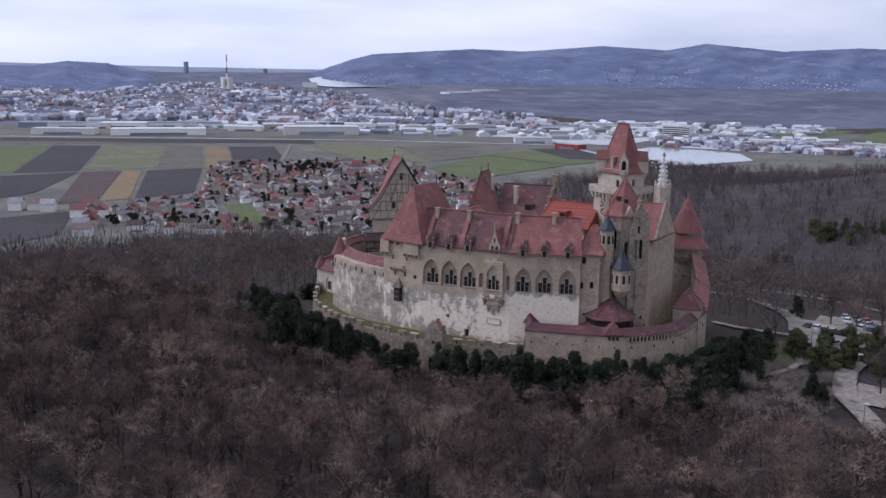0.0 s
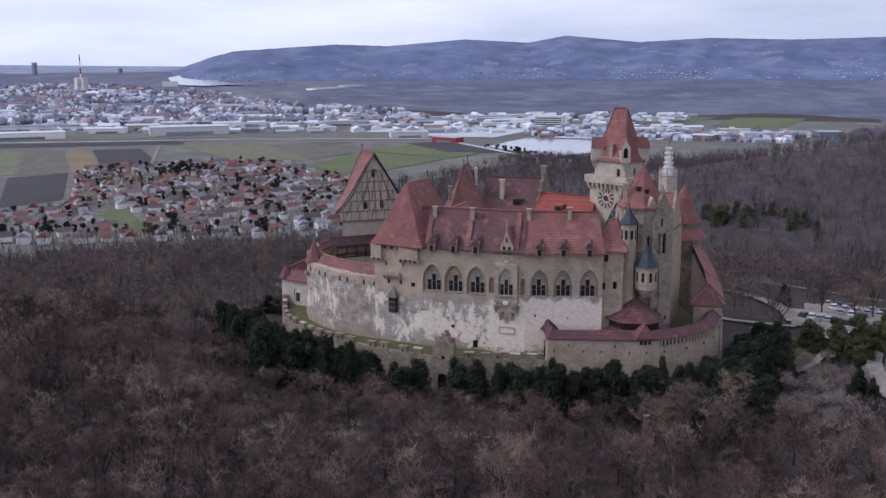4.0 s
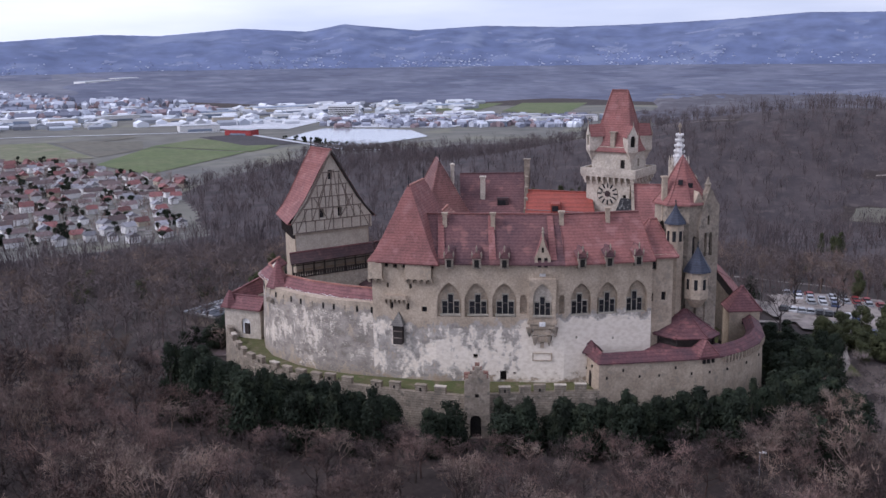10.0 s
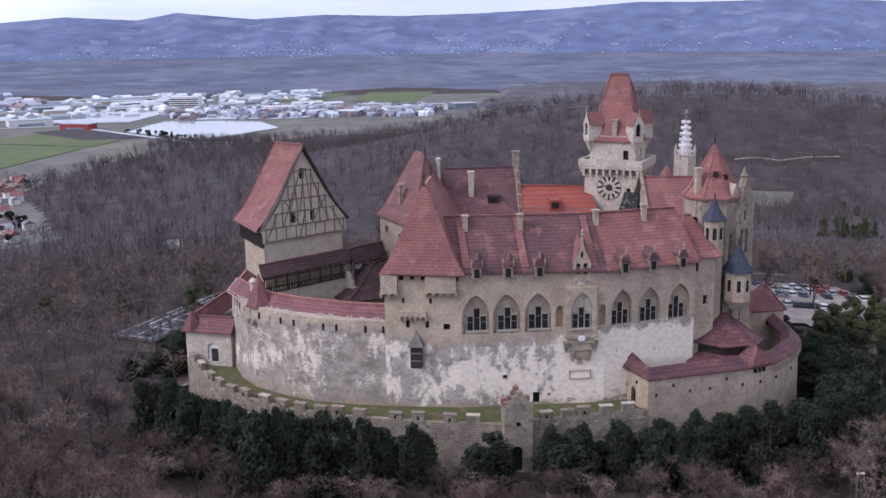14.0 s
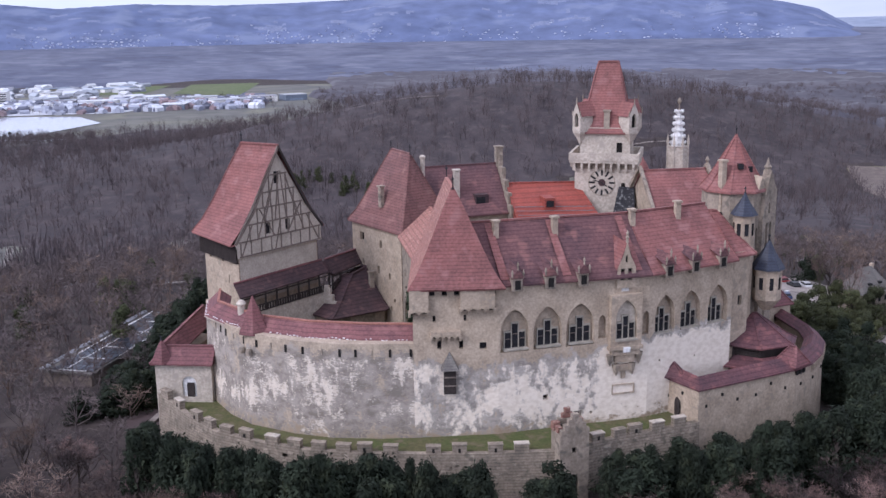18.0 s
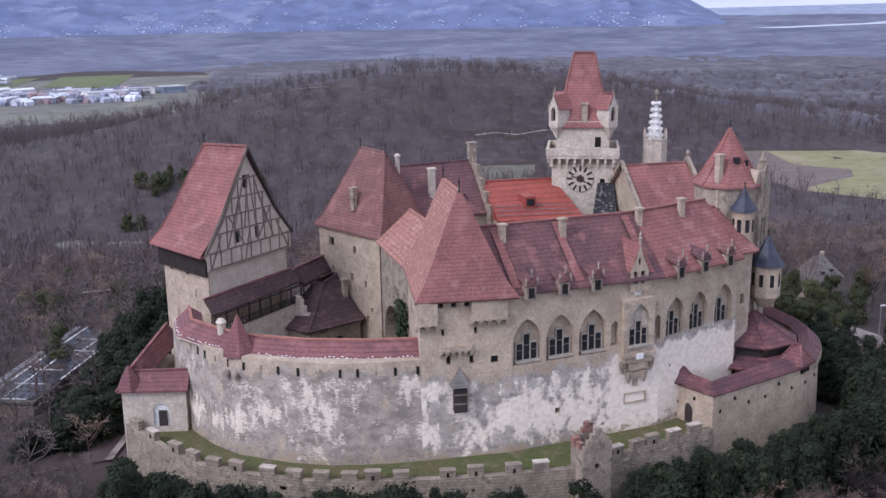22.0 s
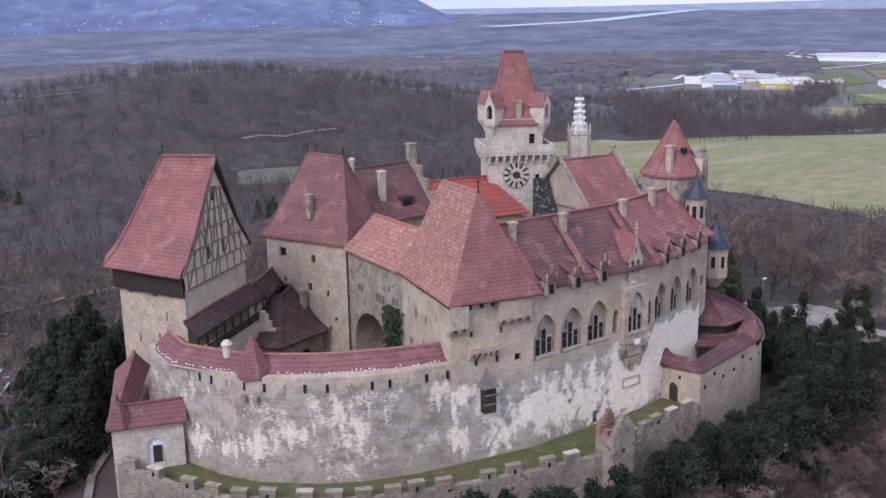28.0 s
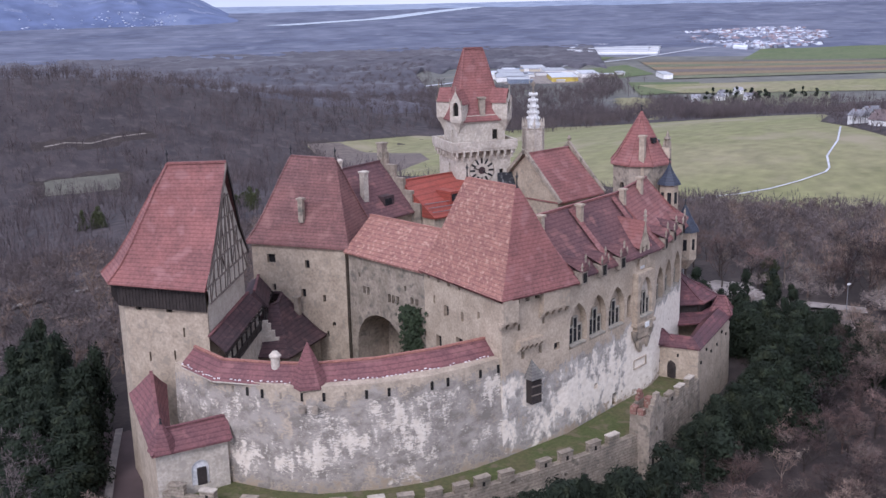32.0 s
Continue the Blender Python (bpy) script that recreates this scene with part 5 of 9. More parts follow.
s = Shell()
ring_o = [dial(2.05, 2 * math.pi * k / 24, 0.03) for k in range(24)]
s.face(ring_o)
part("dial", s, STONE_PALE, ck)
for k in range(12):
    a = 2 * math.pi * k / 12
    s = Shell()
    s.bar(dial(1.15, a, 0.06), dial(2.05, a, 0.06), 0.3, 0.06, (kf.x, kf.y, 0))
    part("numeral_bar", s, IRON, ck)
for k in range(24):
    s = Shell()
    s.bar(dial(2.12, 2 * math.pi * k / 24, 0.07), dial(2.12, 2 * math.pi * (k + 1) / 24, 0.07), 0.09, 0.06, (kf.x, kf.y, 0))
    part("dial_rim", s, STONE_GREY, ck)
for a, r, w in ((2.2, 1.0, 0.2), (5.0, 1.5, 0.14)):
    s = Shell()
    s.bar(dial(0, a, 0.12), dial(r, a, 0.12), w, 0.05, (kf.x, kf.y, 0))
    part("hand_bar", s, IRON, ck)
s = Shell()
s.face([dial(0.6, 2 * math.pi * k / 16, 0.09) for k in range(16)])
part("centre_boss", s, TILE_BROWN, ck)
# lean-to and buttress beside the clock tower
s = Shell()
p = [kp(1.6, 7.4), kp(5.4, 7.4), kp(4.9, 4.0), kp(2.4, 4.0)]
s.face(((*p[0], 16.5), (*p[1], 16.5), (*p[2], 21.8), (*p[3], 21.8)))
s.face(((*p[1], 16.5), (*p[1], 14), (*p[2], 14), (*p[2], 21.8)))
s.face(((*p[0], 14), (*p[0], 16.5), (*p[3], 21.8), (*p[3], 14)))
s.face(((*p[0], 14), (*p[1], 14), (*p[1], 16.5), (*p[0], 16.5)))
child("lean_to_roof", s, SLATE_DARK, kt, "dark slate lean-to roof")

# ---- chapel ----
cp = thing("chapel", "Gothic chapel with a steep red roof and a polygonal choir tower", "chapel")
NV = [(31.2, 32.4), (41.6, 31.6), (43.0, 45.0), (31.8, 45.6)]
body(cp, NV, -3, 18.4, STONE, {}, 0.4, top={1: [(1, 18.4), (0.5, 25.6), (0, 18.4)], 3: [(1, 18.4), (0.5, 25.6), (0, 18.4)]})
roof(cp, [(31.0, 31.8), (42.0, 31.0), (43.2, 45.6), (31.6, 46.2)], [(31.2, 38.9, 25.2), (41.9, 38.4, 25.1), (41.9, 38.4, 25.1), (31.2, 38.9, 25.2)], 18.2, TILE, 0.0, hips=(0,), skip=(1, 3))
for x, yb in ((31.0, 0.2), (42.2, -0.3)):
    s = Shell()
    for sgn in (-1, 1):
        s.bar((x, 38.7 + yb + sgn * 7.2, 18.2), (x, 38.7 + yb, 25.8), 0.5, 0.5)
    child("gable_coping", s, STONE_GREY, cp)
s = Shell()
s.turned((42.2, 38.4, 25.2), [(0.3, 0), (0.2, 1.0), (0.4, 1.2), (0.05, 1.9)], 6)
child("finial", s, STONE_GREY, cp)
APX = (37.9, 21.8)


def apse_ring(r, turn=0.2, n=8):
    return [(APX[0] + r * math.cos(turn + 2 * math.pi * k / n), APX[1] + r * math.sin(turn + 2 * math.pi * k / n)) for k in range(n)]


ap_h = {}
A8 = apse_ring(4.4)
for k in range(8):
    ap_h[k] = [arch(1.9, 19.0, 0.95, 3.2), rect(1.9, 9.0, 0.5, 1.0), rect(1.9, 3.0, 0.4, 0.8)]
ap_h[5] = [arch(1.9, 18.0, 0.95, 4.2), rect(1.9, 8.0, 0.5, 1.0)]
ap_h[6] = [arch(1.2, 14.5, 0.75, 5.2), arch(2.4, 14.5, 0.75, 5.2), rect(1.9, 3.5, 0.5, 1.0)]
body(cp, A8, -6, 25.3, STONE_GREY, ap_h, 0.5, name="choir_wall")
roof(cp, apse_ring(4.85), [(APX[0], APX[1], 32.4)] * 8, 24.9, TILE, 0.5, name="choir_roof", label="eight-sided red tile roof")
finial(cp, APX[0], APX[1], 32.1, 1.8)
for k in (6,):
    a = 0.2 + 2 * math.pi * (k + 0.5) / 8
    c = (APX[0] + 4.05 * math.cos(a), APX[1] + 4.05 * math.sin(a))
    s = Shell()
    t = a - math.pi / 2
    e = Vector((math.cos(t), math.sin(t)))
    f_ = Vector((math.cos(a), math.sin(a)))
    p0, p1 = Vector(c) - e * 1.1 + f_ * 0.25, Vector(c) + e * 1.1 + f_ * 0.25
    s.face(((p0.x, p0.y, 25.0), (p1.x, p1.y, 25.0), (c[0] + f_.x * 0.25, c[1] + f_.y * 0.25, 26.9)))
    bk_ = Vector(c) - f_ * 2.4
    s.face(((p1.x, p1.y, 25.0), (bk_.x, bk_.y, 27.2), (c[0] + f_.x * 0.25, c[1] + f_.y * 0.25, 26.9)))
    s.face(((bk_.x, bk_.y, 27.2), (p0.x, p0.y, 25.0), (c[0] + f_.x * 0.25, c[1] + f_.y * 0.25, 26.9)))
    child("choir_gable", s, STONE, cp)
for k in (5, 6, 7, 0):
    a = 0.2 + 2 * math.pi * k / 8
    c = (APX[0] + 4.7 * math.cos(a), APX[1] + 4.7 * math.sin(a))
    s = Shell()
    s.box((c[0], c[1], -6), (0.9, 0.9, 19), a)
    s.turned((c[0], c[1], 13), [(0.6, 0), (0.1, 1.6)], 4, a + math.pi / 4)
    child("buttress", s, STONE_GREY, cp)
FA, FB = (40.5, 17.9), (43.9, 20.3)
fw = math.hypot(FB[0] - FA[0], FB[1] - FA[1])
s = Shell()
bk = s.wall(FA, FB, [(0, -6), (fw, -6), (fw, 24.6), (3.4, 25.4), (2.6, 26.9), (2.0, 27.6), (1.4, 26.2), (0.6, 24.2), (0, 21.5)], [arch(1.35, 16.2, 0.7, 4.0), arch(2.5, 16.2, 0.7, 4.0), arch(1.9, 21.4, 0.5, 1.6), rect(2.0, 10.0, 0.6, 1.2), rect(1.0, 5.0, 0.5, 1.0), rect(3.2, 3.4, 0.4, 0.8)], 0.6)
s.face(((*FB, -6), (*along(FA, FB, fw, -1.5), -6), (*along(FA, FB, fw, -1.5), 24.6), (*FB, 24.6)))
s.face(((*along(FA, FB, 0, -1.2), -6), (*FA, -6), (*FA, 21.5), (*along(FA, FB, 0, -1.2), 21.5)))
ft = [(fw, 24.6), (3.4, 25.4), (2.6, 26.9), (2.0, 27.6), (1.4, 26.2), (0.6, 24.2), (0, 21.5)]
for (u0, z0), (u1, z1) in zip(ft[:-1], ft[1:]):
    s.face(((*along(FA, FB, u0), z0), (*along(FA, FB, u0, -1.2), z0), (*along(FA, FB, u1, -1.2), z1), (*along(FA, FB, u1), z1)))
s.face([(*along(FA, FB, u, -1.2), z) for u, z in [(0, -6)] + ft[::-1] + [(fw, -6)]])
child("choir_gable_wall", s, STONE_GREY, cp, "ruined gable wall with paired lancet windows")
for b in bk:
    pane(cp, b, VOID, "opening")
for u, z in ((0.6, 27.9), (2.0, 27.4)):
    a_ = 0.2 + 2 * math.pi * (5.5 + 0.55 * (u - 0.6)) / 8
    s = Shell()
    s.box((APX[0] + 2.5 * math.cos(a_), APX[1] + 2.5 * math.sin(a_), z), (0.75, 0.6, 0.8), a_ + 1.57)
    child("skylight", s, GLASS, cp)
chimney(cp, 34.9, 19.6, 22.0, 29.3, 0.8, STONE, 0.2)
s = Shell()
s.turned((*along(FA, FB, 2.0, -0.6), 26.9), [(0.5, 0), (0.42, 0.9), (0.6, 1.1), (0.3, 1.5), (0.04, 2.4)], 6)
child("pinnacle", s, STONE_GREY, cp)
# stone lantern spire
sp = thing("chapel_spire", "white openwork Gothic stone spire", "spire")
SX, SY = 39.8, 44.1
s = Shell()
s.turned((SX, SY, 0), [(1.75, 18), (1.75, 27.6), (1.9, 27.8)], 8)
child("drum", s, STONE_PALE, sp)
for k in range(8):
    a = 2 * math.pi * k / 8
    s = Shell()
    s.turned((SX + 1.75 * math.cos(a), SY + 1.75 * math.sin(a), 0), [(0.15, 22), (0.15, 28.0), (0.24, 28.2), (0.03, 29.6)], 5)
    child("pinnacle", s, STONE_PALE, sp)
s = Shell()
s.turned((SX, SY, 0), [(1.15, 27.6), (0.85, 29.5), (0.55, 31.6), (0.3, 33.4)], 8)
child("cone", s, LIME, sp)
for z, r in ((28.2, 1.35), (29.2, 1.2), (30.2, 1.05), (31.2, 0.95), (32.2, 0.82), (33.2, 0.7)):
    s = Shell()
    s.turned((SX, SY, z), [(r * 0.55, 0), (r * 0.72, 0.1), (r * 0.72, 0.22), (r * 0.5, 0.34)], 8)
    child("crocket_ring", s, LIME, sp)
    for k in range(8):
        a = 2 * math.pi * (k + 0.5) / 8
        s = Shell()
        s.turned((SX + r * 0.85 * math.cos(a), SY + r * 0.85 * math.sin(a), z), [(0.06, -0.15), (0.2, 0.1), (0.2, 0.3), (0.05, 0.5)], 5)
        child("crocket", s, LIME, sp)
s = Shell()
s.turned((SX, SY, 0), [(0.3, 33.4), (0.12, 33.9), (0.12, 34.6), (0.35, 34.8), (0.35, 35.2), (0.05, 35.6)], 6)
child("cross_flower", s, STONE_GREY, sp)

# ---- stair turrets with blue slate cones ----
for x, y, zb, ze, r, za in ((36.4, 15.8, -3, 22.6, 1.45, 25.6), (40.0, 15.0, 9.0, 15.0, 1.95, 19.0)):
    tw = thing("slate_turret", "slim stone stair turret with a blue slate cone", "turret", group="slate turrets beside the choir")
    s = Shell()
    s.turned((x, y, 0), [(r * 0.4 if zb > 0 else r, zb), (r, zb + 1.6), (r, ze)], 8, 0.2)
    child("body", s, STONE, tw)
    s = Shell()
    s.turned((x, y, 0), [(r + 0.4, ze - 0.1), (r + 0.3, ze + 0.15), (r * 0.5, ze + (za - ze) * 0.55), (0.05, za)], 8, 0.2)
    child("cone_roof", s, SLATE, tw, "blue-grey slate cone")
    finial(tw, x, y, za - 0.1, 1.0)
    for k in range(8):
        a = 0.2 + 2 * math.pi * (k + 0.5) / 8
        s = Shell()
        s.box((x + r * 0.915 * math.cos(a), y + r * 0.915 * math.sin(a), ze - 2.9), (0.1, 0.55, 1.7), a)
        child("window", s, GLASS, tw)
# link block between hall and choir
lb = thing("link_block", "narrow stone link block with a small hipped red roof", "building")
body(lb, [(31.5, 11.8), (36.0, 13.0), (36.0, 24.0), (30.0, 22.0)], -4, 18.0, STONE, {0: [rect(1.5, 15.6, 0.8, 1.4), rect(3.2, 10.5, 0.7, 1.4), rect(1.2, 10.4, 0.6, 1.3)]}, 0.4)
roof(lb, [(31.0, 11.2), (36.8, 12.6), (36.4, 24.4), (29.6, 22.4)], [(32.6, 18.2, 22.6), (33.6, 18.4, 22.6), (33.6, 19.0, 22.6), (32.6, 19.0, 22.6)], 17.6, TILE, 0.2)

# ---- bastion with the open roofed hall ----
bs = thing("bastion", "low plastered bastion wall with a red tiled wall walk", "wall")
BW = [(22.2, 9.4), (24.3, 3.2), (32.4, 5.2), (40.4, 7.2), (43.5, 8.7), (47.2, 12.1), (50.2, 16.2), (51.8, 20.6), (52.4, 28.0), (52.6, 37.0)]
sh = strip_wall(BW, 1.2, -12.0, 2.7, 0.4)
child("wall", sh, STONE, bs, "cream plastered rubble wall")
eave, ridge, inner = ribbon(BW, -0.35), ribbon(BW, 1.3), ribbon(BW, 2.6)
for i in range(len(BW) - 1):
    s = Shell()
    a, b, c, d, e, g = eave[i], eave[i + 1], ridge[i], ridge[i + 1], inner[i], inner[i + 1]
    s.face(((*a, 2.6), (*b, 2.6), (*d, 3.9), (*c, 3.9)))
    s.face(((*c, 3.9), (*d, 3.9), (*g, 2.9), (*e, 2.9)))
    s.face(((*b, 2.4), (*a, 2.4), (*e, 2.7), (*g, 2.7)))
    s.face(((*a, 2.4), (*b, 2.4), (*b, 2.6), (*a, 2.6)))
    child("roof", s, TILE_PLUM, bs)
    w = math.hypot(b[0] - a[0], b[1] - a[1])
    t = math.atan2(b[1] - a[1], b[0] - a[0])
    for k in range(int(w / 2.6)):
        q = along(BW[i], BW[i + 1], 1.2 + k * 2.6, 0.1)
        s = Shell()
        s.box((q[0], q[1], 0.0 + 1.1 * (k % 2)), (0.24, 0.24, 0.4), t)
        child("loophole", s, VOID, bs)
q = along(BW[0], BW[1], 2.9, 0.1)
s = Shell()
s.turned((q[0], q[1], -2.0), [(0.8, 0), (0.8, 1.6), (0.6, 2.2), (0.1, 2.45)], 10)
s.v = [(q[0] + (x - q[0]) * 0.25, y, z) for x, y, z in s.v]
child("door", s, DARK_WOOD, bs, "dark arched postern door")
roof(bs, [(21.2, 8.4), (23.9, 6.2), (25.0, 8.6), (22.2, 10.8)], [(23.2, 8.2, 4.7)] * 4, 2.9, TILE_PLUM, 0.0, name="corner_roof")
ph = thing("bastion_pavilion", "open timber pavilion with an eight-sided red tile roof on the bastion", "pavilion")
PV = [(33.2, 12.3), (36.4, 9.4), (41.4, 9.9), (43.4, 12.6), (42.6, 17.0), (38.0, 19.4), (34.0, 16.6)]
s = Shell()
s.prism(offset(PV, -0.6), -4, 2.6)
child("base", s, STONE, ph)
for p in offset(PV, -0.7):
    s = Shell()
    s.box((p[0], p[1], 2.6), (0.35, 0.35, 2.6))
    child("post", s, DARK_WOOD, ph)
s = Shell()
s.prism(offset(PV, -0.8), 2.6, 5.2)
child("timber_wall", s, DARK_WOOD, ph)
roof(ph, offset(PV, 0.2), [(38.0, 14.8, 8.4)] * 2 + [(38.6, 14.9, 8.4)] * 3 + [(38.0, 14.8, 8.4)] * 2, 5.1, TILE_PLUM, 0.2)
roof(ph, [(31.6, 10.6), (36.0, 7.4), (42.6, 8.4), (45.2, 12.6), (34.6, 13.6)], [(34.0, 12.2, 3.6), (36.6, 9.8, 3.6), (41.2, 10.2, 3.6), (43.2, 12.6, 3.6), (34.4, 12.8, 3.6)], 2.7, TILE_PLUM, 0.0, name="lower_roof", ridge=False)

# court floor in dark litter colour, painted-in shade of the steep walls
s = Shell()
s.prism([(30.5, 11.4), (33, 6.4), (41, 8.4), (46.2, 12.6), (50.2, 20), (50.8, 36), (44, 36), (36, 18)], -6, -3.2)
child("court_paving", s, LITTER, bs)
# peaked hood over the three lights, and the corbel arcade that follows the curve
roof(bs, [along(BW[3], BW[4], -0.9, 0.45), along(BW[3], BW[4], 2.6, 0.45), along(BW[3], BW[4], 2.6, -3.0), along(BW[3], BW[4], -0.9, -3.0)], [(*along(BW[3], BW[4], 0.9, -0.7), 5.2), (*along(BW[3], BW[4], 0.9, -0.7), 5.2), (*along(BW[3], BW[4], 0.9, -1.6), 5.2), (*along(BW[3], BW[4], 0.9, -1.6), 5.2)], 2.9, TILE_MAROON, 0.0, name="peaked_roof")
for k in range(3):
    s = Shell()
    s.box((*along(BW[3], BW[4], 0.1 + 0.8 * k, 0.1), 1.7), (0.42, 0.36, 0.62), 0.45)
    child("light_opening", s, VOID, bs)
for i in (4, 5, 6, 7):
    a, b = BW[i], BW[i + 1]
    w = math.hypot(b[0] - a[0], b[1] - a[1])
    t = math.atan2(b[1] - a[1], b[0] - a[0])
    for k in range(int(w / 0.8)):
        s = Shell()
        s.box((*along(a, b, 0.4 + 0.8 * k, 0.2), 1.5), (0.24, 0.5, 0.95), t)
        s.box((*along(a, b, 0.4 + 0.8 * k, 0.12), 1.15), (0.24, 0.3, 0.35), t)
        child("corbel", s, STONE, bs)
        # black plate put in for the shade below the arcade
        s = Shell()
        s.box((*along(a, b, 0.8 + 0.8 * k, 0.06), 1.4), (0.5, 0.16, 0.8), t)
        child("dark_gap", s, VOID, bs)
# covered stair that climbs from the wall walk to the round tower
et = thing("wall_stair_house", "stone stair house with hipped red roof on the east wall", "turret")
ETB = [(47.6, 28.4), (52.9, 29.4), (52.5, 34.2), (47.2, 33.2)]
body(et, ETB, -10, 4.3, STONE, {0: [rect(2.6, 1.6, 0.6, 1.2)], 1: [rect(2.4, 1.4, 0.6, 1.2)]}, 0.4)
roof(et, offset(ETB, 0.35), [(49.9, 31.1, 7.9), (50.2, 31.2, 7.9), (50.1, 31.6, 7.9), (49.8, 31.5, 7.9)], 4.2, TILE_MAROON, 0.1)
SG = [(51.6, 36.0), (49.6, 47.0), (45.6, 58.5)]
for (a, za), (b, zb) in zip(zip(SG[:-1], (3.0, 5.2)), zip(SG[1:], (5.2, 9.0))):
    s = Shell()
    o0, o1 = along(a, b, 0, 1.1), along(a, b, math.hypot(b[0] - a[0], b[1] - a[1]), 1.1)
    i0, i1 = along(a, b, 0, -1.5), along(a, b, math.hypot(b[0] - a[0], b[1] - a[1]), -1.5)
    for p, q, r, t in ((o0, o1, za, zb), (i1, i0, zb, za)):
        s.face(((*p, -12), (*q, -12), (*q, t), (*p, r)))
    s.face(((*i0, -12), (*o0, -12), (*o0, za), (*i0, za)))
    child("wall", s, STONE, et)
    s = Shell()
    s.face(((*i1, zb), (*i0, za), (*i0, za + 1.9), (*i1, zb + 1.9)))
    child("timber_wall", s, DARK_WOOD, et)
    s = Shell()
    e0, e1, h0, h1 = along(a, b, -0.3, 1.6), along(a, b, math.hypot(b[0] - a[0], b[1] - a[1]) + 0.3, 1.6), along(a, b, -0.3, -1.8), along(a, b, math.hypot(b[0] - a[0], b[1] - a[1]) + 0.3, -1.8)
    s.face(((*e0, za - 0.1), (*e1, zb - 0.1), (*h1, zb + 2.2), (*h0, za + 2.2)))
    s.face(((*e1, zb - 0.3), (*e0, za - 0.3), (*h0, za + 2.0), (*h1, zb + 2.0)))
    s.face(((*e0, za - 0.3), (*e0, za - 0.1), (*h0, za + 2.2), (*h0, za + 2.0)))
    s.face(((*h0, za + 2.0), (*h0, za + 2.2), (*h1, zb + 2.2), (*h1, zb + 2.0)))
    child("stair_roof", s, TILE, et)

# ---- round east tower ----
re_ = thing("round_tower", "round stone tower with a two-tiered conical red roof", "tower")
RX, RY = 41.5, 62.0
for nm, rings, m in (("body", [(3.6, -8), (3.4, 7.4), (4.2, 9.2), (4.2, 11.8)], STONE_GREY), ("lower_roof", [(5.4, 11.4), (5.3, 11.6), (3.7, 13.7), (3.3, 14.0)], TILE), ("lantern_wall", [(3.3, 13.6), (3.3, 15.4)], STONE_GREY), ("cone_roof", [(4.0, 15.0), (3.9, 15.2), (2.2, 18.8), (1.1, 21.6), (0.05, 23.4)], TILE)):
    s = Shell()
    s.turned((RX, RY, 0), rings, 20)
    child(nm, s, m, re_)

# ---- courtyard buildings ----
cg = thing("courtyard_gallery", "dark timber gallery with a sloping tiled roof inside the ring wall", "building")
a, b, c, d = (-31.6, 32.7), (-17.8, 44.0), (-18.7, 45.9), (-32.4, 34.8)
s = Shell()
s.face(((*a, 11.2), (*b, 11.4), (*c, 12.9), (*d, 12.8)))
s.face(((*a, 11.0), (*d, 12.6), (*c, 12.7), (*b, 11.2)))
s.face(((*a, 11.0), (*b, 11.2), (*b, 11.4), (*a, 11.2)))
child("roof", s, TILE_BROWN, cg)
# its second stretch, ridged, on to the residence tower
e, f = (-11.4, 53.2), (-18.2, 45.2)
s = Shell()
le, lf, he, hf = along(f, e, 10.6, 1.7), along(f, e, -0.4, 1.7), along(f, e, 10.6, -1.7), along(f, e, -0.4, -1.7)
s.face(((*lf, 11.0), (*le, 11.0), (*e, 12.8), (*f, 13.1)))
s.face(((*f, 13.1), (*e, 12.8), (*he, 11.2), (*hf, 11.2)))
s.face(((*le, 10.8), (*lf, 10.8), (*hf, 11.0), (*he, 11.0)))
s.face(((*lf, 10.8), (*le, 10.8), (*le, 11.0), (*lf, 11.0)))
s.face(((*lf, 11.0), (*f, 13.1), (*hf, 11.2)))
child("roof", s, TILE_BROWN, cg)
s = Shell()
s.bar((*d, 12.85), (*c, 12.95), 0.3, 0.2)
s.bar((*f, 13.15), (*e, 12.85), 0.35, 0.2)
child("ridge_tiles", s, TILE_MAROON, cg)
s = Shell()
s.prism([(-31.0, 33.3), (-17.5, 44.4), (-11.0, 51.6), (-12.6, 53.0), (-18.8, 45.8), (-31.8, 34.8)], -3, 8.6)
child("wall", s, STONE_PALE, cg)
for p0, p1, n, z in (((-31.3, 32.9), (-17.7, 44.0), 8, 11.1), ((-17.2, 44.2), (-10.4, 51.2), 5, 10.8)):
    w = math.hypot(p1[0] - p0[0], p1[1] - p0[1])
    t = math.atan2(p1[1] - p0[1], p1[0] - p0[0])
    for k in range(n + 1):
        s = Shell()
        s.box((*along(p0, p1, w * k / n, -0.1), 8.4), (0.2, 0.2, z - 8.4), t)
        child("post", s, DARK_WOOD, cg)
    for zz, h in ((8.5, 0.16), (9.4, 0.12), (z - 0.3, 0.2)):
        s = Shell()
        s.bar((*along(p0, p1, 0, -0.1), zz), (*along(p0, p1, w, -0.1), zz), 0.14, h)
        child("rail", s, DARK_WOOD, cg)
    for k in range(int(w / 0.5)):
        s = Shell()
        s.box((*along(p0, p1, 0.25 + 0.5 * k, -0.1), 8.5), (0.34, 0.06, 0.85), t)
        child("rail_board", s, DARK_WOOD, cg)
co = thing("courtyard_house", "low courtyard house with a dark maroon hipped roof", "building")
COB = [(-21.6, 43.2), (-17.8, 39.2), (-9.6, 42.5), (-7.9, 46.2), (-11.6, 49.6)]
body(co, COB, -3, 5.2, STONE_GREY, {1: [arch(5.0, -1.0, 2.6, 4.4, 7, False), rect(2.0, 1.4, 0.8, 1.3)]}, 0.6, glass=VOID)
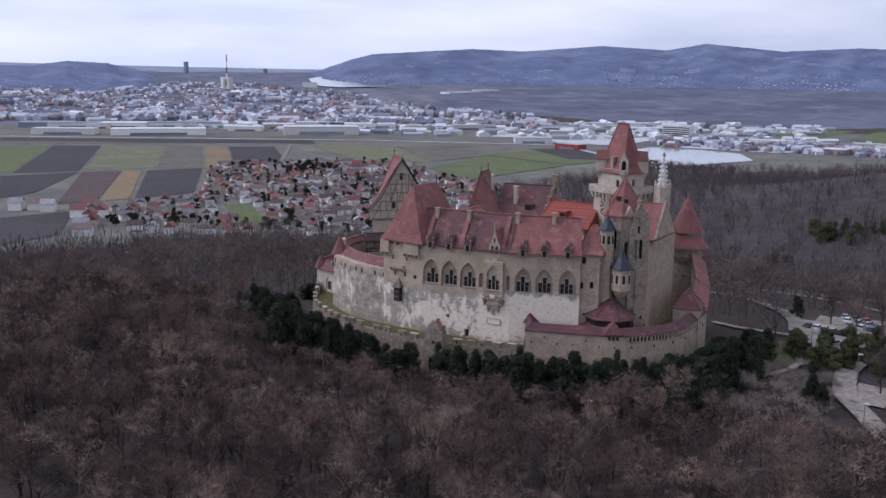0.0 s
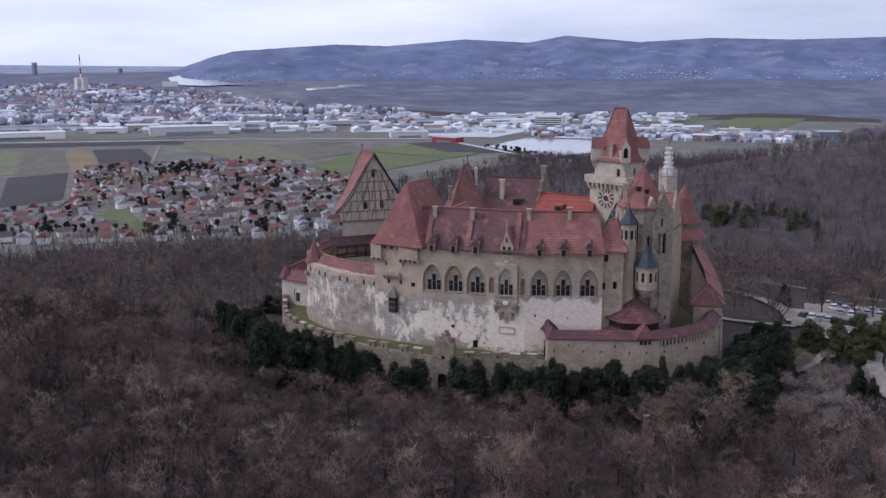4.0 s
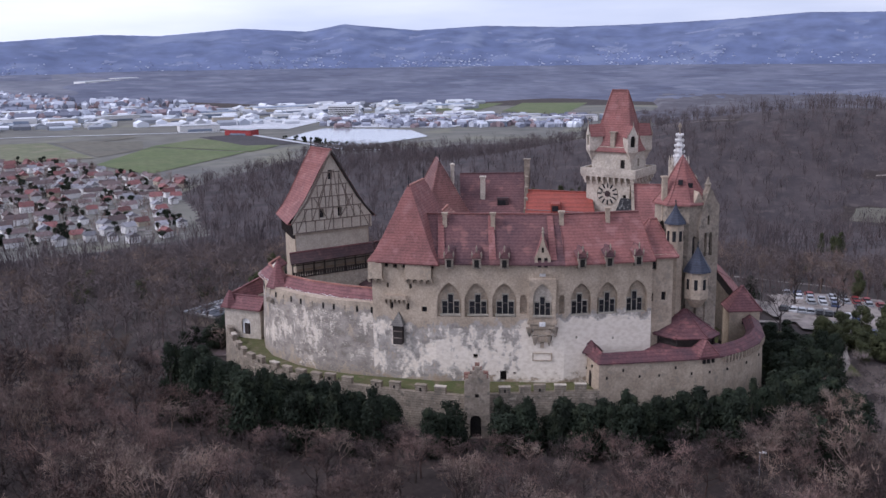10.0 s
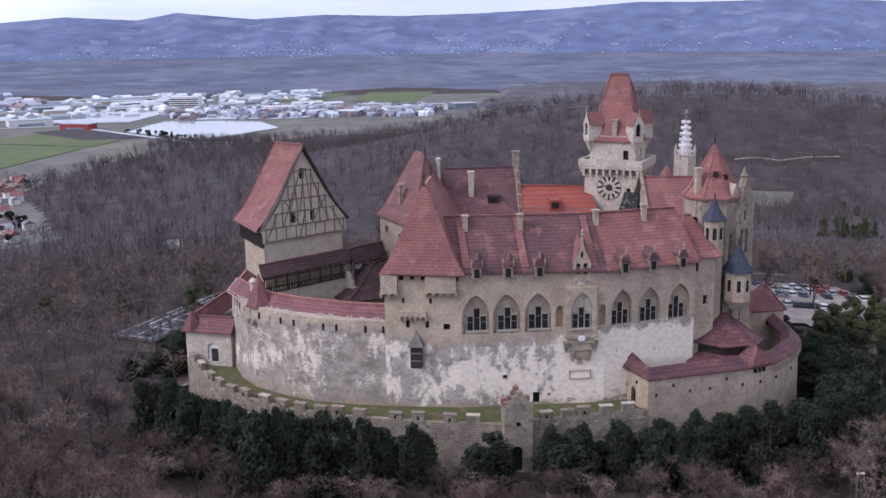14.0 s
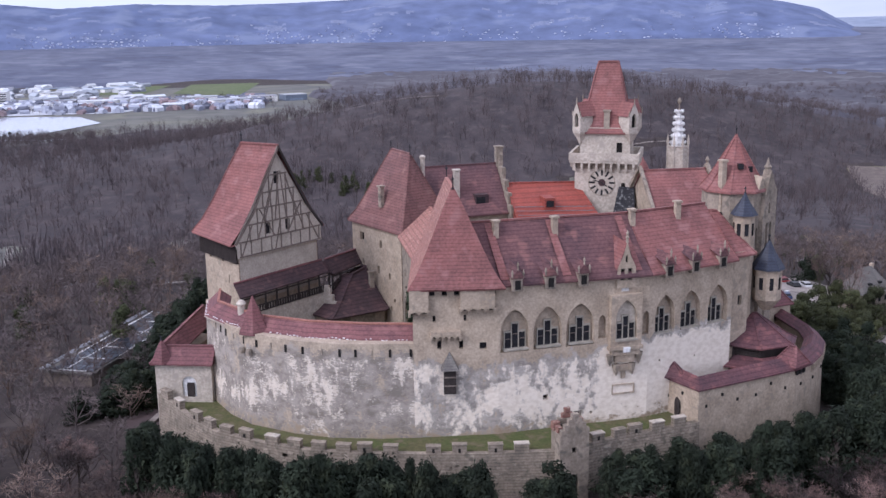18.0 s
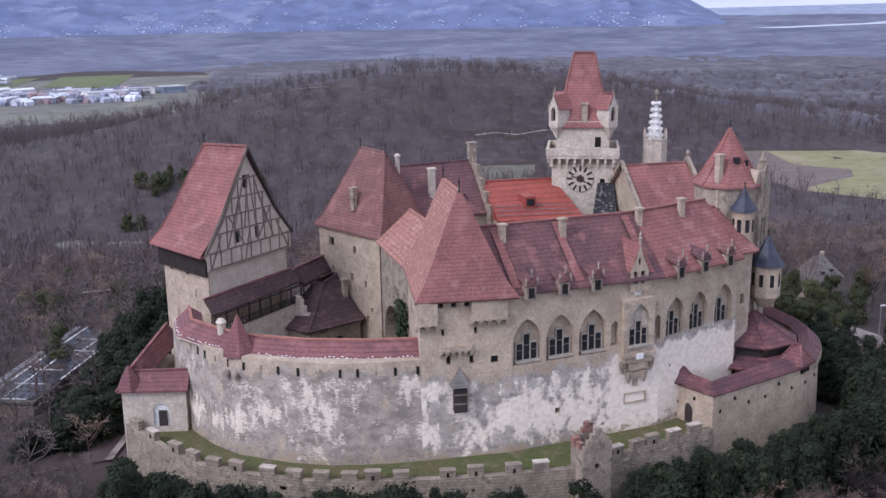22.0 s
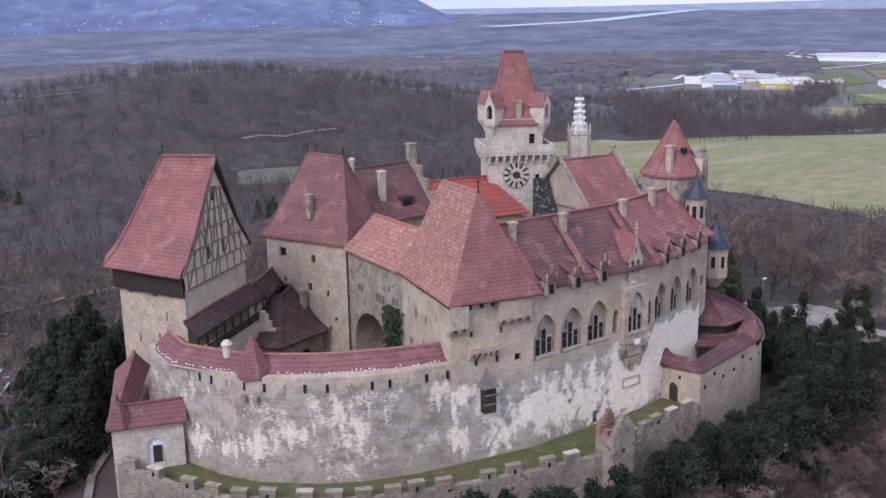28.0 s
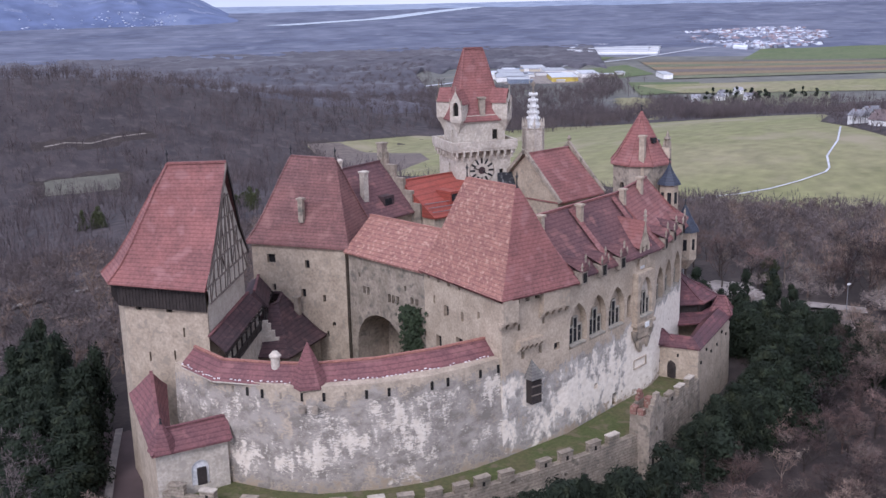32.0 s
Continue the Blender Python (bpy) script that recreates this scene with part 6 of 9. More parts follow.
roof(co, [(-22.4, 43.9, 5.4), (-18.2, 38.4, 5.3), (-9.0, 41.9, 5.2), (-7.4, 46.4, 5.4), (-12.0, 50.4, 9.6)], [(-15.6, 46.6, 9.9), (-13.9, 46.0, 10.2), (-11.6, 48.0, 10.6), (-11.4, 48.6, 10.6), (-12.0, 49.4, 10.6)], 5.3, TILE_BROWN, 0.5, name="roof", hips=(1, 2))
for k, (w, z) in enumerate(((3.4, 4.6), (2.4, 7.0), (1.4, 8.0), (0.7, 8.8))):
    s = Shell()
    s.box((-18.3, 43.1, z), (w, 0.5, 2.4 if k == 0 else 1.0 if k < 3 else 0.6), -0.75)
    child("gable_step", s, STONE_PALE, co)
chimney(co, -11.0, 45.4, 7.2, 10.6, 0.7, STONE_GREY, 0.3)
iv = thing("ivy", "dark green ivy climbing the courtyard wall", "climbing plant")
ri = random.Random(8)
s = Shell()
for _ in range(1700):
    y = ri.gauss(25.6, 0.85)
    z = 1 + 11.6 * ri.random() ** 1.1
    x = -8.25 - ri.uniform(0, 0.5)
    r = ri.uniform(0.14, 0.36)
    n = Vector((-1, ri.uniform(-0.8, 0.8), ri.uniform(-0.3, 0.9))).normalized()
    u = n.cross(Vector((0, 0, 1))).normalized() * r
    v = n.cross(u)
    p = Vector((x, y, z))
    s.face([tuple(q) for q in (p - u, p - v, p + u, p + v)])
child("leaves", s, IVY, iv)


# ---- trees ----
BARK = shade("grey_brown_bark", (0.06, 0.047, 0.041), (0.043, 0.035, 0.031), 0.3, 0.95, None, 3.0, 0.3, per_object=0.25)
TWIG = shade("winter_twigs", (0.17, 0.111, 0.096), (0.046, 0.035, 0.035), 0.13, 0.95, (0.178, 0.136, 0.114), 0.35, 0.0, lo=0.42, hi=0.60, per_object=0.4)
TWIG_PALE = shade("pale_winter_twigs", (0.36, 0.30, 0.272), (0.24, 0.195, 0.178), 0.05, 0.95, None, 0.6, 0.0, per_object=0.25)
TWIG_OCHRE = shade("ochre_winter_twigs", (0.192, 0.138, 0.11), (0.08, 0.058, 0.052), 0.13, 0.95, (0.20, 0.158, 0.128), 0.35, 0.0, lo=0.42, hi=0.60, per_object=0.4)
NEEDLE = shade("dark_evergreen", (0.023, 0.031, 0.018), (0.014, 0.02, 0.012), 0.25, 0.95, (0.034, 0.04, 0.021), 1.5, 0.2, per_object=0.3)
NEEDLE_LIGHT = shade("olive_evergreen", (0.065, 0.07, 0.03), (0.045, 0.052, 0.024), 0.25, 0.9, None, 1.5, 0.2, per_object=0.25)


FAR_TWIG = shade("far_winter_twigs", (0.118, 0.094, 0.093), (0.066, 0.054, 0.058), 0.045, 0.95, (0.134, 0.109, 0.105), 0.5, 0.0, lo=0.38, hi=0.62)
HILL_TWIG = shade("grey_winter_twigs", (0.142, 0.113, 0.108), (0.076, 0.061, 0.061), 0.1, 0.95, (0.165, 0.134, 0.124), 0.5, 0.0, lo=0.40, hi=0.60)
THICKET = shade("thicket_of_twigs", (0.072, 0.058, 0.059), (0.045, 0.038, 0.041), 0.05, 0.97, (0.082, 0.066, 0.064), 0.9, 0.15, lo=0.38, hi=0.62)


def stick(v, f, p, q, r0, r1, n=3):
    p, q = Vector(p), Vector(q)
    t = (q - p).normalized()
    s = t.cross(Vector((0.31, 0.95, 0.1))).normalized()
    u = s.cross(t)
    i = len(v)
    for c, r in ((p, r0), (q, r1)):
        for k in range(n):
            a = 2 * math.pi * k / n
            w = c + s * (r * math.cos(a)) + u * (r * math.sin(a))
            v.append(tuple(w))
    for k in range(n):
        j = (k + 1) % n
        f.append((i + k, i + j, i + n + j))
        f.append((i + k, i + n + j, i + n + k))


def sliver(v, f, p, d, w, rnd):
    d = Vector(d)
    s = d.cross(Vector((rnd.uniform(-1, 1), rnd.uniform(-1, 1), rnd.uniform(-1, 1))))
    s = s.normalized() * w / 2 if s.length > 1e-5 else Vector((w / 2, 0, 0))
    p = Vector(p)
    i = len(v)
    v += [tuple(p - s), tuple(p + s), tuple(p + d)]
    f.append((i, i + 1, i + 2))


def bare_tree(seed, height, spread, limbs, subs, twigs, twig_len, twig_w):
    """Trunk and crown of a leafless tree as two lists of vertices and triangles."""
    rnd = random.Random(seed)
    tv, tf, cv, cf = [], [], [], []
    p = Vector((0, 0, -0.6))
    trunk_top = height * rnd.uniform(0.5, 0.62)
    pts = [p]
    for k in range(1, 5):
        pts.append(Vector((rnd.uniform(-0.25, 0.25) * k * 0.5, rnd.uniform(-0.25, 0.25) * k * 0.5, trunk_top * k / 4)))
    rad = height * 0.017
    for k in range(4):
        stick(tv, tf, pts[k], pts[k + 1], rad * (1 - 0.17 * k), rad * (1 - 0.17 * (k + 1)), 5)
    ends = []
    for k in range(limbs):
        w = rnd.uniform(0.4, 1.0)
        base = pts[0].lerp(pts[4], w)
        a = k * 2.4 + rnd.uniform(-0.4, 0.4)
        out = spread * rnd.uniform(0.45, 1.0) * (1.15 - 0.55 * w)
        tip = base + Vector((math.cos(a) * out, math.sin(a) * out, (height - base.z) * rnd.uniform(0.5, 0.85) * (1.1 - 0.55 * (out / spread) ** 2)))
        mid = base.lerp(tip, 0.5) + Vector((math.cos(a), math.sin(a), -0.4)) * out * 0.13
        stick(tv, tf, base, mid, rad * 0.45, rad * 0.28, 3)
        stick(tv, tf, mid, tip, rad * 0.28, rad * 0.1, 3)
        for _ in range(subs):
            b = mid.lerp(tip, rnd.uniform(0.0, 0.95))
            d = Vector((rnd.uniform(-1, 1), rnd.uniform(-1, 1), rnd.uniform(0.1, 1.1))) * spread * 0.33
            sliver(cv, cf, b, d, rad * 0.3, rnd)
            ends.append((b, b + d))
    tufts = [(b.lerp(e, rnd.uniform(0.5, 1.0)), rnd.uniform(0.75, 1.25)) for b, e in ends]
    mid_ = Vector((0, 0, height * 0.5))
    for _ in range(twigs):
        c, k = rnd.choice(tufts)
        o = Vector((rnd.gauss(0, 1), rnd.gauss(0, 1), rnd.gauss(0.25, 0.8))).normalized()
        o = (o + (c - mid_).normalized() * 0.55).normalized()
        q = c + o * spread * 0.2 * k * rnd.uniform(0.0, 0.8)
        d = (o + Vector((rnd.gauss(0, 0.35), rnd.gauss(0, 0.35), rnd.gauss(0.15, 0.35)))).normalized() * twig_len * rnd.uniform(0.4, 1.0)
        sliver(cv, cf, q, d, twig_w * rnd.uniform(0.6, 1.3), rnd)
    return tv, tf, cv, cf


def evergreen(seed, height, radius, leaves, size, lobes=7, cone=False):
    rnd = random.Random(seed)
    tv, tf, cv, cf = [], [], [], []
    stick(tv, tf, (0, 0, -0.6), (0, 0, height * 0.8), height * 0.022, height * 0.006, 6)
    cs = []
    for k in range(lobes):
        a, h = rnd.uniform(0, 6.28), rnd.uniform(0.15, 0.95)
        rr = radius * ((1.05 - h) if cone else rnd.uniform(0.25, 0.75) * (1.1 - 0.5 * h))
        c = Vector((math.cos(a) * rr * 0.75, math.sin(a) * rr * 0.75, height * h * 0.92))
        cs.append((c, radius * rnd.uniform(0.32, 0.55) * (1.15 - 0.6 * h)))
        stick(tv, tf, (0, 0, c.z * 0.7), c, height * 0.008, height * 0.003, 3)
    for _ in range(leaves):
        c, r = rnd.choice(cs)
        d = Vector((rnd.gauss(0, 1), rnd.gauss(0, 1), rnd.gauss(0, 0.9))).normalized()
        q = c + d * r * rnd.uniform(0.55, 1.12)
        if q.z < 0.1:
            q.z = rnd.uniform(0.1, 0.8)
        n = (d + Vector((rnd.uniform(-0.7, 0.7), rnd.uniform(-0.7, 0.7), rnd.uniform(-0.2, 0.9)))).normalized()
        s = n.cross(Vector((rnd.uniform(-1, 1), rnd.uniform(-1, 1), 0.3))).normalized() * size * rnd.uniform(0.5, 1.2)
        u = n.cross(s).normalized() * size * rnd.uniform(0.25, 0.6)
        i = len(cv)
        cv += [tuple(q - s * 0.5 - u * 0.5), tuple(q - s * 0.5 + u * 0.6), tuple(q + s * 0.9)]
        cf.append((i, i + 1, i + 2))
    return tv, tf, cv, cf


def tree_meshes(name, made, bark, leaf):
    out = []
    for nm, v, f, m in (("trunk", made[0], made[1], bark), ("crown", made[2], made[3], leaf)):
        me = bpy.data.meshes.new(name + "_" + nm)
        me.from_pydata(v, [], f)
        me.materials.append(m)
        out.append(me)
    return out


def plant(name, meshes, label, category, x, y, z, turn, scale, group=""):
    ob = thing(name, label, category, (x, y, z), group)
    ob.rotation_euler = (0, 0, turn)
    ob.scale = (scale[0], scale[0], scale[1])
    for nm, me in zip(("trunk", "crown"), meshes):
        p = new(nm, me)
        p.parent = ob
    return ob


def in_poly(x, y, poly):
    c = False
    j = len(poly) - 1
    for i in range(len(poly)):
        (xi, yi), (xj, yj) = poly[i], poly[j]
        if (yi > y) != (yj > y) and x < (xj - xi) * (y - yi) / (yj - yi) + xi:
            c = not c
        j = i
    return c


OPEN = [GLADE, SHRUB_GROUND, EAST_CLEARING, CASTLE_GROUND, CAR_PARK, FIELD_EAST, LAWN_EAST]


def near_line(x, y, pts, d):
    for (ax, ay), (bx, by) in zip(pts[:-1], pts[1:]):
        t = max(0, min(1, ((x - ax) * (bx - ax) + (y - ay) * (by - ay)) / max(1e-6, (bx - ax) ** 2 + (by - ay) ** 2)))
        if math.hypot(x - ax - t * (bx - ax), y - ay - t * (by - ay)) < d:
            return True
    return False


def wooded(x, y):
    if any(in_poly(x, y, p) for p in OPEN):
        return False
    for pts, w in ROADS:
        if near_line(x, y, pts, w * 0.5 + (1.5 if y < 110 else 7.0 if y > 450 and x > 0 else 5.0)):
            return False
    return ground_z(x, y) > PLAIN + 3.5 or in_poly(x, y, LOW_WOODS)


def mass(name, templates, places, material, label):
    """Many trees in one mesh: places of (x, y, z, turn, width, height)."""
    vs, fs, base = [], [], 0
    arr = [(np.array(v, float), np.array(f, int)) for v, f in templates]
    rng = np.random.default_rng(4)
    for x, y, z, t, w, h in places:
        v, f = arr[rng.integers(len(arr))]
        c, s = math.cos(t), math.sin(t)
        q = np.empty_like(v)
        q[:, 0] = (v[:, 0] * c - v[:, 1] * s) * w + x
        q[:, 1] = (v[:, 0] * s + v[:, 1] * c) * w + y
        q[:, 2] = v[:, 2] * h + z
        vs.append(q)
        fs.append(f + base)
        base += len(v)
    V, F = np.concatenate(vs), np.concatenate(fs)
    me = bpy.data.meshes.new(name)
    me.vertices.add(len(V))
    me.vertices.foreach_set("co", V.ravel())
    me.loops.add(F.size)
    me.loops.foreach_set("vertex_index", F.ravel())
    me.polygons.add(len(F))
    me.polygons.foreach_set("loop_start", np.arange(0, F.size, 3))
    me.update(calc_edges=True)
    me.materials.append(material)
    return tagged(new(name, me), label, "woodland", kind="stuff")


rt = random.Random(11)
NEAR = [bare_tree(s, 12 + (s % 3) * 1.5, 4.6 + 0.5 * (s % 2), 13, 5, 1350, 1.15, 0.062) for s in range(5)]
NEAR_ME = [tree_meshes("bare_tree", t, BARK, TWIG_OCHRE if i == 2 else TWIG) for i, t in enumerate(NEAR)]
MID = [bare_tree(40 + s, 12.5, 4.6, 8, 4, 380, 1.2, 0.13) for s in range(5)]


MID2 = [bare_tree(70 + s, 12.0 + s % 3, 4.8, 9, 4, 600, 1.25, 0.105) for s in range(5)]


def far_tree(seed):
    """A small-count leafless tree for the distance: a stem and a cloud of twigs."""
    rnd = random.Random(seed)
    tv, tf, cv, cf = [], [], [], []
    stick(tv, tf, (0, 0, -0.6), (0.2, 0.1, 11.0), 0.3, 0.08, 3)
    for _ in range(4):
        a = rnd.uniform(0, 6.28)
        sliver(cv, cf, (0, 0, rnd.uniform(3.0, 6.0)), (2.2 * math.cos(a), 2.2 * math.sin(a), rnd.uniform(4.5, 7.5)), 0.34, rnd)
    for _ in range(40):
        a, w = rnd.uniform(0, 6.28), rnd.random()
        r = 3.9 * math.sqrt(rnd.random()) * (1 - 0.55 * abs(w - 0.45))
        p = Vector((r * math.cos(a), r * math.sin(a), 4.2 + 8.0 * w))
        d = Vector((math.cos(a) * 0.3, math.sin(a) * 0.3, rnd.uniform(0.7, 1.6))).normalized() * rnd.uniform(1.8, 3.6)
        sliver(cv, cf, p, d, rnd.uniform(0.16, 0.34), rnd)
    return tv, tf, cv, cf


FARM = [far_tree(60 + s) for s in range(6)]

def stature(x, y):
    """Trees stand lower close under the walls."""
    r = math.hypot((x - 5) / 1.25, y - 22)
    return 0.5 + 0.5 * smooth01(34, 66, r)


singles, front, crowd = [], [], []
for cell, y0, y1, x0, x1 in ((5.0, -112, 18, -118, 138), (6.6, 18, 215, -230, 240)):
    for iy in range(int((y1 - y0) / cell)):
        for ix in range(int((x1 - x0) / cell)):
            x, y = x0 + (ix + rt.uniform(0, 1)) * cell, y0 + (iy + rt.uniform(0, 1)) * cell
            if math.hypot((x - 5) / 1.25, y - 22) > 185 or not wooded(x, y):
                continue
            (crowd if y > 18 else singles if -75 < x < 85 and -75 < y and rt.random() < 0.4 else front).append((x, y))
rt.shuffle(singles)
front += singles[290:]
for x, y in singles[:290]:
    plant("bare_tree", NEAR_ME[rt.randrange(5)], "leafless grey-brown deciduous tree on the wooded slope", "tree", x, y, ground_z(x, y) - 0.2, rt.uniform(0, 6.3), (rt.uniform(0.75, 1.15) * (0.4 + 0.6 * stature(x, y)), rt.uniform(0.7, 1.05) * stature(x, y)), "bare trees below the castle")


for x, y in ((88, 64), (93, 79), (85, 96), (99, 92), (99, 58), (92, 44), (97, 47), (104, 35), (106, 50), (89, 34), (95, 29), (110, 62), (101, 41), (73, 92), (80, 82)):
    plant("bare_tree", NEAR_ME[rt.randrange(5)], "single leafless tree beside the car park", "tree", x, y, ground_z(x, y) - 0.2, rt.uniform(0, 6.3), (rt.uniform(0.8, 1.1), rt.uniform(0.7, 0.95)), "single trees round the car park")


def rooted(points):
    return [(x, y, ground_z(x, y) - 0.2, rt.uniform(0, 6.3), rt.uniform(0.75, 1.2) * (0.4 + 0.6 * stature(x, y)), rt.uniform(0.65, 1.05) * stature(x, y)) for x, y in points]


MID2_ALL = [(a + c, list(b) + [tuple(k + len(a) for k in t) for t in d]) for a, b, c, d in MID2]
near_ = rooted(front)
mass("bare_woods", MID2_ALL, near_[::4] + near_[1::4] + near_[2::4], TWIG, "dense leafless brown woodland below the castle")
mass("bare_woods", MID2_ALL, near_[3::4], TWIG_OCHRE, "ochre-brown leafless trees scattered through the slope woodland")
MID_ALL = [(a + c, list(b) + [tuple(k + len(a) for k in t) for t in d]) for a, b, c, d in MID]
spread_ = rooted(crowd)
mass("bare_woods", MID_ALL, spread_[::4] + spread_[1::4] + spread_[2::4], HILL_TWIG, "dense leafless brown woodland on the castle hill")
mass("bare_woods", MID_ALL, spread_[3::4], TWIG_OCHRE, "pale ochre leafless trees scattered through the woodland")
south = []
for _ in range(1500):
    x, y = rt.uniform(-200, 220), rt.uniform(-235, -112)
    if wooded(x, y):
        south.append((x, y, ground_z(x, y) - 0.3, rt.uniform(0, 6.3), rt.uniform(0.9, 1.4), rt.uniform(0.7, 1.0)))
far = []
for _ in range(36000):
    a, r = rt.uniform(0, 2 * math.pi), math.sqrt(rt.uniform(175 ** 2, 1350 ** 2))
    if 3.6 < a < 5.6 and r > 330:
        continue
    x, y = 5 + r * math.cos(a), 22 + r * math.sin(a)
    if wooded(x, y) and len(far) < 15500:
        low = 0.68 if x > 110 and y < 430 else 1.0
        far.append((x, y, ground_z(x, y) - 0.3, rt.uniform(0, 6.3), rt.uniform(0.9, 1.5), low * rt.uniform(0.75, 1.45)))
mass("far_woods", [(a + c, list(b) + [tuple(k + len(a) for k in t) for t in d]) for a, b, c, d in FARM], far + south, FAR_TWIG, "leafless grey-brown woods covering the ridge behind the castle")

GREEN = [evergreen(90, 8.0, 3.3, 1900, 0.5, 18), evergreen(91, 8.4, 2.9, 1900, 0.5, 20), evergreen(92, 9.2, 3.1, 1900, 0.48, 30, True), evergreen(93, 9.6, 2.7, 1900, 0.48, 34, True)]
GREEN_ME = [tree_meshes("evergreen_tree", g, BARK, NEEDLE) for g in GREEN]
PINE_ME = [tree_meshes("pine_tree", evergreen(97 + s, 11.0, 4.2, 2600, 0.7, 14), BARK, NEEDLE_LIGHT) for s in range(2)]
FIR_ME = [tree_meshes("fir_tree", evergreen(101 + s, 11.0, 3.0, 2000, 0.65, 16, True), BARK, NEEDLE) for s in range(2)]
mass("evergreen_thicket", [(g[0] + g[2], list(g[1]) + [tuple(k + len(g[0]) for k in t) for t in g[3]]) for g in GREEN], [(x, y, ground_z(x, y) - 0.2, rt.uniform(0, 6.3), w, h) for x, y, w, h, kinds in EVERGREENS[280:]], NEEDLE, "dark green evergreen thicket beside the castle")
for x, y, w, h, kinds in EVERGREENS[:280]:
    plant("evergreen_tree", GREEN_ME[rt.choice(kinds)], "dark green bushy evergreen tree below the castle wall", "tree", x, y, ground_z(x, y) - 0.2, rt.uniform(0, 6.3), (w, h), "evergreens at the castle's foot")
for x, y, w, h in PINES:
    plant("pine_tree", PINE_ME[rt.randrange(2)], "olive-green pine tree on the castle hill", "tree", x, y, ground_z(x, y) - 0.2, rt.uniform(0, 6.3), (w, h), "pines on the hill")
for x, y, w, h in FIRS:
    plant("fir_tree", FIR_ME[rt.randrange(2)], "dark green conical fir tree", "tree", x, y, ground_z(x, y) - 0.2, rt.uniform(0, 6.3), (w, h), "firs on the hill")
SHRUB_ME = [tree_meshes("shrub", bare_tree(150 + s, 5.0, 3.2, 12, 5, 520, 1.0, 0.07), BARK, TWIG_PALE) for s in range(3)]
for x, y, k in SHRUBS:
    plant("bleached_shrub", SHRUB_ME[rt.randrange(3)], "pale bleached leafless shrub beside the path", "shrub", x, y, ground_z(x, y) - 0.8, rt.uniform(0, 6.3), (k, k), "bleached shrubs below the bastion")


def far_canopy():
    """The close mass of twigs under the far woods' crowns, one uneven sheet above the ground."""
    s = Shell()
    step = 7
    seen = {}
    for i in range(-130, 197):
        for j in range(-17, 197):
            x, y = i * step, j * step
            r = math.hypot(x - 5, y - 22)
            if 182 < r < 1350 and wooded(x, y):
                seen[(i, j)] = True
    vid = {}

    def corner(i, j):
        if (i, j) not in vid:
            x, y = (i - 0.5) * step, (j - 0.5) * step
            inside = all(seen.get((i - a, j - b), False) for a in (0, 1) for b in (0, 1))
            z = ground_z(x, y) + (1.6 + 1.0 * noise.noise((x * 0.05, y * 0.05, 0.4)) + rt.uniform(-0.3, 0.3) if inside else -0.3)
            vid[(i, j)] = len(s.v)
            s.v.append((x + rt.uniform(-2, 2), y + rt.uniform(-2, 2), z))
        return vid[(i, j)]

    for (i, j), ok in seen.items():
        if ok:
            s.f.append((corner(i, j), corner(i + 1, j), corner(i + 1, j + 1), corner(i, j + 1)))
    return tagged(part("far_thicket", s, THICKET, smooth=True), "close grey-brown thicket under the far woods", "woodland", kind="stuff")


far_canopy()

far_green = []
for cx, cy, n, reach in ((32, 716, 12, 9), (70, 690, 7, 7), (240, 420, 10, 9), (180, 470, 6, 7), (330, 600, 6, 6)):
    for _ in range(n):
        x, y = cx + rt.gauss(0, reach), cy + rt.gauss(0, reach)
        far_green.append((x, y, ground_z(x, y) - 0.3, rt.uniform(0, 6.3), rt.uniform(1.0, 1.6), rt.uniform(1.0, 1.6)))
mass("far_evergreens", [(g[0] + g[2], list(g[1]) + [tuple(k + len(g[0]) for k in t) for t in g[3]]) for g in GREEN], far_green, NEEDLE_LIGHT, "dark evergreen groups in the leafless woods")


# ---- valley ----
def lay(x, y, lift=0.0):
    """A place in the valley; what lies beyond the plain's near part is drawn together, as the land rises with distance."""
    dx, dy = x - 20, y + 100
    d = math.hypot(dx, dy)
    if d > 2800:
        r = (-PLAIN + 52 + 0.038 * 2800) / ((-PLAIN + 52) / d + 0.038)
        k = r / d
        return (20 + dx * k, -100 + dy * k, PLAIN + 0.038 * (r - 2800) + lift), k
    return (x, y, max(PLAIN, ground_z(x, y)) + lift), 1.0


def plot(name, pts, material, label, category="field", lift=0.5, kind="structure"):
    """A flat plot of land, fanned from its middle and cut fine enough to follow the land."""
    s = Shell()
    n = len(pts)
    cx, cy = sum(p[0] for p in pts) / n, sum(p[1] for p in pts) / n
    for i in range(n):
        a, b = pts[i], pts[(i + 1) % n]
        m = max(1, int(math.hypot(a[0] - b[0], a[1] - b[1]) / 150))
        for j in range(m):
            p = (a[0] + (b[0] - a[0]) * j / m, a[1] + (b[1] - a[1]) * j / m)
            q = (a[0] + (b[0] - a[0]) * (j + 1) / m, a[1] + (b[1] - a[1]) * (j + 1) / m)
            k = 6
            for w in range(k):
                r0, r1 = w / k, (w + 1) / k
                f = lambda c, r: lay(cx + (c[0] - cx) * r, cy + (c[1] - cy) * r, lift)[0]
                if w == 0:
                    s.face((f(p, 0), f(p, r1), f(q, r1)))
                else:
                    s.face((f(p, r0), f(p, r1), f(q, r1), f(q, r0)))
    return tagged(part(name, s, material), label, category, kind=kind)


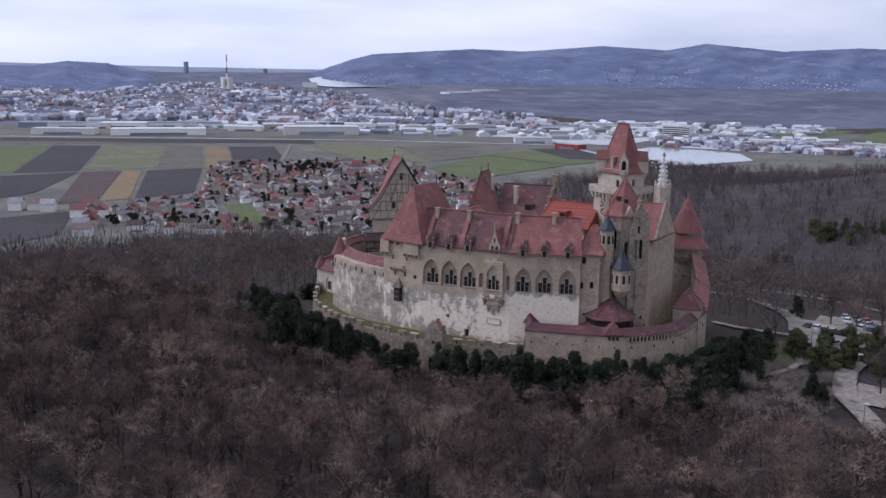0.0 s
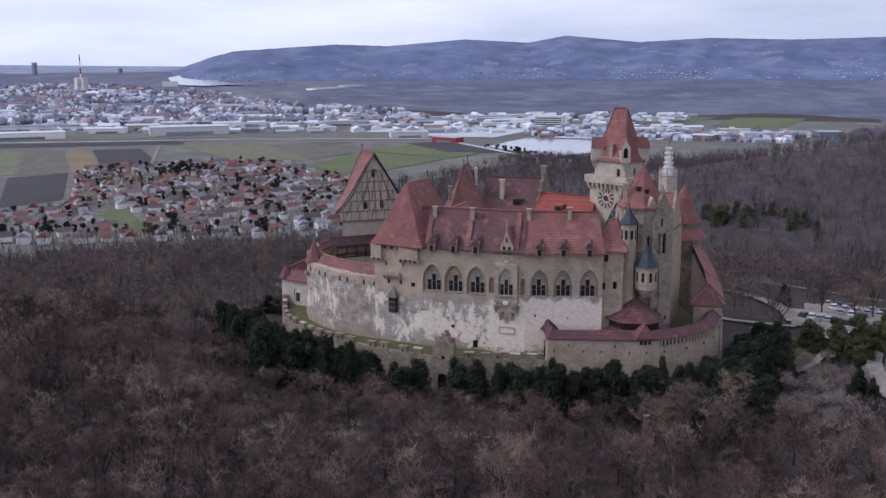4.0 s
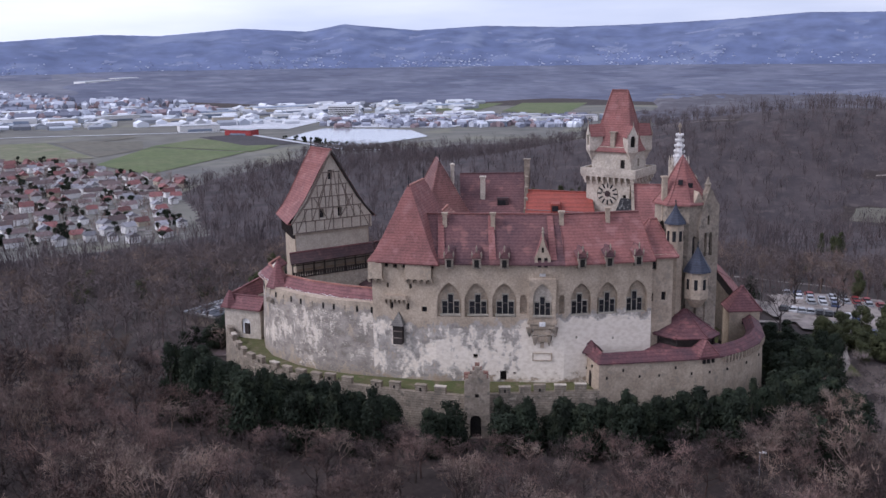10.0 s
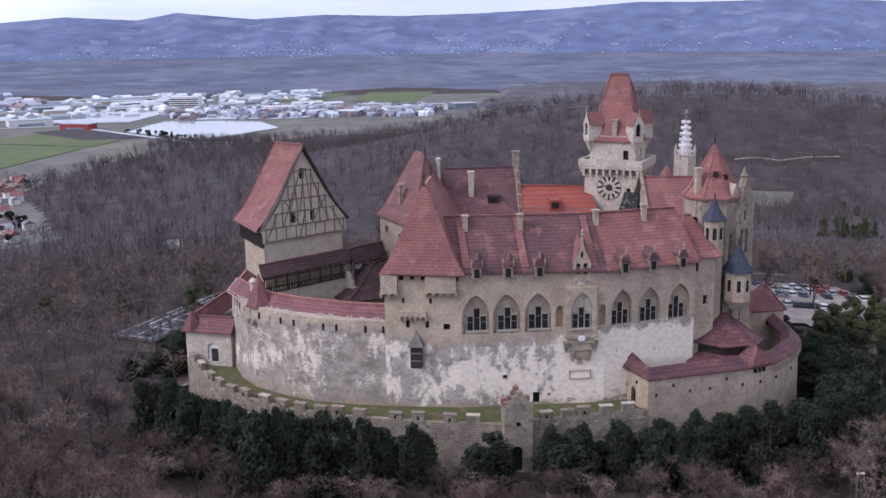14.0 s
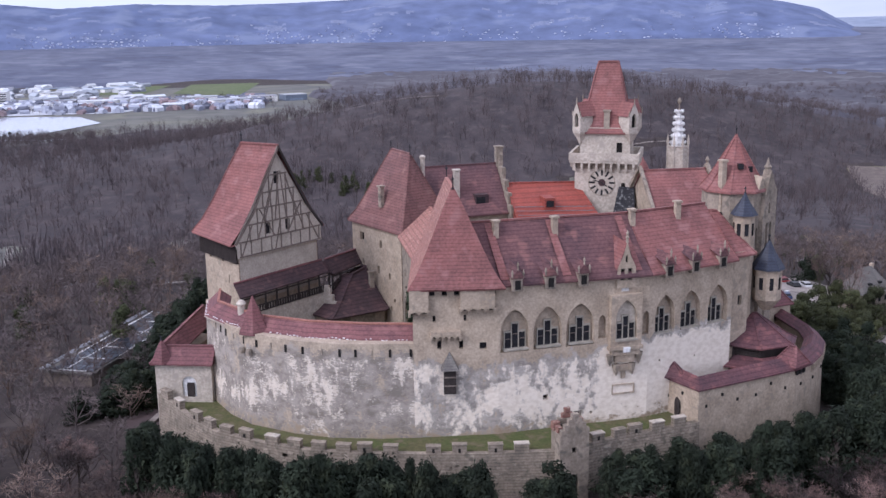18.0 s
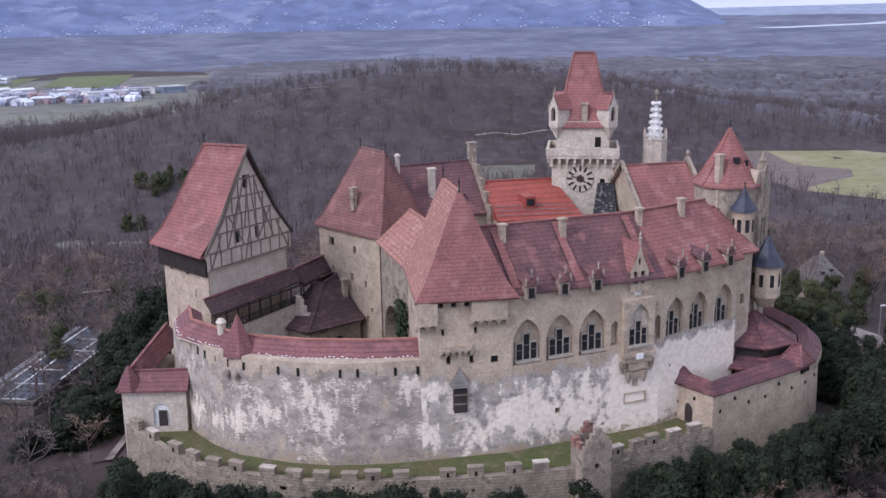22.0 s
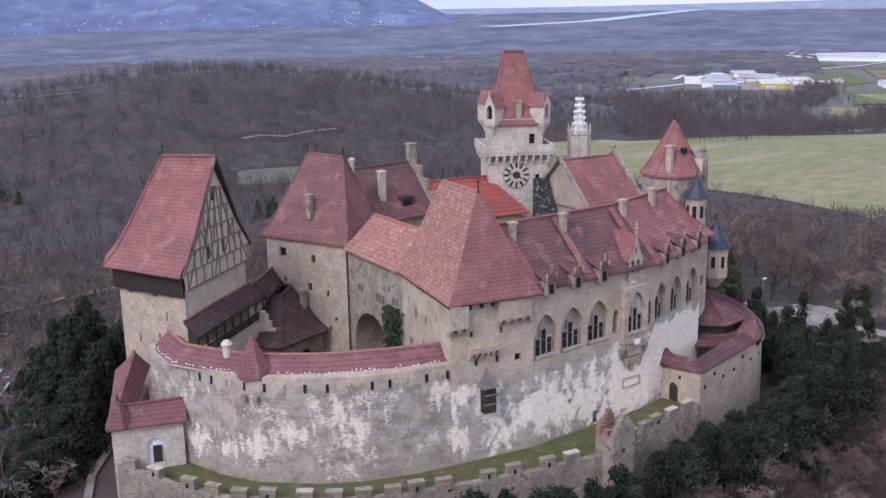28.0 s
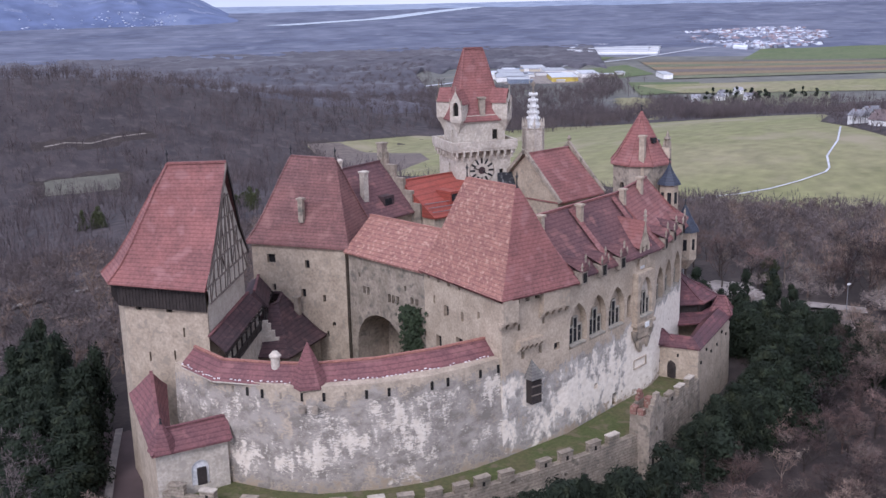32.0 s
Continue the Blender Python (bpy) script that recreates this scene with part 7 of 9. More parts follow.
def band(name, pts, width, material, label, category="road", lift=0.7):
    """A road or stream along a line."""
    s = Shell()
    fine = []
    for a, b in zip(pts[:-1], pts[1:]):
        m = max(2, int(math.hypot(a[0] - b[0], a[1] - b[1]) / 12))
        fine += [(a[0] + (b[0] - a[0]) * j / m, a[1] + (b[1] - a[1]) * j / m) for j in range(m)]
    fine.append(pts[-1])
    l, r = ribbon(fine, width / 2), ribbon(fine, -width / 2)
    for i in range(len(fine) - 1):
        s.face((lay(*r[i], lift)[0], lay(*r[i + 1], lift)[0], lay(*l[i + 1], lift)[0], lay(*l[i], lift)[0]))
    return tagged(part(name, s, material), label, category, kind="structure")


F_GREEN = shade("green_crop", (0.10, 0.125, 0.052), (0.12, 0.135, 0.065), 0.01, 0.95, (0.085, 0.108, 0.046), 0.15, 0.1)
F_PALE = shade("pale_meadow", (0.15, 0.152, 0.092), (0.128, 0.138, 0.08), 0.012, 0.95, (0.175, 0.158, 0.108), 0.12, 0.1)
F_DARK = shade("ploughed_dark_soil", (0.058, 0.052, 0.055), (0.047, 0.043, 0.046), 0.012, 0.97, None, 0.2, 0.1)
F_RED = shade("red_brown_soil", (0.095, 0.066, 0.064), (0.075, 0.056, 0.055), 0.012, 0.97, None, 0.2, 0.1)
F_OCHRE = shade("ochre_stubble", (0.225, 0.165, 0.095), (0.19, 0.145, 0.09), 0.012, 0.97, None, 0.2, 0.1)
F_YARD = shade("garden_ground", (0.165, 0.155, 0.138), (0.12, 0.115, 0.10), 0.05, 0.97, (0.24, 0.23, 0.22), 0.3, 0.1)
F_GREY = shade("grey_fallow", (0.135, 0.125, 0.10), (0.11, 0.105, 0.085), 0.008, 0.97, (0.095, 0.09, 0.08), 0.1, 0.1)
# next two colours carry painted haze: blue for far woods, pale at the horizon
RIVER_WOODS = shade("hazed_river_woodland", (0.128, 0.136, 0.186), (0.082, 0.09, 0.136), 0.004, 0.98, (0.148, 0.154, 0.20), 0.02, 0.05, lo=0.40, hi=0.60)
HAZY = shade("hazed_distant_plain", (0.24, 0.275, 0.355), (0.20, 0.235, 0.32), 0.004, 0.98, (0.27, 0.30, 0.37), 0.02, 0.1)
PLAIN_WOODS = shade("plain_woodland", (0.10, 0.092, 0.105), (0.07, 0.066, 0.08), 0.006, 0.98, (0.125, 0.118, 0.13), 0.03, 0.1)
# the blue of hills and clearings is distance haze put into base colour
HILL = shade("hazed_wooded_hill", (0.125, 0.152, 0.255), (0.10, 0.125, 0.22), 0.0022, 0.98, (0.155, 0.18, 0.27), 0.012, 0.1)
HILL_PALE = shade("hazed_hill_clearing", (0.175, 0.20, 0.29), (0.145, 0.172, 0.268), 0.02, 0.95, None, 0.1, 0.1)
WATER = shade("calm_water", (0.30, 0.33, 0.38), (0.28, 0.31, 0.36), 0.01, 0.12, None, 0.1, 0.01)
ASPHALT = shade("grey_asphalt", (0.16, 0.155, 0.155), (0.13, 0.127, 0.127), 0.05, 0.9, None, 1.0, 0.1)
SNOW = shade("pale_bare_ground", (0.52, 0.53, 0.56), (0.42, 0.43, 0.46), 0.02, 0.95, None, 0.2, 0.1)
WHITE_WALL = shade("white_render", (0.74, 0.73, 0.72), (0.64, 0.63, 0.61), 0.3, 0.9, None, 2.0, 0.1, per_object=0.2)
CREAM_WALL = shade("cream_render", (0.48, 0.43, 0.34), (0.42, 0.37, 0.29), 0.3, 0.9, None, 2.0, 0.1, per_object=0.2)
HOUSE_RED = shade("house_red_tile", (0.22, 0.095, 0.09), (0.17, 0.082, 0.08), 0.3, 0.85, None, 2.0, 0.1, per_object=0.35)
HOUSE_GREY = shade("house_grey_tile", (0.27, 0.265, 0.285), (0.20, 0.198, 0.215), 0.3, 0.85, None, 2.0, 0.1, per_object=0.4)
HOUSE_BROWN = shade("house_brown_tile", (0.165, 0.122, 0.12), (0.125, 0.098, 0.098), 0.3, 0.85, None, 2.0, 0.1, per_object=0.35)
METAL_ROOF = shade("pale_sheet_roof", (0.52, 0.53, 0.55), (0.42, 0.43, 0.46), 0.05, 0.6, None, 0.5, 0.05, per_object=0.3)
BLUE_GREY = shade("blue_grey_cladding", (0.20, 0.24, 0.30), (0.17, 0.20, 0.26), 0.1, 0.6, None, 0.5, 0.05, per_object=0.3)
RED_CLAD = shade("red_cladding", (0.32, 0.05, 0.05), (0.27, 0.045, 0.045), 0.1, 0.7, None, 0.5, 0.05)
YELLOW_CLAD = shade("yellow_cladding", (0.52, 0.40, 0.09), (0.45, 0.34, 0.08), 0.1, 0.7, None, 0.5, 0.05)


def island_shade(name, stops):
    """Each separate piece takes one of the colours."""
    m = shade(name, (0.5, 0.5, 0.5), None, 0.1, 0.85, None, 1.0, 0.05)
    n, l = m.node_tree.nodes, m.node_tree.links
    g = n.new("ShaderNodeNewGeometry")
    r = n.new("ShaderNodeValToRGB")
    r.color_ramp.interpolation = "CONSTANT"
    for k, c in enumerate(stops):
        e = r.color_ramp.elements[k] if k < 2 else r.color_ramp.elements.new(k / len(stops))
        e.position, e.color = k / len(stops), (*c, 1)
    l.new(g.outputs["Random Per Island"], r.inputs["Fac"])
    l.new(r.outputs["Color"], n["Principled BSDF"].inputs["Base Color"])
    return m


# bluish, low-contrast house tones: distance haze painted over the town
TOWN_M = island_shade("hazed_town_houses", [(0.36, 0.37, 0.43), (0.25, 0.19, 0.20), (0.22, 0.23, 0.285), (0.60, 0.61, 0.66), (0.15, 0.155, 0.195), (0.27, 0.20, 0.205), (0.30, 0.31, 0.365), (0.48, 0.49, 0.55), (0.14, 0.145, 0.185)])
WORKS_M = island_shade("works_sheds", [(0.62, 0.63, 0.67), (0.42, 0.43, 0.46), (0.55, 0.55, 0.57), (0.28, 0.29, 0.32), (0.36, 0.38, 0.42), (0.19, 0.195, 0.22), (0.48, 0.48, 0.50)])
# hillside houses also take the haze tint in their colours
FARTOWN_M = island_shade("hazed_hillside_houses", [(0.40, 0.43, 0.53), (0.29, 0.32, 0.42), (0.52, 0.54, 0.62), (0.22, 0.235, 0.33)])
rv = random.Random(77)


def valley_floor():
    s = Shell()
    n = 72
    rings = [300, 420, 560, 720, 900, 1150, 1450, 1800, 2200, 2700]
    for i in range(len(rings) - 1):
        for k in range(n):
            c = []
            for r, kk in ((rings[i], k), (rings[i + 1], k), (rings[i + 1], k + 1), (rings[i], k + 1)):
                a = 2 * math.pi * kk / n
                x, y = 20 + r * math.cos(a), -100 + r * math.sin(a)
                c.append((x, y, PLAIN + 0.2))
            s.face(c)
    return tagged(part("valley_floor", s, PLAIN_M), "flat grey-green winter farmland of the plain", "ground", kind="structure")


valley_floor()


def sector(name, r0, r1, a0, a1, material, label, category, lift, swell=0.0):
    s = Shell()
    n, m = (150, 44) if swell else (40, 6)
    for i in range(m + 1):
        for k in range(n + 1):
            r = r0 * (r1 / r0) ** (i / m)
            r *= 1 + 0.10 * noise.noise((k * 40.0 / n * 0.33, 3.1, 0.2)) * (1 - i / m)
            a = radians(a0 + (a1 - a0) * k / n + 3 * noise.noise((i * 0.12, a0, 3.0)) * (k / n) ** 3)
            p = lay(20 - r * math.sin(a), -100 + r * math.cos(a), lift)[0]
            h = swell * (noise.noise((p[0] * 0.012, p[1] * 0.012, 2.0)) + noise.noise((p[0] * 0.05, p[1] * 0.05, 5.0))) 
            if i == 0 or k in (0, n):
                h = 0.3 - lift
            s.v.append((p[0], p[1], p[2] + h))
    for i in range(m):
        for k in range(n):
            q = i * (n + 1) + k
            s.f.append((q, q + n + 1, q + n + 2, q + 1))
    return tagged(part(name, s, material, smooth=True), label, category, kind="structure")


sector("river_woods", 2570, 9000, -75, 27, RIVER_WOODS, "leafless riverside woods across the plain, haze blue in their colour", "woodland", 6.0, 0.7)
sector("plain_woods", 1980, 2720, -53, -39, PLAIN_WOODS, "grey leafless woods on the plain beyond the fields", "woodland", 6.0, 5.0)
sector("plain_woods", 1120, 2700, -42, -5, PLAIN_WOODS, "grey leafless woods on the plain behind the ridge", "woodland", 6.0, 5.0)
sector("far_plain", 4300, 9000, 27, 75, RIVER_WOODS, "built-up plain towards the horizon, haze painted into its colour", "ground", 3.0)
sector("distant_plain", 7600, 30000, 27, 75, HAZY, "distant plain at the horizon, painted pale for haze", "ground", 4.5)
sector("distant_plain", 7600, 30000, -75, -27, HAZY, "distant plain at the horizon, painted pale for haze", "ground", 9.5)

for step, (nm, pts, m, txt) in enumerate((
        ("field", [(-1346, 1007), (-1295, 1069), (-1016, 751), (-1060, 715)], F_GREEN, "dull green winter field"),
        ("field", [(-1291, 1071), (-1226, 1117), (-964, 817), (-1015, 751)], F_DARK, "dark ploughed field"),
        ("field", [(-1222, 1120), (-1122, 1164), (-911, 902), (-962, 826)], F_PALE, "pale green winter field"),
        ("field", [(-1121, 1165), (-1072, 1199), (-853, 940), (-898, 893)], F_GREY, "grey fallow field"),
        ("field", [(-1068, 1202), (-1040, 1222), (-842, 992), (-850, 942)], F_OCHRE, "ochre stubble field"),
        ("field", [(-1036, 1224), (-973, 1269), (-790, 1055), (-840, 993)], F_DARK, "dark ploughed field"),
        ("field", [(-1003, 722), (-954, 808), (-840, 633), (-835, 582)], F_DARK, "dark ploughed field"),
        ("field", [(-951, 810), (-917, 848), (-732, 621), (-751, 584)], F_RED, "red-brown ploughed field"),
        ("field", [(-915, 849), (-895, 862), (-717, 656), (-729, 622)], F_OCHRE, "ochre stubble field"),
        ("field", [(-893, 872), (-850, 935), (-690, 730), (-713, 659)], F_DARK, "dark ploughed field"),
        ("field", [(-835, 960), (-780, 1050), (-700, 880), (-690, 760)], F_PALE, "pale green winter field"),
        ("field", [(-724, 490), (-698, 557), (-604, 453), (-605, 391)], F_DARK, "dark ploughed field"),
        ("field", [(-1537, 1165), (-1170, 1417), (-959, 1537), (-923, 1480), (-1380, 1035)], F_GREY, "long grey fallow strip"),
        ("hedge_strip", [(-1437, 1083), (-948, 1363), (-1000, 1420), (-1490, 1130)], F_DARK, "dark fallow strip with a hedge"),
        ("field", [(-950, 1340), (-799, 1391), (-622, 1187), (-708, 1130)], F_PALE, "wide pale meadow"),
        ("field", [(-790, 1395), (-650, 1420), (-600, 1300), (-620, 1195)], F_GREY, "grey fallow field"),
        ("field", [(-584, 1110), (-600, 1330), (-430, 1260), (-474, 1017)], F_GREEN, "bright green winter crop"),
        ("field", [(-605, 1340), (-570, 1455), (-406, 1352), (-425, 1268)], F_GREEN, "bright green winter crop"),
        ("field", [(-580, 1484), (-528, 1536), (-377, 1378), (-459, 1350)], F_DARK, "dark ploughed field"),
        ("field", [(-388, 2124), (-322, 2519), (-90, 2542), (-173, 2086)], F_GREEN, "green winter field beyond the lake"),
        ("field", [(-112, 2075), (-60, 2511), (80, 2366), (20, 1970)], F_GREEN, "green winter field beyond the lake"),
        ("lawn", [(-598, 670), (-580, 691), (-476, 592), (-501, 576)], F_GREEN, "green sports lawn in the village"),
        ("field", [(-760, 1690), (-600, 1760), (-560, 1880), (-760, 1850)], SNOW, "pale gravel yard between halls"),
        ("field", [(-762, 1403), (-717, 1522), (-689, 1482), (-726, 1368)], F_GREY, "grey fallow strip beside the fields"))):
    plot(nm, pts, m, txt, "lawn" if nm == "lawn" else "field", 0.32 + 0.02 * step)
plot("lake", [(-428, 1462), (-420, 1570), (-405, 1650), (-320, 1640), (-243, 1612), (-198, 1496), (-283, 1332), (-360, 1395)], WATER, "pale still lake mirroring the cloudy sky", "water", 0.9)
band("river", [(-3900, 6100), (-3500, 5300), (-2900, 4450), (-2650, 4150), (-2520, 4100)], 260, WATER, "broad pale river bend", "water", 7.0)
band("river", [(3000, 4000), (3900, 4250), (5200, 5100), (7000, 6200)], 170, WATER, "broad pale river in the distance", "water", 7.0)
band("motorway", [(-1950, 3400), (-1800, 3210), (-1389, 2752), (-1123, 2556), (-800, 2400), (-500, 2350)], 26, SNOW, "pale motorway across the plain", "road", 0.9)
band("road", [(-1560, 1130), (-900, 1480), (-560, 1590), (-300, 1300), (-200, 1280)], 10, SNOW, "pale country road", "road", 0.9)
band("road", [(-800, 1000), (-740, 840), (-640, 640), (-560, 500)], 8, ASPHALT, "village street", "road", 0.9)
band("road", [(-980, 1330), (-820, 1080), (-690, 940)], 6, TRACK, "pale country road", "road", 0.9)


# houses of the near village
def house_kinds():
    """The meshes of five kinds of house: walls, gabled roof and chimney."""
    kinds = []
    for w, d, h, rh, wm, rm_ in ((11, 9, 6.2, 3.6, WHITE_WALL, HOUSE_RED), (13, 9, 5.4, 3.2, WHITE_WALL, HOUSE_BROWN), (10, 10, 6.6, 3.0, WHITE_WALL, HOUSE_GREY), (18, 9, 6.0, 3.2, WHITE_WALL, HOUSE_BROWN), (12, 9, 5.4, 3.6, CREAM_WALL, HOUSE_RED)):
        meshes = []
        s = Shell()
        s.prism([(-w / 2, -d / 2), (w / 2, -d / 2), (w / 2, d / 2), (-w / 2, d / 2)], -3, h)
        for x in (-w / 2, w / 2):
            s.face(((x, -d / 2, h), (x, d / 2, h), (x, 0, h + rh)))
        meshes.append(("wall", s, wm))
        s = Shell()
        e, o = 0.7, 0.6
        for y in (-1, 1):
            s.face(((-w / 2 - o, y * (d / 2 + e), h - 0.4), (w / 2 + o, y * (d / 2 + e), h - 0.4), (w / 2 + o, 0, h + rh + 0.25), (-w / 2 - o, 0, h + rh + 0.25)))
        s.face(((-w / 2 - o, -d / 2 - e, h - 0.4), (-w / 2 - o, 0, h + rh + 0.25), (-w / 2 - o, d / 2 + e, h - 0.4)))
        meshes.append(("roof", s, rm_))
        s = Shell()
        s.box((w * 0.2, d * 0.15, h + rh * 0.4), (0.9, 0.9, rh * 0.8))
        meshes.append(("chimney", s, HOUSE_BROWN))
        made = []
        for nm, sh, m in meshes:
            me = bpy.data.meshes.new("house_" + nm)
            me.from_pydata(sh.v, [], sh.f)
            me.materials.append(m)
            made.append((nm, me))
        kinds.append(made)
    return kinds


KINDS = house_kinds()
HOUSE_LABELS = ("white village house with a red tile roof", "white village house with a brown tile roof", "white village house with a grey roof", "long white farmhouse with a brown roof", "cream village house with a red roof")
VILLAGE = [(-834, 932), (-843, 1003), (-734, 1085), (-627, 1130), (-500, 1000), (-440, 985), (-391, 939), (-350, 771), (-285, 645), (-304, 605), (-379, 585), (-440, 555), (-500, 520), (-563, 500), (-671, 577), (-650, 690), (-716, 788)]


for pts in ([(-790, 960), (-690, 930), (-590, 860), (-470, 800), (-380, 740)], [(-700, 1070), (-620, 960), (-540, 840), (-470, 700), (-420, 590)], [(-640, 650), (-560, 720), (-470, 800), (-430, 900)], [(-600, 520), (-520, 560), (-420, 640), (-330, 660)], [(-560, 1080), (-500, 960), (-430, 860)]):
    band("road", pts, 7, TRACK, "pale village street between the houses", "road", 0.6)
plot("village_ground", VILLAGE, F_YARD, "greyish gardens and yards between the village houses", "ground", 0.27)


def house(x, y, kind, turn, size=1.0):
    (px, py, pz), k = lay(x, y)
    h = thing("house", HOUSE_LABELS[kind], "house", (px, py, pz), "village houses")
    h.rotation_euler = (0, 0, turn)
    h.scale = (size * k,) * 3
    for nm, me in KINDS[kind]:
        o = new(nm, me)
        o.parent = h


LAWN_VILLAGE = [(-605, 668), (-580, 700), (-468, 592), (-501, 568)]
spots = []
for _ in range(6000):
    x, y = rv.uniform(-850, -285), rv.uniform(430, 1150)
    if len(spots) < 300 and in_poly(x, y, VILLAGE) and not in_poly(x, y, LAWN_VILLAGE) and ground_z(x, y) < PLAIN + 14 and all((x - a) ** 2 + (y - b) ** 2 > 18 ** 2 for a, b in spots):
        spots.append((x, y))
for x, y in spots:
    house(x, y, rv.choice((0, 1, 1, 2, 2, 3, 3, 4)), 0.75 + rv.choice((0, 1.57)) + rv.uniform(-0.25, 0.25), rv.uniform(0.75, 1.08))
for x, y, kd in ((-692, 574, 0), (-672, 560, 3), (-650, 548, 0), (-640, 524, 0), (-618, 505, 4), (-668, 536, 0), (-603, 478, 2), (-585, 462, 1), (-755, 536, 2), (-735, 549, 3), (-720, 546, 2)):
    house(x, y, kd, 0.6 + rv.choice((0, 1.57)), 1.3)
for x, y in ((1180, 620), (1205, 590), (1240, 600), (1150, 640), (1270, 640), (650, 225), (640, 205), (672, 215), (690, 232), (700, 205), (720, 222), (1225, 640)):
    house(x, y, rv.choice((1, 2, 2)), rv.uniform(0, 3), 1.1)


def village_trees():
    pl = []
    for _ in range(3000):
        x, y = rv.uniform(-860, -285), rv.uniform(420, 1160)
        if in_poly(x, y, VILLAGE) and not in_poly(x, y, LAWN_VILLAGE) and all((x - a) ** 2 + (y - b) ** 2 > 8.5 ** 2 for a, b in spots):
            pl.append((x, y, ground_z(x, y), rv.uniform(0, 6.3), rv.uniform(0.55, 1.0), rv.uniform(0.5, 0.95)))
    mass("garden_trees", [(a + c, list(b) + [tuple(k + len(a) for k in t) for t in d]) for a, b, c, d in FARM], pl, TWIG, "leafless garden trees between the village houses")
    tpl = []
    for sd in range(3):
        a, b, c, d = evergreen(300 + sd, 9, 3.4, 260, 1.5, 9, sd == 0)
        tris = d
        tpl.append((a + c, list(b) + [tuple(k + len(a) for k in t) for t in tris]))
    ev = []
    for _ in range(900):
        x, y = rv.uniform(-860, -285), rv.uniform(420, 1160)
        if in_poly(x, y, VILLAGE) and not in_poly(x, y, LAWN_VILLAGE) and noise.noise((x * 0.012, y * 0.012, 6.0)) > -0.12 and all((x - a) ** 2 + (y - b) ** 2 > 8 ** 2 for a, b in spots):
            ev.append((x, y, ground_z(x, y), rv.uniform(0, 6.3), rv.uniform(0.9, 1.9), rv.uniform(0.7, 1.5)))
    for _ in range(60):
        a = rv.uniform(0, 1)
        ev.append((-372 - 250 * a + rv.gauss(0, 9), 618 - 95 * a + rv.gauss(0, 9), ground_z(-372 - 250 * a, 618 - 95 * a), rv.uniform(0, 6.3), rv.uniform(0.9, 1.5), rv.uniform(0.7, 1.3)))
    for _ in range(40):
        ev.append((rv.gauss(-700, 22), rv.gauss(985, 22), PLAIN, rv.uniform(0, 6.3), 1.3, rv.uniform(1.1, 1.8)))
    for _ in range(26):
        a = rv.uniform(0, 1)
        ev.append((-283 - 140 * a + rv.gauss(0, 5), 1322 + 130 * a + rv.gauss(0, 5), PLAIN, rv.uniform(0, 6.3), 1.2, rv.uniform(0.7, 1.4)))
    for _ in range(34):
        a = rv.uniform(0, 1)
        ev.append((1120 + a * 170 + rv.gauss(0, 22), 660 - a * 90 + rv.gauss(0, 26), lay(1150, 600)[0][2], rv.uniform(0, 6.3), rv.uniform(0.9, 1.6), rv.uniform(0.8, 1.7)))
    mass("village_evergreens", tpl, ev, NEEDLE, "dark evergreen trees of gardens and hedges on the plain")
    hd = []
    EAST_WOOD = [(690, 600), (700, 545), (785, 494), (1000, 690), (1084, 741), (1190, 800), (1221, 864), (1127, 1019), (1036, 1048), (776, 800), (690, 700)]
    for _ in range(3400):
        x, y = rv.uniform(690, 1221), rv.uniform(494, 1048)
        if in_poly(x, y, EAST_WOOD):
            hd.append((x, y))
    for _ in range(520):
        a = rv.random()
        hd.append((780 + 350 * a + rv.gauss(0, 16), 390 + 290 * a + rv.gauss(0, 14)))
    for _ in range(260):
        a = rv.random()
        hd.append((1150 + 250 * a + rv.gauss(0, 22), 790 + 170 * a + rv.gauss(0, 18)))
    for _ in range(260):
        hd.append((rv.uniform(-340, -180) + 0, rv.uniform(1210, 1310)))
    mass("hedgerow_trees", [(a + c, list(b) + [tuple(k + len(a) for k in t) for t in d]) for a, b, c, d in FARM], [(x, y, lay(x, y)[0][2] - 0.3, rv.uniform(0, 6.3), rv.uniform(0.9, 1.4), rv.uniform(0.7, 1.15)) for x, y in hd], FAR_TWIG, "leafless hedgerow trees along the fields")


village_trees()
pw = []
for _ in range(2800):
    r, a = 1130 + 1000 * rv.random() ** 1.5, radians(rv.uniform(4, 43))
    x, y = 20 + r * math.sin(a), -100 + r * math.cos(a)
    if ground_z(x, y) < PLAIN + 4:
        pw.append((x, y, PLAIN + 1.5, rv.uniform(0, 6.3), rv.uniform(1.1, 1.9), rv.uniform(0.8, 1.15)))
mass("plain_trees", [(a + c, list(b) + [tuple(k + len(a) for k in t) for t in d]) for a, b, c, d in FARM], pw, FAR_TWIG, "leafless trees standing out of the woods on the plain")


# halls of the business parks
def hall(x, y, w, d, h, turn, wall_m, roof_m, label, name="warehouse", bands_=0):
    (px, py, pz), k = lay(x, y)
    t = thing(name, label, "warehouse" if name == "warehouse" else "building", (px, py, pz), "halls of the business park")
    t.rotation_euler = (0, 0, turn)
    t.scale = (k, k, k)
    s = Shell()
    s.box((0, 0, -4), (w, d, h + 4))
    part("wall", s, wall_m, t)
    s = Shell()
    s.box((0, 0, h), (w + 1, d + 1, 0.8))
    part("roof", s, roof_m, t)
    for k2 in range(bands_):
        s = Shell()
        s.box((0, -d / 2 - 0.2, 3 + k2 * 4.2), (w * 0.97, 0.5, 1.9))
        part("window_band", s, GLASS, t)
    if not bands_:
        s = Shell()
        s.box((0, -d / 2 - 0.15, 0.2), (w * 0.6, 0.4, h * 0.4))
        part("gate", s, BLUE_GREY, t)


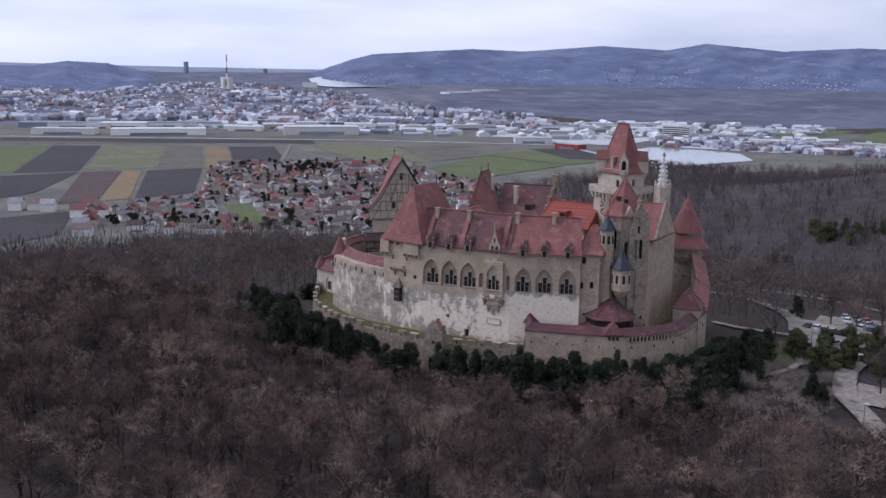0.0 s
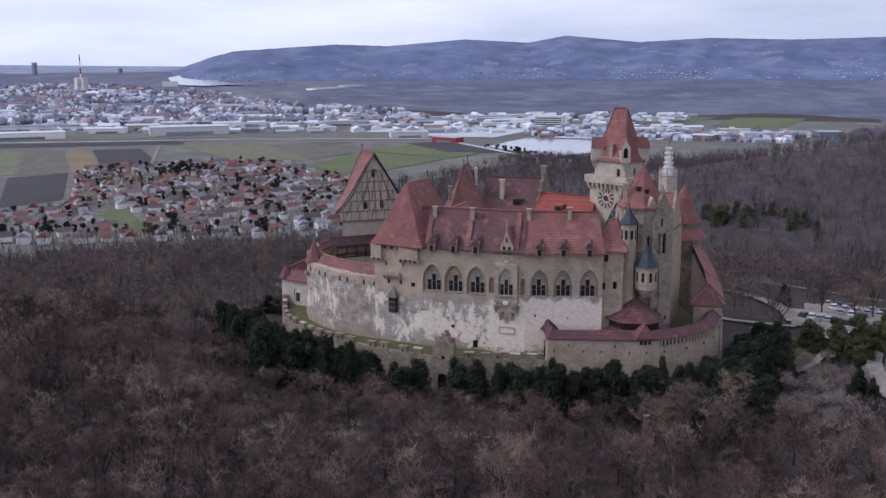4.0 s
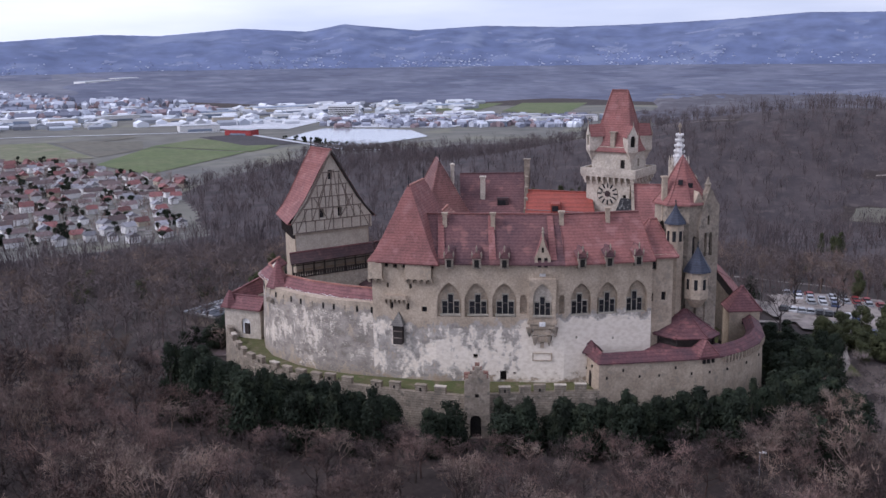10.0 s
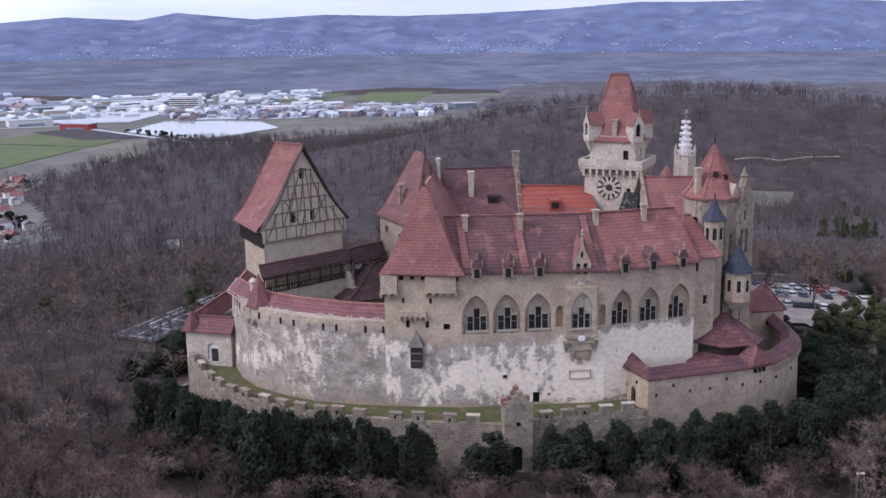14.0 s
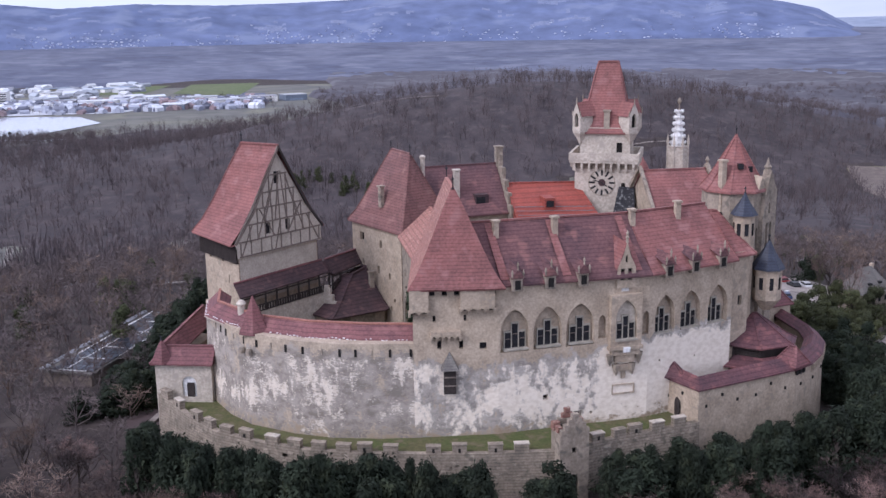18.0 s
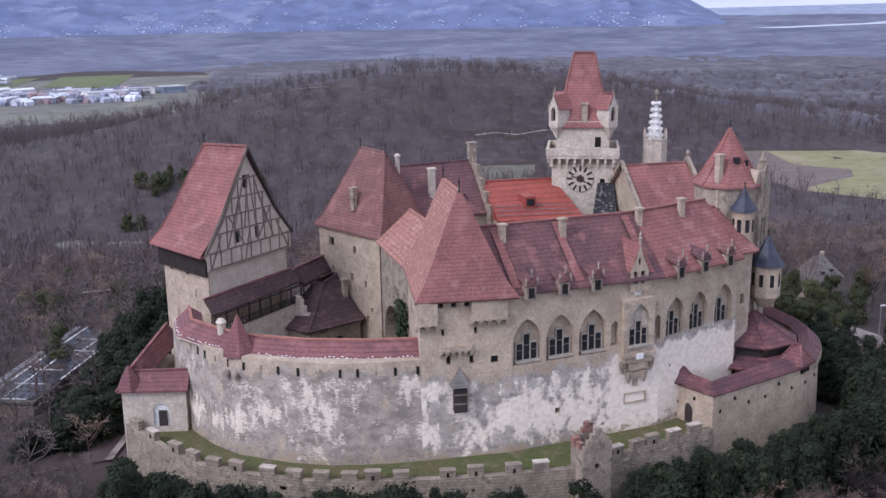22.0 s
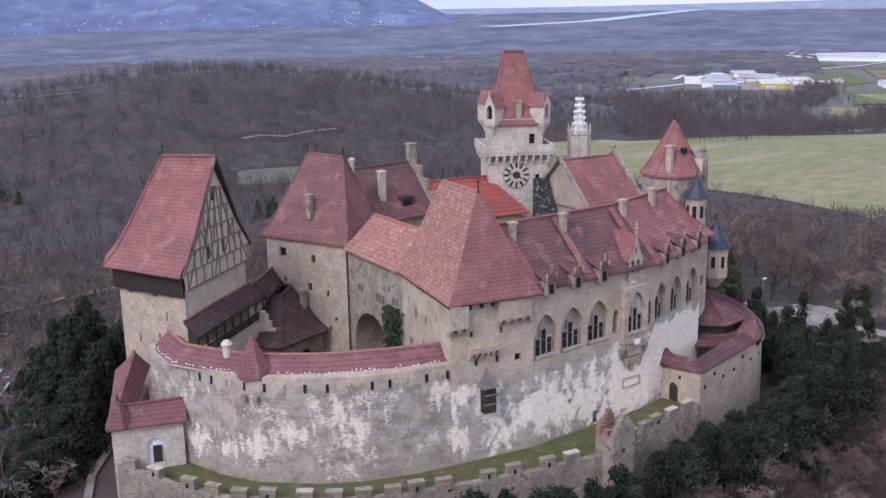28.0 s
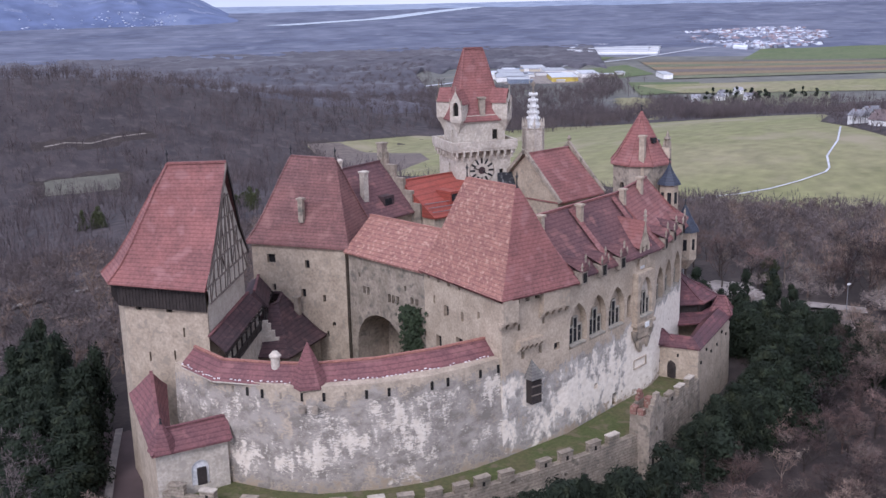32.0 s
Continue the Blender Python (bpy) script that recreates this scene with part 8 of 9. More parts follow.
hall(-430, 1925, 56, 40, 24, 0.02, WHITE_WALL, METAL_ROOF, "white office block with dark window bands", "office_block", 5)
hall(-522, 1532, 52, 24, 9, -0.3, RED_CLAD, METAL_ROOF, "red warehouse beside the lake")
hall(-628, 1615, 70, 34, 10, 0.5, WHITE_WALL, METAL_ROOF, "white warehouse with flat roof")
hall(-2342, 3382, 60, 40, 46, 0.6, WHITE_WALL, METAL_ROOF, "white high-rise block in the town", "high_rise", 6)
for k in range(30):
    if k < 8:
        x, y = -1640 + 38 * k + rv.uniform(-20, 20), 1390 + 28 * k + rv.uniform(-20, 40)
    elif k < 17:
        x, y = -1200 + 22 * (k - 8) + rv.uniform(-60, 20), 1600 + 22 * (k - 8) + rv.uniform(-20, 120)
    else:
        x, y = -1000 + 60 * (k - 17) + rv.uniform(-60, 60), 1950 + 12 * (k - 17) + rv.uniform(-120, 180)
    hall(x, y, rv.uniform(45, 120), rv.uniform(28, 55), rv.uniform(7, 12), 0.62 + rv.uniform(-0.1, 0.1), rv.choice((WHITE_WALL, WHITE_WALL, BLUE_GREY, CREAM_WALL)), rv.choice((METAL_ROOF, METAL_ROOF, BLUE_GREY)), "pale flat-roofed hall of the business park")
for k in range(34):
    x, y = -1500 + 58 * (k % 17) + rv.uniform(-40, 40), 1600 + 20 * (k % 17) + 150 * (k // 17) + rv.uniform(-110, 160)
    hall(x, y, rv.uniform(40, 95), rv.uniform(18, 36), rv.uniform(6, 10), 0.5 + rv.uniform(-0.15, 0.15), rv.choice((WHITE_WALL, CREAM_WALL, BLUE_GREY)), METAL_ROOF, "pale flat-roofed hall at the town's edge")
for x, y, w, d, h, turn in ((-1320, 1362, 180, 46, 12, 0.70), (-1475, 1268, 120, 40, 11, 0.55), (-1070, 1560, 150, 50, 16, 0.65), (-1248, 1545, 70, 40, 9, 0.5), (-1310, 1945, 110, 50, 9, 0.58), (-1170, 1990, 90, 50, 10, 0.6), (-1488, 2028, 100, 60, 9, 0.6), (-1412, 2240, 100, 60, 9, 0.58), (-1850, 3830, 190, 70, 9, 1.1), (-1885, 4150, 110, 60, 9, 0.9)):
    hall(x, y, w, d, h, turn, WHITE_WALL, METAL_ROOF, "long white factory hall at the town's edge")
plot("yard", [(-733, 2134), (-542, 2251), (-600, 2428), (-790, 2351)], SNOW, "pale open ground behind the halls", "yard", 0.9)
for nm, pts in (("yard", [(-640, 1640), (-470, 1640), (-440, 1880), (-600, 1860)]), ("yard", [(-400, 1670), (-180, 1660), (-120, 1800), (-380, 1850)]), ("yard", [(-1150, 1640), (-960, 1720), (-930, 1800), (-1130, 1720)])):
    plot(nm, pts, SNOW, "pale paved yard between the halls", "yard", 0.8)
for k in range(14):
    x, y = -330 + 42 * k + rv.uniform(-25, 25), 1760 + rv.uniform(-90, 130) - 4 * k
    if x < 120:
        hall(x, y, rv.uniform(35, 80), rv.uniform(22, 40), rv.uniform(7, 11), rv.uniform(-0.2, 0.3), rv.choice((WHITE_WALL, BLUE_GREY, WHITE_WALL)), rv.choice((METAL_ROOF, METAL_ROOF, HOUSE_GREY)), "pale flat-roofed hall near the lake")
for x, y, w, d, wm in ((1300, 1090, 90, 50, WHITE_WALL), (1370, 1150, 80, 40, BLUE_GREY), (1345, 1010, 95, 44, YELLOW_CLAD), (1440, 1100, 70, 40, WHITE_WALL), (1260, 1040, 60, 34, BLUE_GREY), (1420, 1010, 80, 30, WHITE_WALL), (1465, 880, 64, 16, WHITE_WALL), (1310, 1150, 60, 30, WHITE_WALL), (1480, 1180, 70, 40, WHITE_WALL)):
    hall(x, y, w, d, 8, 0.75, wm, METAL_ROOF, "flat-roofed hall of a business park among fields")
for k in range(26):
    hall(1375 + rv.uniform(-120, 120), 1090 + rv.uniform(-110, 120), rv.uniform(18, 55), rv.uniform(12, 28), rv.uniform(4, 8), 0.75 + rv.choice((0, 1.57)), rv.choice((WHITE_WALL, BLUE_GREY, CREAM_WALL)), rv.choice((METAL_ROOF, METAL_ROOF, BLUE_GREY, HOUSE_GREY)), "small flat-roofed hall of a business park among fields")
for k in range(7):
    hall(1990 + 44 * k, 1330 + 26 * k + 30 * (k % 2), 200, 30, 5, 2.0, WHITE_WALL, METAL_ROOF, "long pale greenhouse among the fields", "greenhouse")

# the town as one mass of small houses, and hillside towns across the river
def little_houses(name, places, material, label):
    vs, fs = [], []
    for x, y, w, d, h, t in places:
        (px, py, pz), k = lay(x, y)
        c, s_ = math.cos(t), math.sin(t)
        i = len(vs)
        for sx, sy, sz in ((-1, -1, 0), (1, -1, 0), (1, 1, 0), (-1, 1, 0), (-1, -1, 1), (1, -1, 1), (1, 1, 1), (-1, 1, 1), (-1, 0, 1.6), (1, 0, 1.6)):
            a, b = sx * w / 2 * k, sy * d / 2 * k
            vs.append((px + a * c - b * s_, py + a * s_ + b * c, pz + sz * h * k))
        fs += [(i, i + 1, i + 5, i + 4), (i + 1, i + 2, i + 6, i + 9, i + 5), (i + 2, i + 3, i + 7, i + 6), (i + 3, i, i + 4, i + 8, i + 7), (i + 4, i + 5, i + 9, i + 8), (i + 6, i + 7, i + 8, i + 9)]
    s = Shell()
    s.v, s.f = vs, fs
    return tagged(part(name, s, material), label, "town", kind="stuff")


town = []
for _ in range(15000):
    a, d = radians(rv.uniform(17, 56)), 1750 + 3600 * rv.random() ** 1.6
    x, y = 20 - d * math.sin(a), -100 + d * math.cos(a)
    deg = math.degrees(a)
    rim = float(np.interp(deg, (17, 21, 25, 29, 33, 38, 56), (2300, 2500, 2650, 3300, 4300, 5350, 5350))) + 420 * noise.noise((x * 0.004, y * 0.004, 8.1))
    if d < 2150 + 14 * max(0, deg - 30) or d > rim or noise.noise((x * 0.0022, y * 0.0022, 1.7)) < -0.3 or noise.noise((x * 0.009, y * 0.009, 3.7)) < -0.28:
        continue
    if len(town) < 5200:
        big = rv.random() < 0.14
        town.append((x, y, rv.uniform(30, 80) if big else rv.uniform(9, 20), rv.uniform(15, 30) if big else rv.uniform(8, 13), rv.uniform(5, 13), rv.uniform(0, 3.1)))
for _ in range(420):
    x, y = rv.uniform(-420, 60), rv.uniform(1670, 1900)
    town.append((x, y, rv.uniform(8, 22), rv.uniform(7, 12), rv.uniform(4, 7), rv.uniform(0, 3.1)))
EAST_VILLAGE = [(3001, 1742), (3428, 1578), (3169, 1329), (2435, 1005), (2220, 1111), (2429, 1364)]
for _ in range(4200):
    x, y = rv.uniform(2200, 3450), rv.uniform(1000, 1750)
    if not in_poly(x, y, EAST_VILLAGE) or noise.noise((x * 0.006, y * 0.006, 2.2)) < -0.12:
        continue
    town.append((x, y, rv.uniform(10, 22), rv.uniform(8, 13), rv.uniform(4, 7), rv.uniform(0, 3.1)))
works = []
for _ in range(400):
    q = rv.random()
    x, y = -1550 + 1350 * q + rv.uniform(-80, 80), 1560 + 420 * q + rv.uniform(-120, 420)
    if not in_poly(x, y, [(-440, 1320), (-440, 1660), (-190, 1660), (-190, 1320)]):
        works.append((x, y, rv.uniform(14, 46), rv.uniform(10, 24), rv.uniform(4, 8), 0.6 + rv.choice((0, 1.57)) + rv.uniform(-0.1, 0.1)))
little_houses("works_yards", works, WORKS_M, "pale sheds and workshops of the business park")
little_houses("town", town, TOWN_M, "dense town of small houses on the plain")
tw_trees = []
for _ in range(2600):
    x, y, *_r = rv.choice(town)
    (px, py, pz), k = lay(x + rv.uniform(-40, 40), y + rv.uniform(-40, 40))
    tw_trees.append((px, py, pz - 0.3, rv.uniform(0, 6.3), k * rv.uniform(1.0, 2.2), k * rv.uniform(0.6, 1.0)))
mass("town_trees", [(a + c, list(b) + [tuple(k + len(a) for k in t) for t in d]) for a, b, c, d in FARM], tw_trees, FAR_TWIG, "leafless trees among the town's houses")

# landmarks: striped chimney, towers on the horizon
(cx_, cy_, cz_), ck_ = lay(-2696, 3281)
pc = thing("power_plant_chimney", "tall red and white striped power-plant chimney with boiler house", "chimney", (cx_, cy_, cz_))
for k in range(6):
    s = Shell()
    r0, r1 = 4.6 - k * 0.45, 4.1 - k * 0.45
    s.turned((0, 0, k * 26 * ck_), [(r0 * ck_, 0), (r1 * ck_, 26 * ck_)], 10)
    part("shaft", s, WHITE_WALL if k % 2 == 0 else RED_CLAD, pc)
for dx in (-16, 16):
    s = Shell()
    s.box((dx * ck_, 0, 0), (14 * ck_, 26 * ck_, 62 * ck_))
    part("boiler_house", s, WHITE_WALL, pc)
for az, d, h, w in ((41.0, 8200, 95, 26), (36.7, 8600, 40, 22)):
    (x, y, z), k = lay(20 - d * math.sin(radians(az)), -100 + d * math.cos(radians(az)))
    s = Shell()
    s.box((x, y, z), (w * k, w * k, h * k))
    tagged(part("skyscraper", s, BLUE_GREY), "bluish tower block on the hazy horizon", "tower", "towers on the horizon")

# far hills: bearing (degrees left of north) and height of the crest in degrees
CREST = [(60, -0.6), (48.7, -0.7), (46.8, -0.45), (44.8, -0.55), (42.8, -1.0), (41.5, -1.6)]
CREST2 = [(34.6, -1.25), (31.6, -0.2), (30.4, 0.1), (27.3, 0.3), (24.8, 0.45), (21.9, 0.35), (17.6, 0.7), (14, 0.5), (12, 0.88), (8, 0.5), (4.2, 0.7), (0, 0.58), (-3.9, 0.66), (-8.7, 0.85), (-12.9, 1.15), (-15.8, 1.1), (-21.3, 1.15), (-25, 1.0), (-28, 0.75), (-30.5, 0.3), (-31.9, 0.0), (-33.6, -0.9), (-35, -1.5)]


def hills(name, crest, r_foot, r_top, label):
    az = np.linspace(crest[0][0], crest[-1][0], 320)
    el = np.interp(-az, [-c[0] for c in crest], [c[1] for c in crest])
    s = Shell()
    rows = 25
    grid = []
    for j in range(rows):
        w = j / (rows - 1)
        line = []
        for a, e in zip(az, el):
            r = r_foot + (r_top - r_foot) * w
            z0 = PLAIN + 0.038 * (r_foot - 2800) - 6
            z1 = 52 + math.tan(radians(e)) * r_top
            q = w ** 0.8
            bump = 24 * noise.noise((a * 0.3, w * 1.3, 0.7)) * math.sin(math.pi * w) + 11 * noise.noise((a * 0.9, w * 1.6, 4.0)) * math.sin(math.pi * w) + 2.0 * noise.noise((a * 3.0, w * 5, 2.0)) * min(1, 2 * w)
            z = z0 + (z1 - z0) * q + bump
            line.append((10 - r * math.sin(radians(a)), -125 + r * math.cos(radians(a)), z))
        grid.append(line)
    back = [(x * 1.01, y * 1.01, PLAIN) for x, y, z in grid[-1]]
    grid.append(back)
    i0 = 0
    for line in grid:
        s.v += line
    n = len(az)
    for j in range(len(grid) - 1):
        for k in range(n - 1):
            s.f.append((j * n + k, j * n + k + 1, (j + 1) * n + k + 1, (j + 1) * n + k))
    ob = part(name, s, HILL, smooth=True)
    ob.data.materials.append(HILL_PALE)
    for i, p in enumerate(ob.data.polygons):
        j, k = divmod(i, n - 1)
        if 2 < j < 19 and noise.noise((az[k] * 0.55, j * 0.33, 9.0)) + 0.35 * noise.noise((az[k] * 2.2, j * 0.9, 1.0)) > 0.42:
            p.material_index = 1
    tagged(ob, label, "hills", kind="structure")
    return grid


hills("hill_range_1", CREST, 3500, 4300, "low wooded hill above the town, haze blue in its colour")
far_grid = hills("hill_range_2", CREST2, 4000, 4700, "long wooded hills across the river, haze blue in their colour")
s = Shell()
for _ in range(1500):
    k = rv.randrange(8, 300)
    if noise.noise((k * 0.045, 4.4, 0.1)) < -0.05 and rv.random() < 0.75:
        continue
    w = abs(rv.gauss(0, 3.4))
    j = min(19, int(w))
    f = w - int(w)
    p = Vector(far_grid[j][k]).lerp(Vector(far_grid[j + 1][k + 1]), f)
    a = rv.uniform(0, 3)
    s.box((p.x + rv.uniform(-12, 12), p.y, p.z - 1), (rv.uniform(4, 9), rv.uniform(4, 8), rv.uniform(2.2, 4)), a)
tagged(part("hillside_town", s, FARTOWN_M), "scattered houses of towns along the hill foot, haze in their colours", "town", kind="stuff")
# east fields and tracks
F_GREY_BROWN = shade("grey_brown_soil", (0.15, 0.122, 0.105), (0.125, 0.10, 0.088), 0.012, 0.97, None, 0.2, 0.1)
F_EAST = shade("east_green_field", (0.228, 0.205, 0.118), (0.188, 0.187, 0.085), 0.006, 0.95, (0.25, 0.213, 0.14), 0.1, 0.1)


def drape(name, poly, material, label, category, step=18, lift=0.6):
    xs, ys = [p[0] for p in poly], [p[1] for p in poly]
    s = Shell()
    nx, ny = int((max(xs) - min(xs)) / step) + 1, int((max(ys) - min(ys)) / step) + 1
    for i in range(nx):
        for j in range(ny):
            x, y = min(xs) + i * step, min(ys) + j * step
            if in_poly(x + step / 2, y + step / 2, poly):
                s.face([(a, b, ground_z(a, b) + lift) for a, b in ((x, y), (x + step, y), (x + step, y + step), (x, y + step))])
    return tagged(part(name, s, material), label, category, kind="structure")


def loft(name, west, east, material, label, category, lift, m=26, n=40):
    """A field between two boundary lines, laid over the land."""
    def at(line, w):
        cum = [0.0]
        for a, b in zip(line[:-1], line[1:]):
            cum.append(cum[-1] + math.hypot(b[0] - a[0], b[1] - a[1]))
        return float(np.interp(w * cum[-1], cum, [p[0] for p in line])), float(np.interp(w * cum[-1], cum, [p[1] for p in line]))

    s = Shell()
    for i in range(n + 1):
        a, b = at(west, i / n), at(east, i / n)
        for k in range(m + 1):
            x, y = a[0] + (b[0] - a[0]) * k / m, a[1] + (b[1] - a[1]) * k / m
            s.v.append((x, y, ground_z(x, y) + (lift if 0 < i < n and 0 < k < m else -1.0)))
    for i in range(n):
        for k in range(m):
            q = i * (m + 1) + k
            s.f.append((q, q + 1, q + m + 2, q + m + 1))
    return tagged(part(name, s, material, smooth=True), label, category, kind="structure")


loft("field", [(250, 90), (330, 150), (392, 211), (405, 300), (424, 480), (470, 600), (512, 694)], [(430, 100), (600, 184), (660, 257), (772, 295), (790, 442), (780, 600), (646, 690)], F_EAST, "wide green and buff field behind the castle", "field", 1.2, 30, 60)
loft("field", [(424, 478), (472, 604), (514, 694)], [(500, 512), (546, 566), (550, 690)], F_GREY_BROWN, "grey-brown ploughed strip of the field behind the castle", "field", 1.6, 16, 24)
drape("field", [(790, 460), (900, 420), (1240, 300), (1240, 640), (900, 640)], F_PALE, "pale winter meadow on the plain", "field", 20, 0.9)
drape("field", [(1130, 760), (1160, 715), (916, 500), (840, 515), (900, 570)], F_EAST, "buff meadow behind the wood", "field", 12, 1.2)
plot("field", [(1349, 879), (1409, 781), (1266, 699), (1185, 750)], F_GREEN, "green winter field on the plain", "field", 1.1)
plot("field", [(1156, 636), (1108, 435), (1357, 542), (1293, 634)], F_PALE, "pale winter meadow on the plain", "field", 1.1)
plot("field", [(1311, 837), (1740, 436), (1500, 395), (1238, 710)], F_EAST, "pale green meadow on the plain", "field", 1.25)
plot("field", [(1475, 1111), (1683, 1100), (1515, 930), (1297, 954)], F_GREEN, "green winter field on the plain", "field", 0.7)
band("road", [(-1760, 3120), (-1693, 3020), (-1543, 2809), (-1353, 2623), (-1180, 2530), (-1040, 2475), (-890, 2400)], 24, SNOW, "pale motorway between the town and the woods", "road", 1.6)
plot("field", [(1829, 1411), (1872, 1254), (1632, 1173), (1682, 1297)], F_GREEN, "green winter field on the plain", "field", 1.1)
plot("field", [(2300, 1110), (2760, 800), (2220, 560), (1860, 945)], F_GREEN, "green winter field on the plain", "field", 1.1)
for k, m in enumerate((F_PALE, F_OCHRE, F_GREY_BROWN, F_OCHRE, F_PALE, F_OCHRE, F_GREY)):
    w0, w1 = k / 7, (k + 0.92) / 7
    a0, a1 = (1440 + 360 * w0, 850 + 300 * w0), (1440 + 360 * w1, 850 + 300 * w1)
    b0, b1 = (1850 + 310 * w0, 499 + 40 * w0), (1850 + 310 * w1, 499 + 40 * w1)
    plot("field", [a0, b0, b1, a1], m, ("pale winter field", "ochre stubble field", "brown ploughed field", "ochre stubble field", "pale winter field", "ochre stubble field", "grey fallow field")[k] + " in a row of long strips", "field", 1.4)
plot("yard", [(2025, 1505), (2332, 1567), (2300, 1388), (1978, 1213), (1892, 1377)], SNOW, "pale yard round the greenhouses", "yard", 0.9)
plot("yard", [(1400, 1228), (1531, 1223), (1438, 979), (1313, 931), (1218, 1032)], GRAVEL, "pale yard of the business park among fields", "yard", 0.9)
band("road", [(1080, 1130), (1200, 1128), (1300, 1140)], 12, SNOW, "pale country road on the plain", "road", 1.3)
band("road", [(1330, 1215), (1480, 1310), (1800, 1480), (2500, 1500)], 12, SNOW, "pale country road on the plain", "road", 1.3)
band("road", [(1540, 1190), (1830, 1180), (2280, 1250), (2420, 1180)], 10, SNOW, "pale country road on the plain", "road", 1.5)
drape("bank", [(-49, 36), (-41, 35), (-33, 47), (-26, 58), (-33, 66), (-42, 58), (-48, 46)], F_RED, "red-brown bank of bare earth beside the gate", "earth", 0.8, 0.2)
drape("lawn", LAWN_EAST, GRASS, "dull green winter lawn beside the bastion", "lawn", 3, 0.4)
loft("clearing", [GLADE[0], GLADE[1]], [GLADE[3], GLADE[2]], F_GREY, "dull grass clearing in the woods", "clearing", 0.9, 6, 6)
drape("sand", SAND, GRAVEL, "pale patch of sandy ground beside the track", "ground", 1.5, 0.35)
drape("car_park", CAR_PARK, GRAVEL, "pale gravel car park below the castle", "car park", 3, 0.55)
for pts, w in ROADS:
    band("track", pts, w, SNOW if pts[0][0] > 380 else GRAVEL if pts[0][1] < 110 or pts[0][0] > 300 or (pts[0][1] > 450 and pts[0][0] > 0) else TRACK, "pale gravel track through the woods", "track", 1.55 if pts[0][0] > 300 and pts[0][1] < 600 else 0.6)

# ---- car park: cars, hut and lamp posts ----
CAR_PAINTS = [shade("car_paint_" + n, c, None, 0.5, 0.35, None, 2.0, 0.02) for n, c in (("white", (0.62, 0.62, 0.63)), ("silver", (0.34, 0.35, 0.37)), ("black", (0.02, 0.02, 0.022)), ("blue", (0.04, 0.06, 0.14)), ("red", (0.25, 0.03, 0.03)))]
CAR_WORDS = ("white", "silver", "black", "dark blue", "red")
RUBBER = shade("tyre_rubber", (0.02, 0.02, 0.02), None, 2.0, 0.9, None, 5.0, 0.1)


def car(x, y, turn, paint):
    c = thing("car", CAR_WORDS[paint] + " parked car on the gravel car park", "car", (x, y, ground_z(x, y) + 0.15), "parked cars")
    c.rotation_euler = (0, 0, turn)
    s = Shell()
    side = [(-2.1, 0.35), (2.1, 0.35), (2.15, 0.75), (1.9, 0.95), (0.9, 1.02), (-2.0, 1.05), (-2.15, 0.8)]
    for w0, w1 in ((-0.88, 0.88),):
        n = len(side)
        s.face([(p, w0, q) for p, q in side])
        s.face([(p, w1, q) for p, q in side[::-1]])
        for i in range(n):
            (p, q), (p2, q2) = side[i], side[(i + 1) % n]
            s.face(((p, w0, q), (p, w1, q), (p2, w1, q2), (p2, w0, q2)))
    part("body", s, CAR_PAINTS[paint], c)
    s = Shell()
    lo, hi = [(-1.9, -0.82), (0.95, -0.82), (0.95, 0.82), (-1.9, 0.82)], [(-1.45, -0.66), (0.3, -0.66), (0.3, 0.66), (-1.45, 0.66)]
    for i in range(4):
        j = (i + 1) % 4
        s.face(((*lo[i], 1.0), (*lo[j], 1.0), (*hi[j], 1.42), (*hi[i], 1.42)))
    part("window_band", s, GLASS, c)
    s = Shell()
    s.prism([(p * 1.02, q * 1.03) for p, q in hi], 1.4, 1.48)
    part("car_roof", s, CAR_PAINTS[paint], c)
    for px in (-1.35, 1.35):
        for py in (-0.8, 0.8):
            s = Shell()
            ring = [(px + 0.33 * math.cos(a * 0.7854), 0.33 + 0.33 * math.sin(a * 0.7854)) for a in range(8)]
            s.face([(p, py - 0.11, q) for p, q in ring])
            s.face([(p, py + 0.11, q) for p, q in ring[::-1]])
            for i in range(8):
                (p, q), (p2, q2) = ring[i], ring[(i + 1) % 8]
                s.face(((p, py - 0.11, q), (p, py + 0.11, q), (p2, py + 0.11, q2), (p2, py - 0.11, q2)))
            part("wheel", s, RUBBER, c)


rc = random.Random(14)
for k in range(9):
    car(68.8 + k * 1.9, 84.0 - k * 0.35, 1.35 + rc.uniform(-0.08, 0.08), rc.choice((0, 1, 1, 2, 0, 2, 3)))
for k in range(6):
    car(76.5 + k * 2.5, 70.5 - k * 1.1, 1.2 + rc.uniform(-0.1, 0.1), rc.choice((0, 0, 1, 2, 3)))
for row in range(3):
    for k in range(8):
        if rc.random() < 0.88:
            car(75 + k * 2.7 + row * 1.2, 110 - row * 7.5 - k * 0.25, 1.45 + rc.uniform(-0.08, 0.08), rc.choice((0, 1, 1, 2, 0, 2, 3, 4)))
hut = thing("visitor_house", "grey stone house with hipped slate roof beside the car park", "house", (96.0, 71.5, -12.6))
hut.rotation_euler = (0, 0, 0.35)
hut.scale = (0.74, 0.74, 0.76)
s = Shell()
s.prism([(-6, -4.2), (6, -4.2), (6, 4.2), (-6, 4.2)], -5, 7.4)
part("wall", s, STONE_GREY, hut)
s = Shell()
e4, r2 = [(-6.7, -4.9, 7.2), (6.7, -4.9, 7.2), (6.7, 4.9, 7.2), (-6.7, 4.9, 7.2)], [(-2.6, 0, 13.4), (2.6, 0, 13.4)]
s.face((e4[0], e4[1], r2[1], r2[0]))
s.face((e4[1], e4[2], r2[1]))
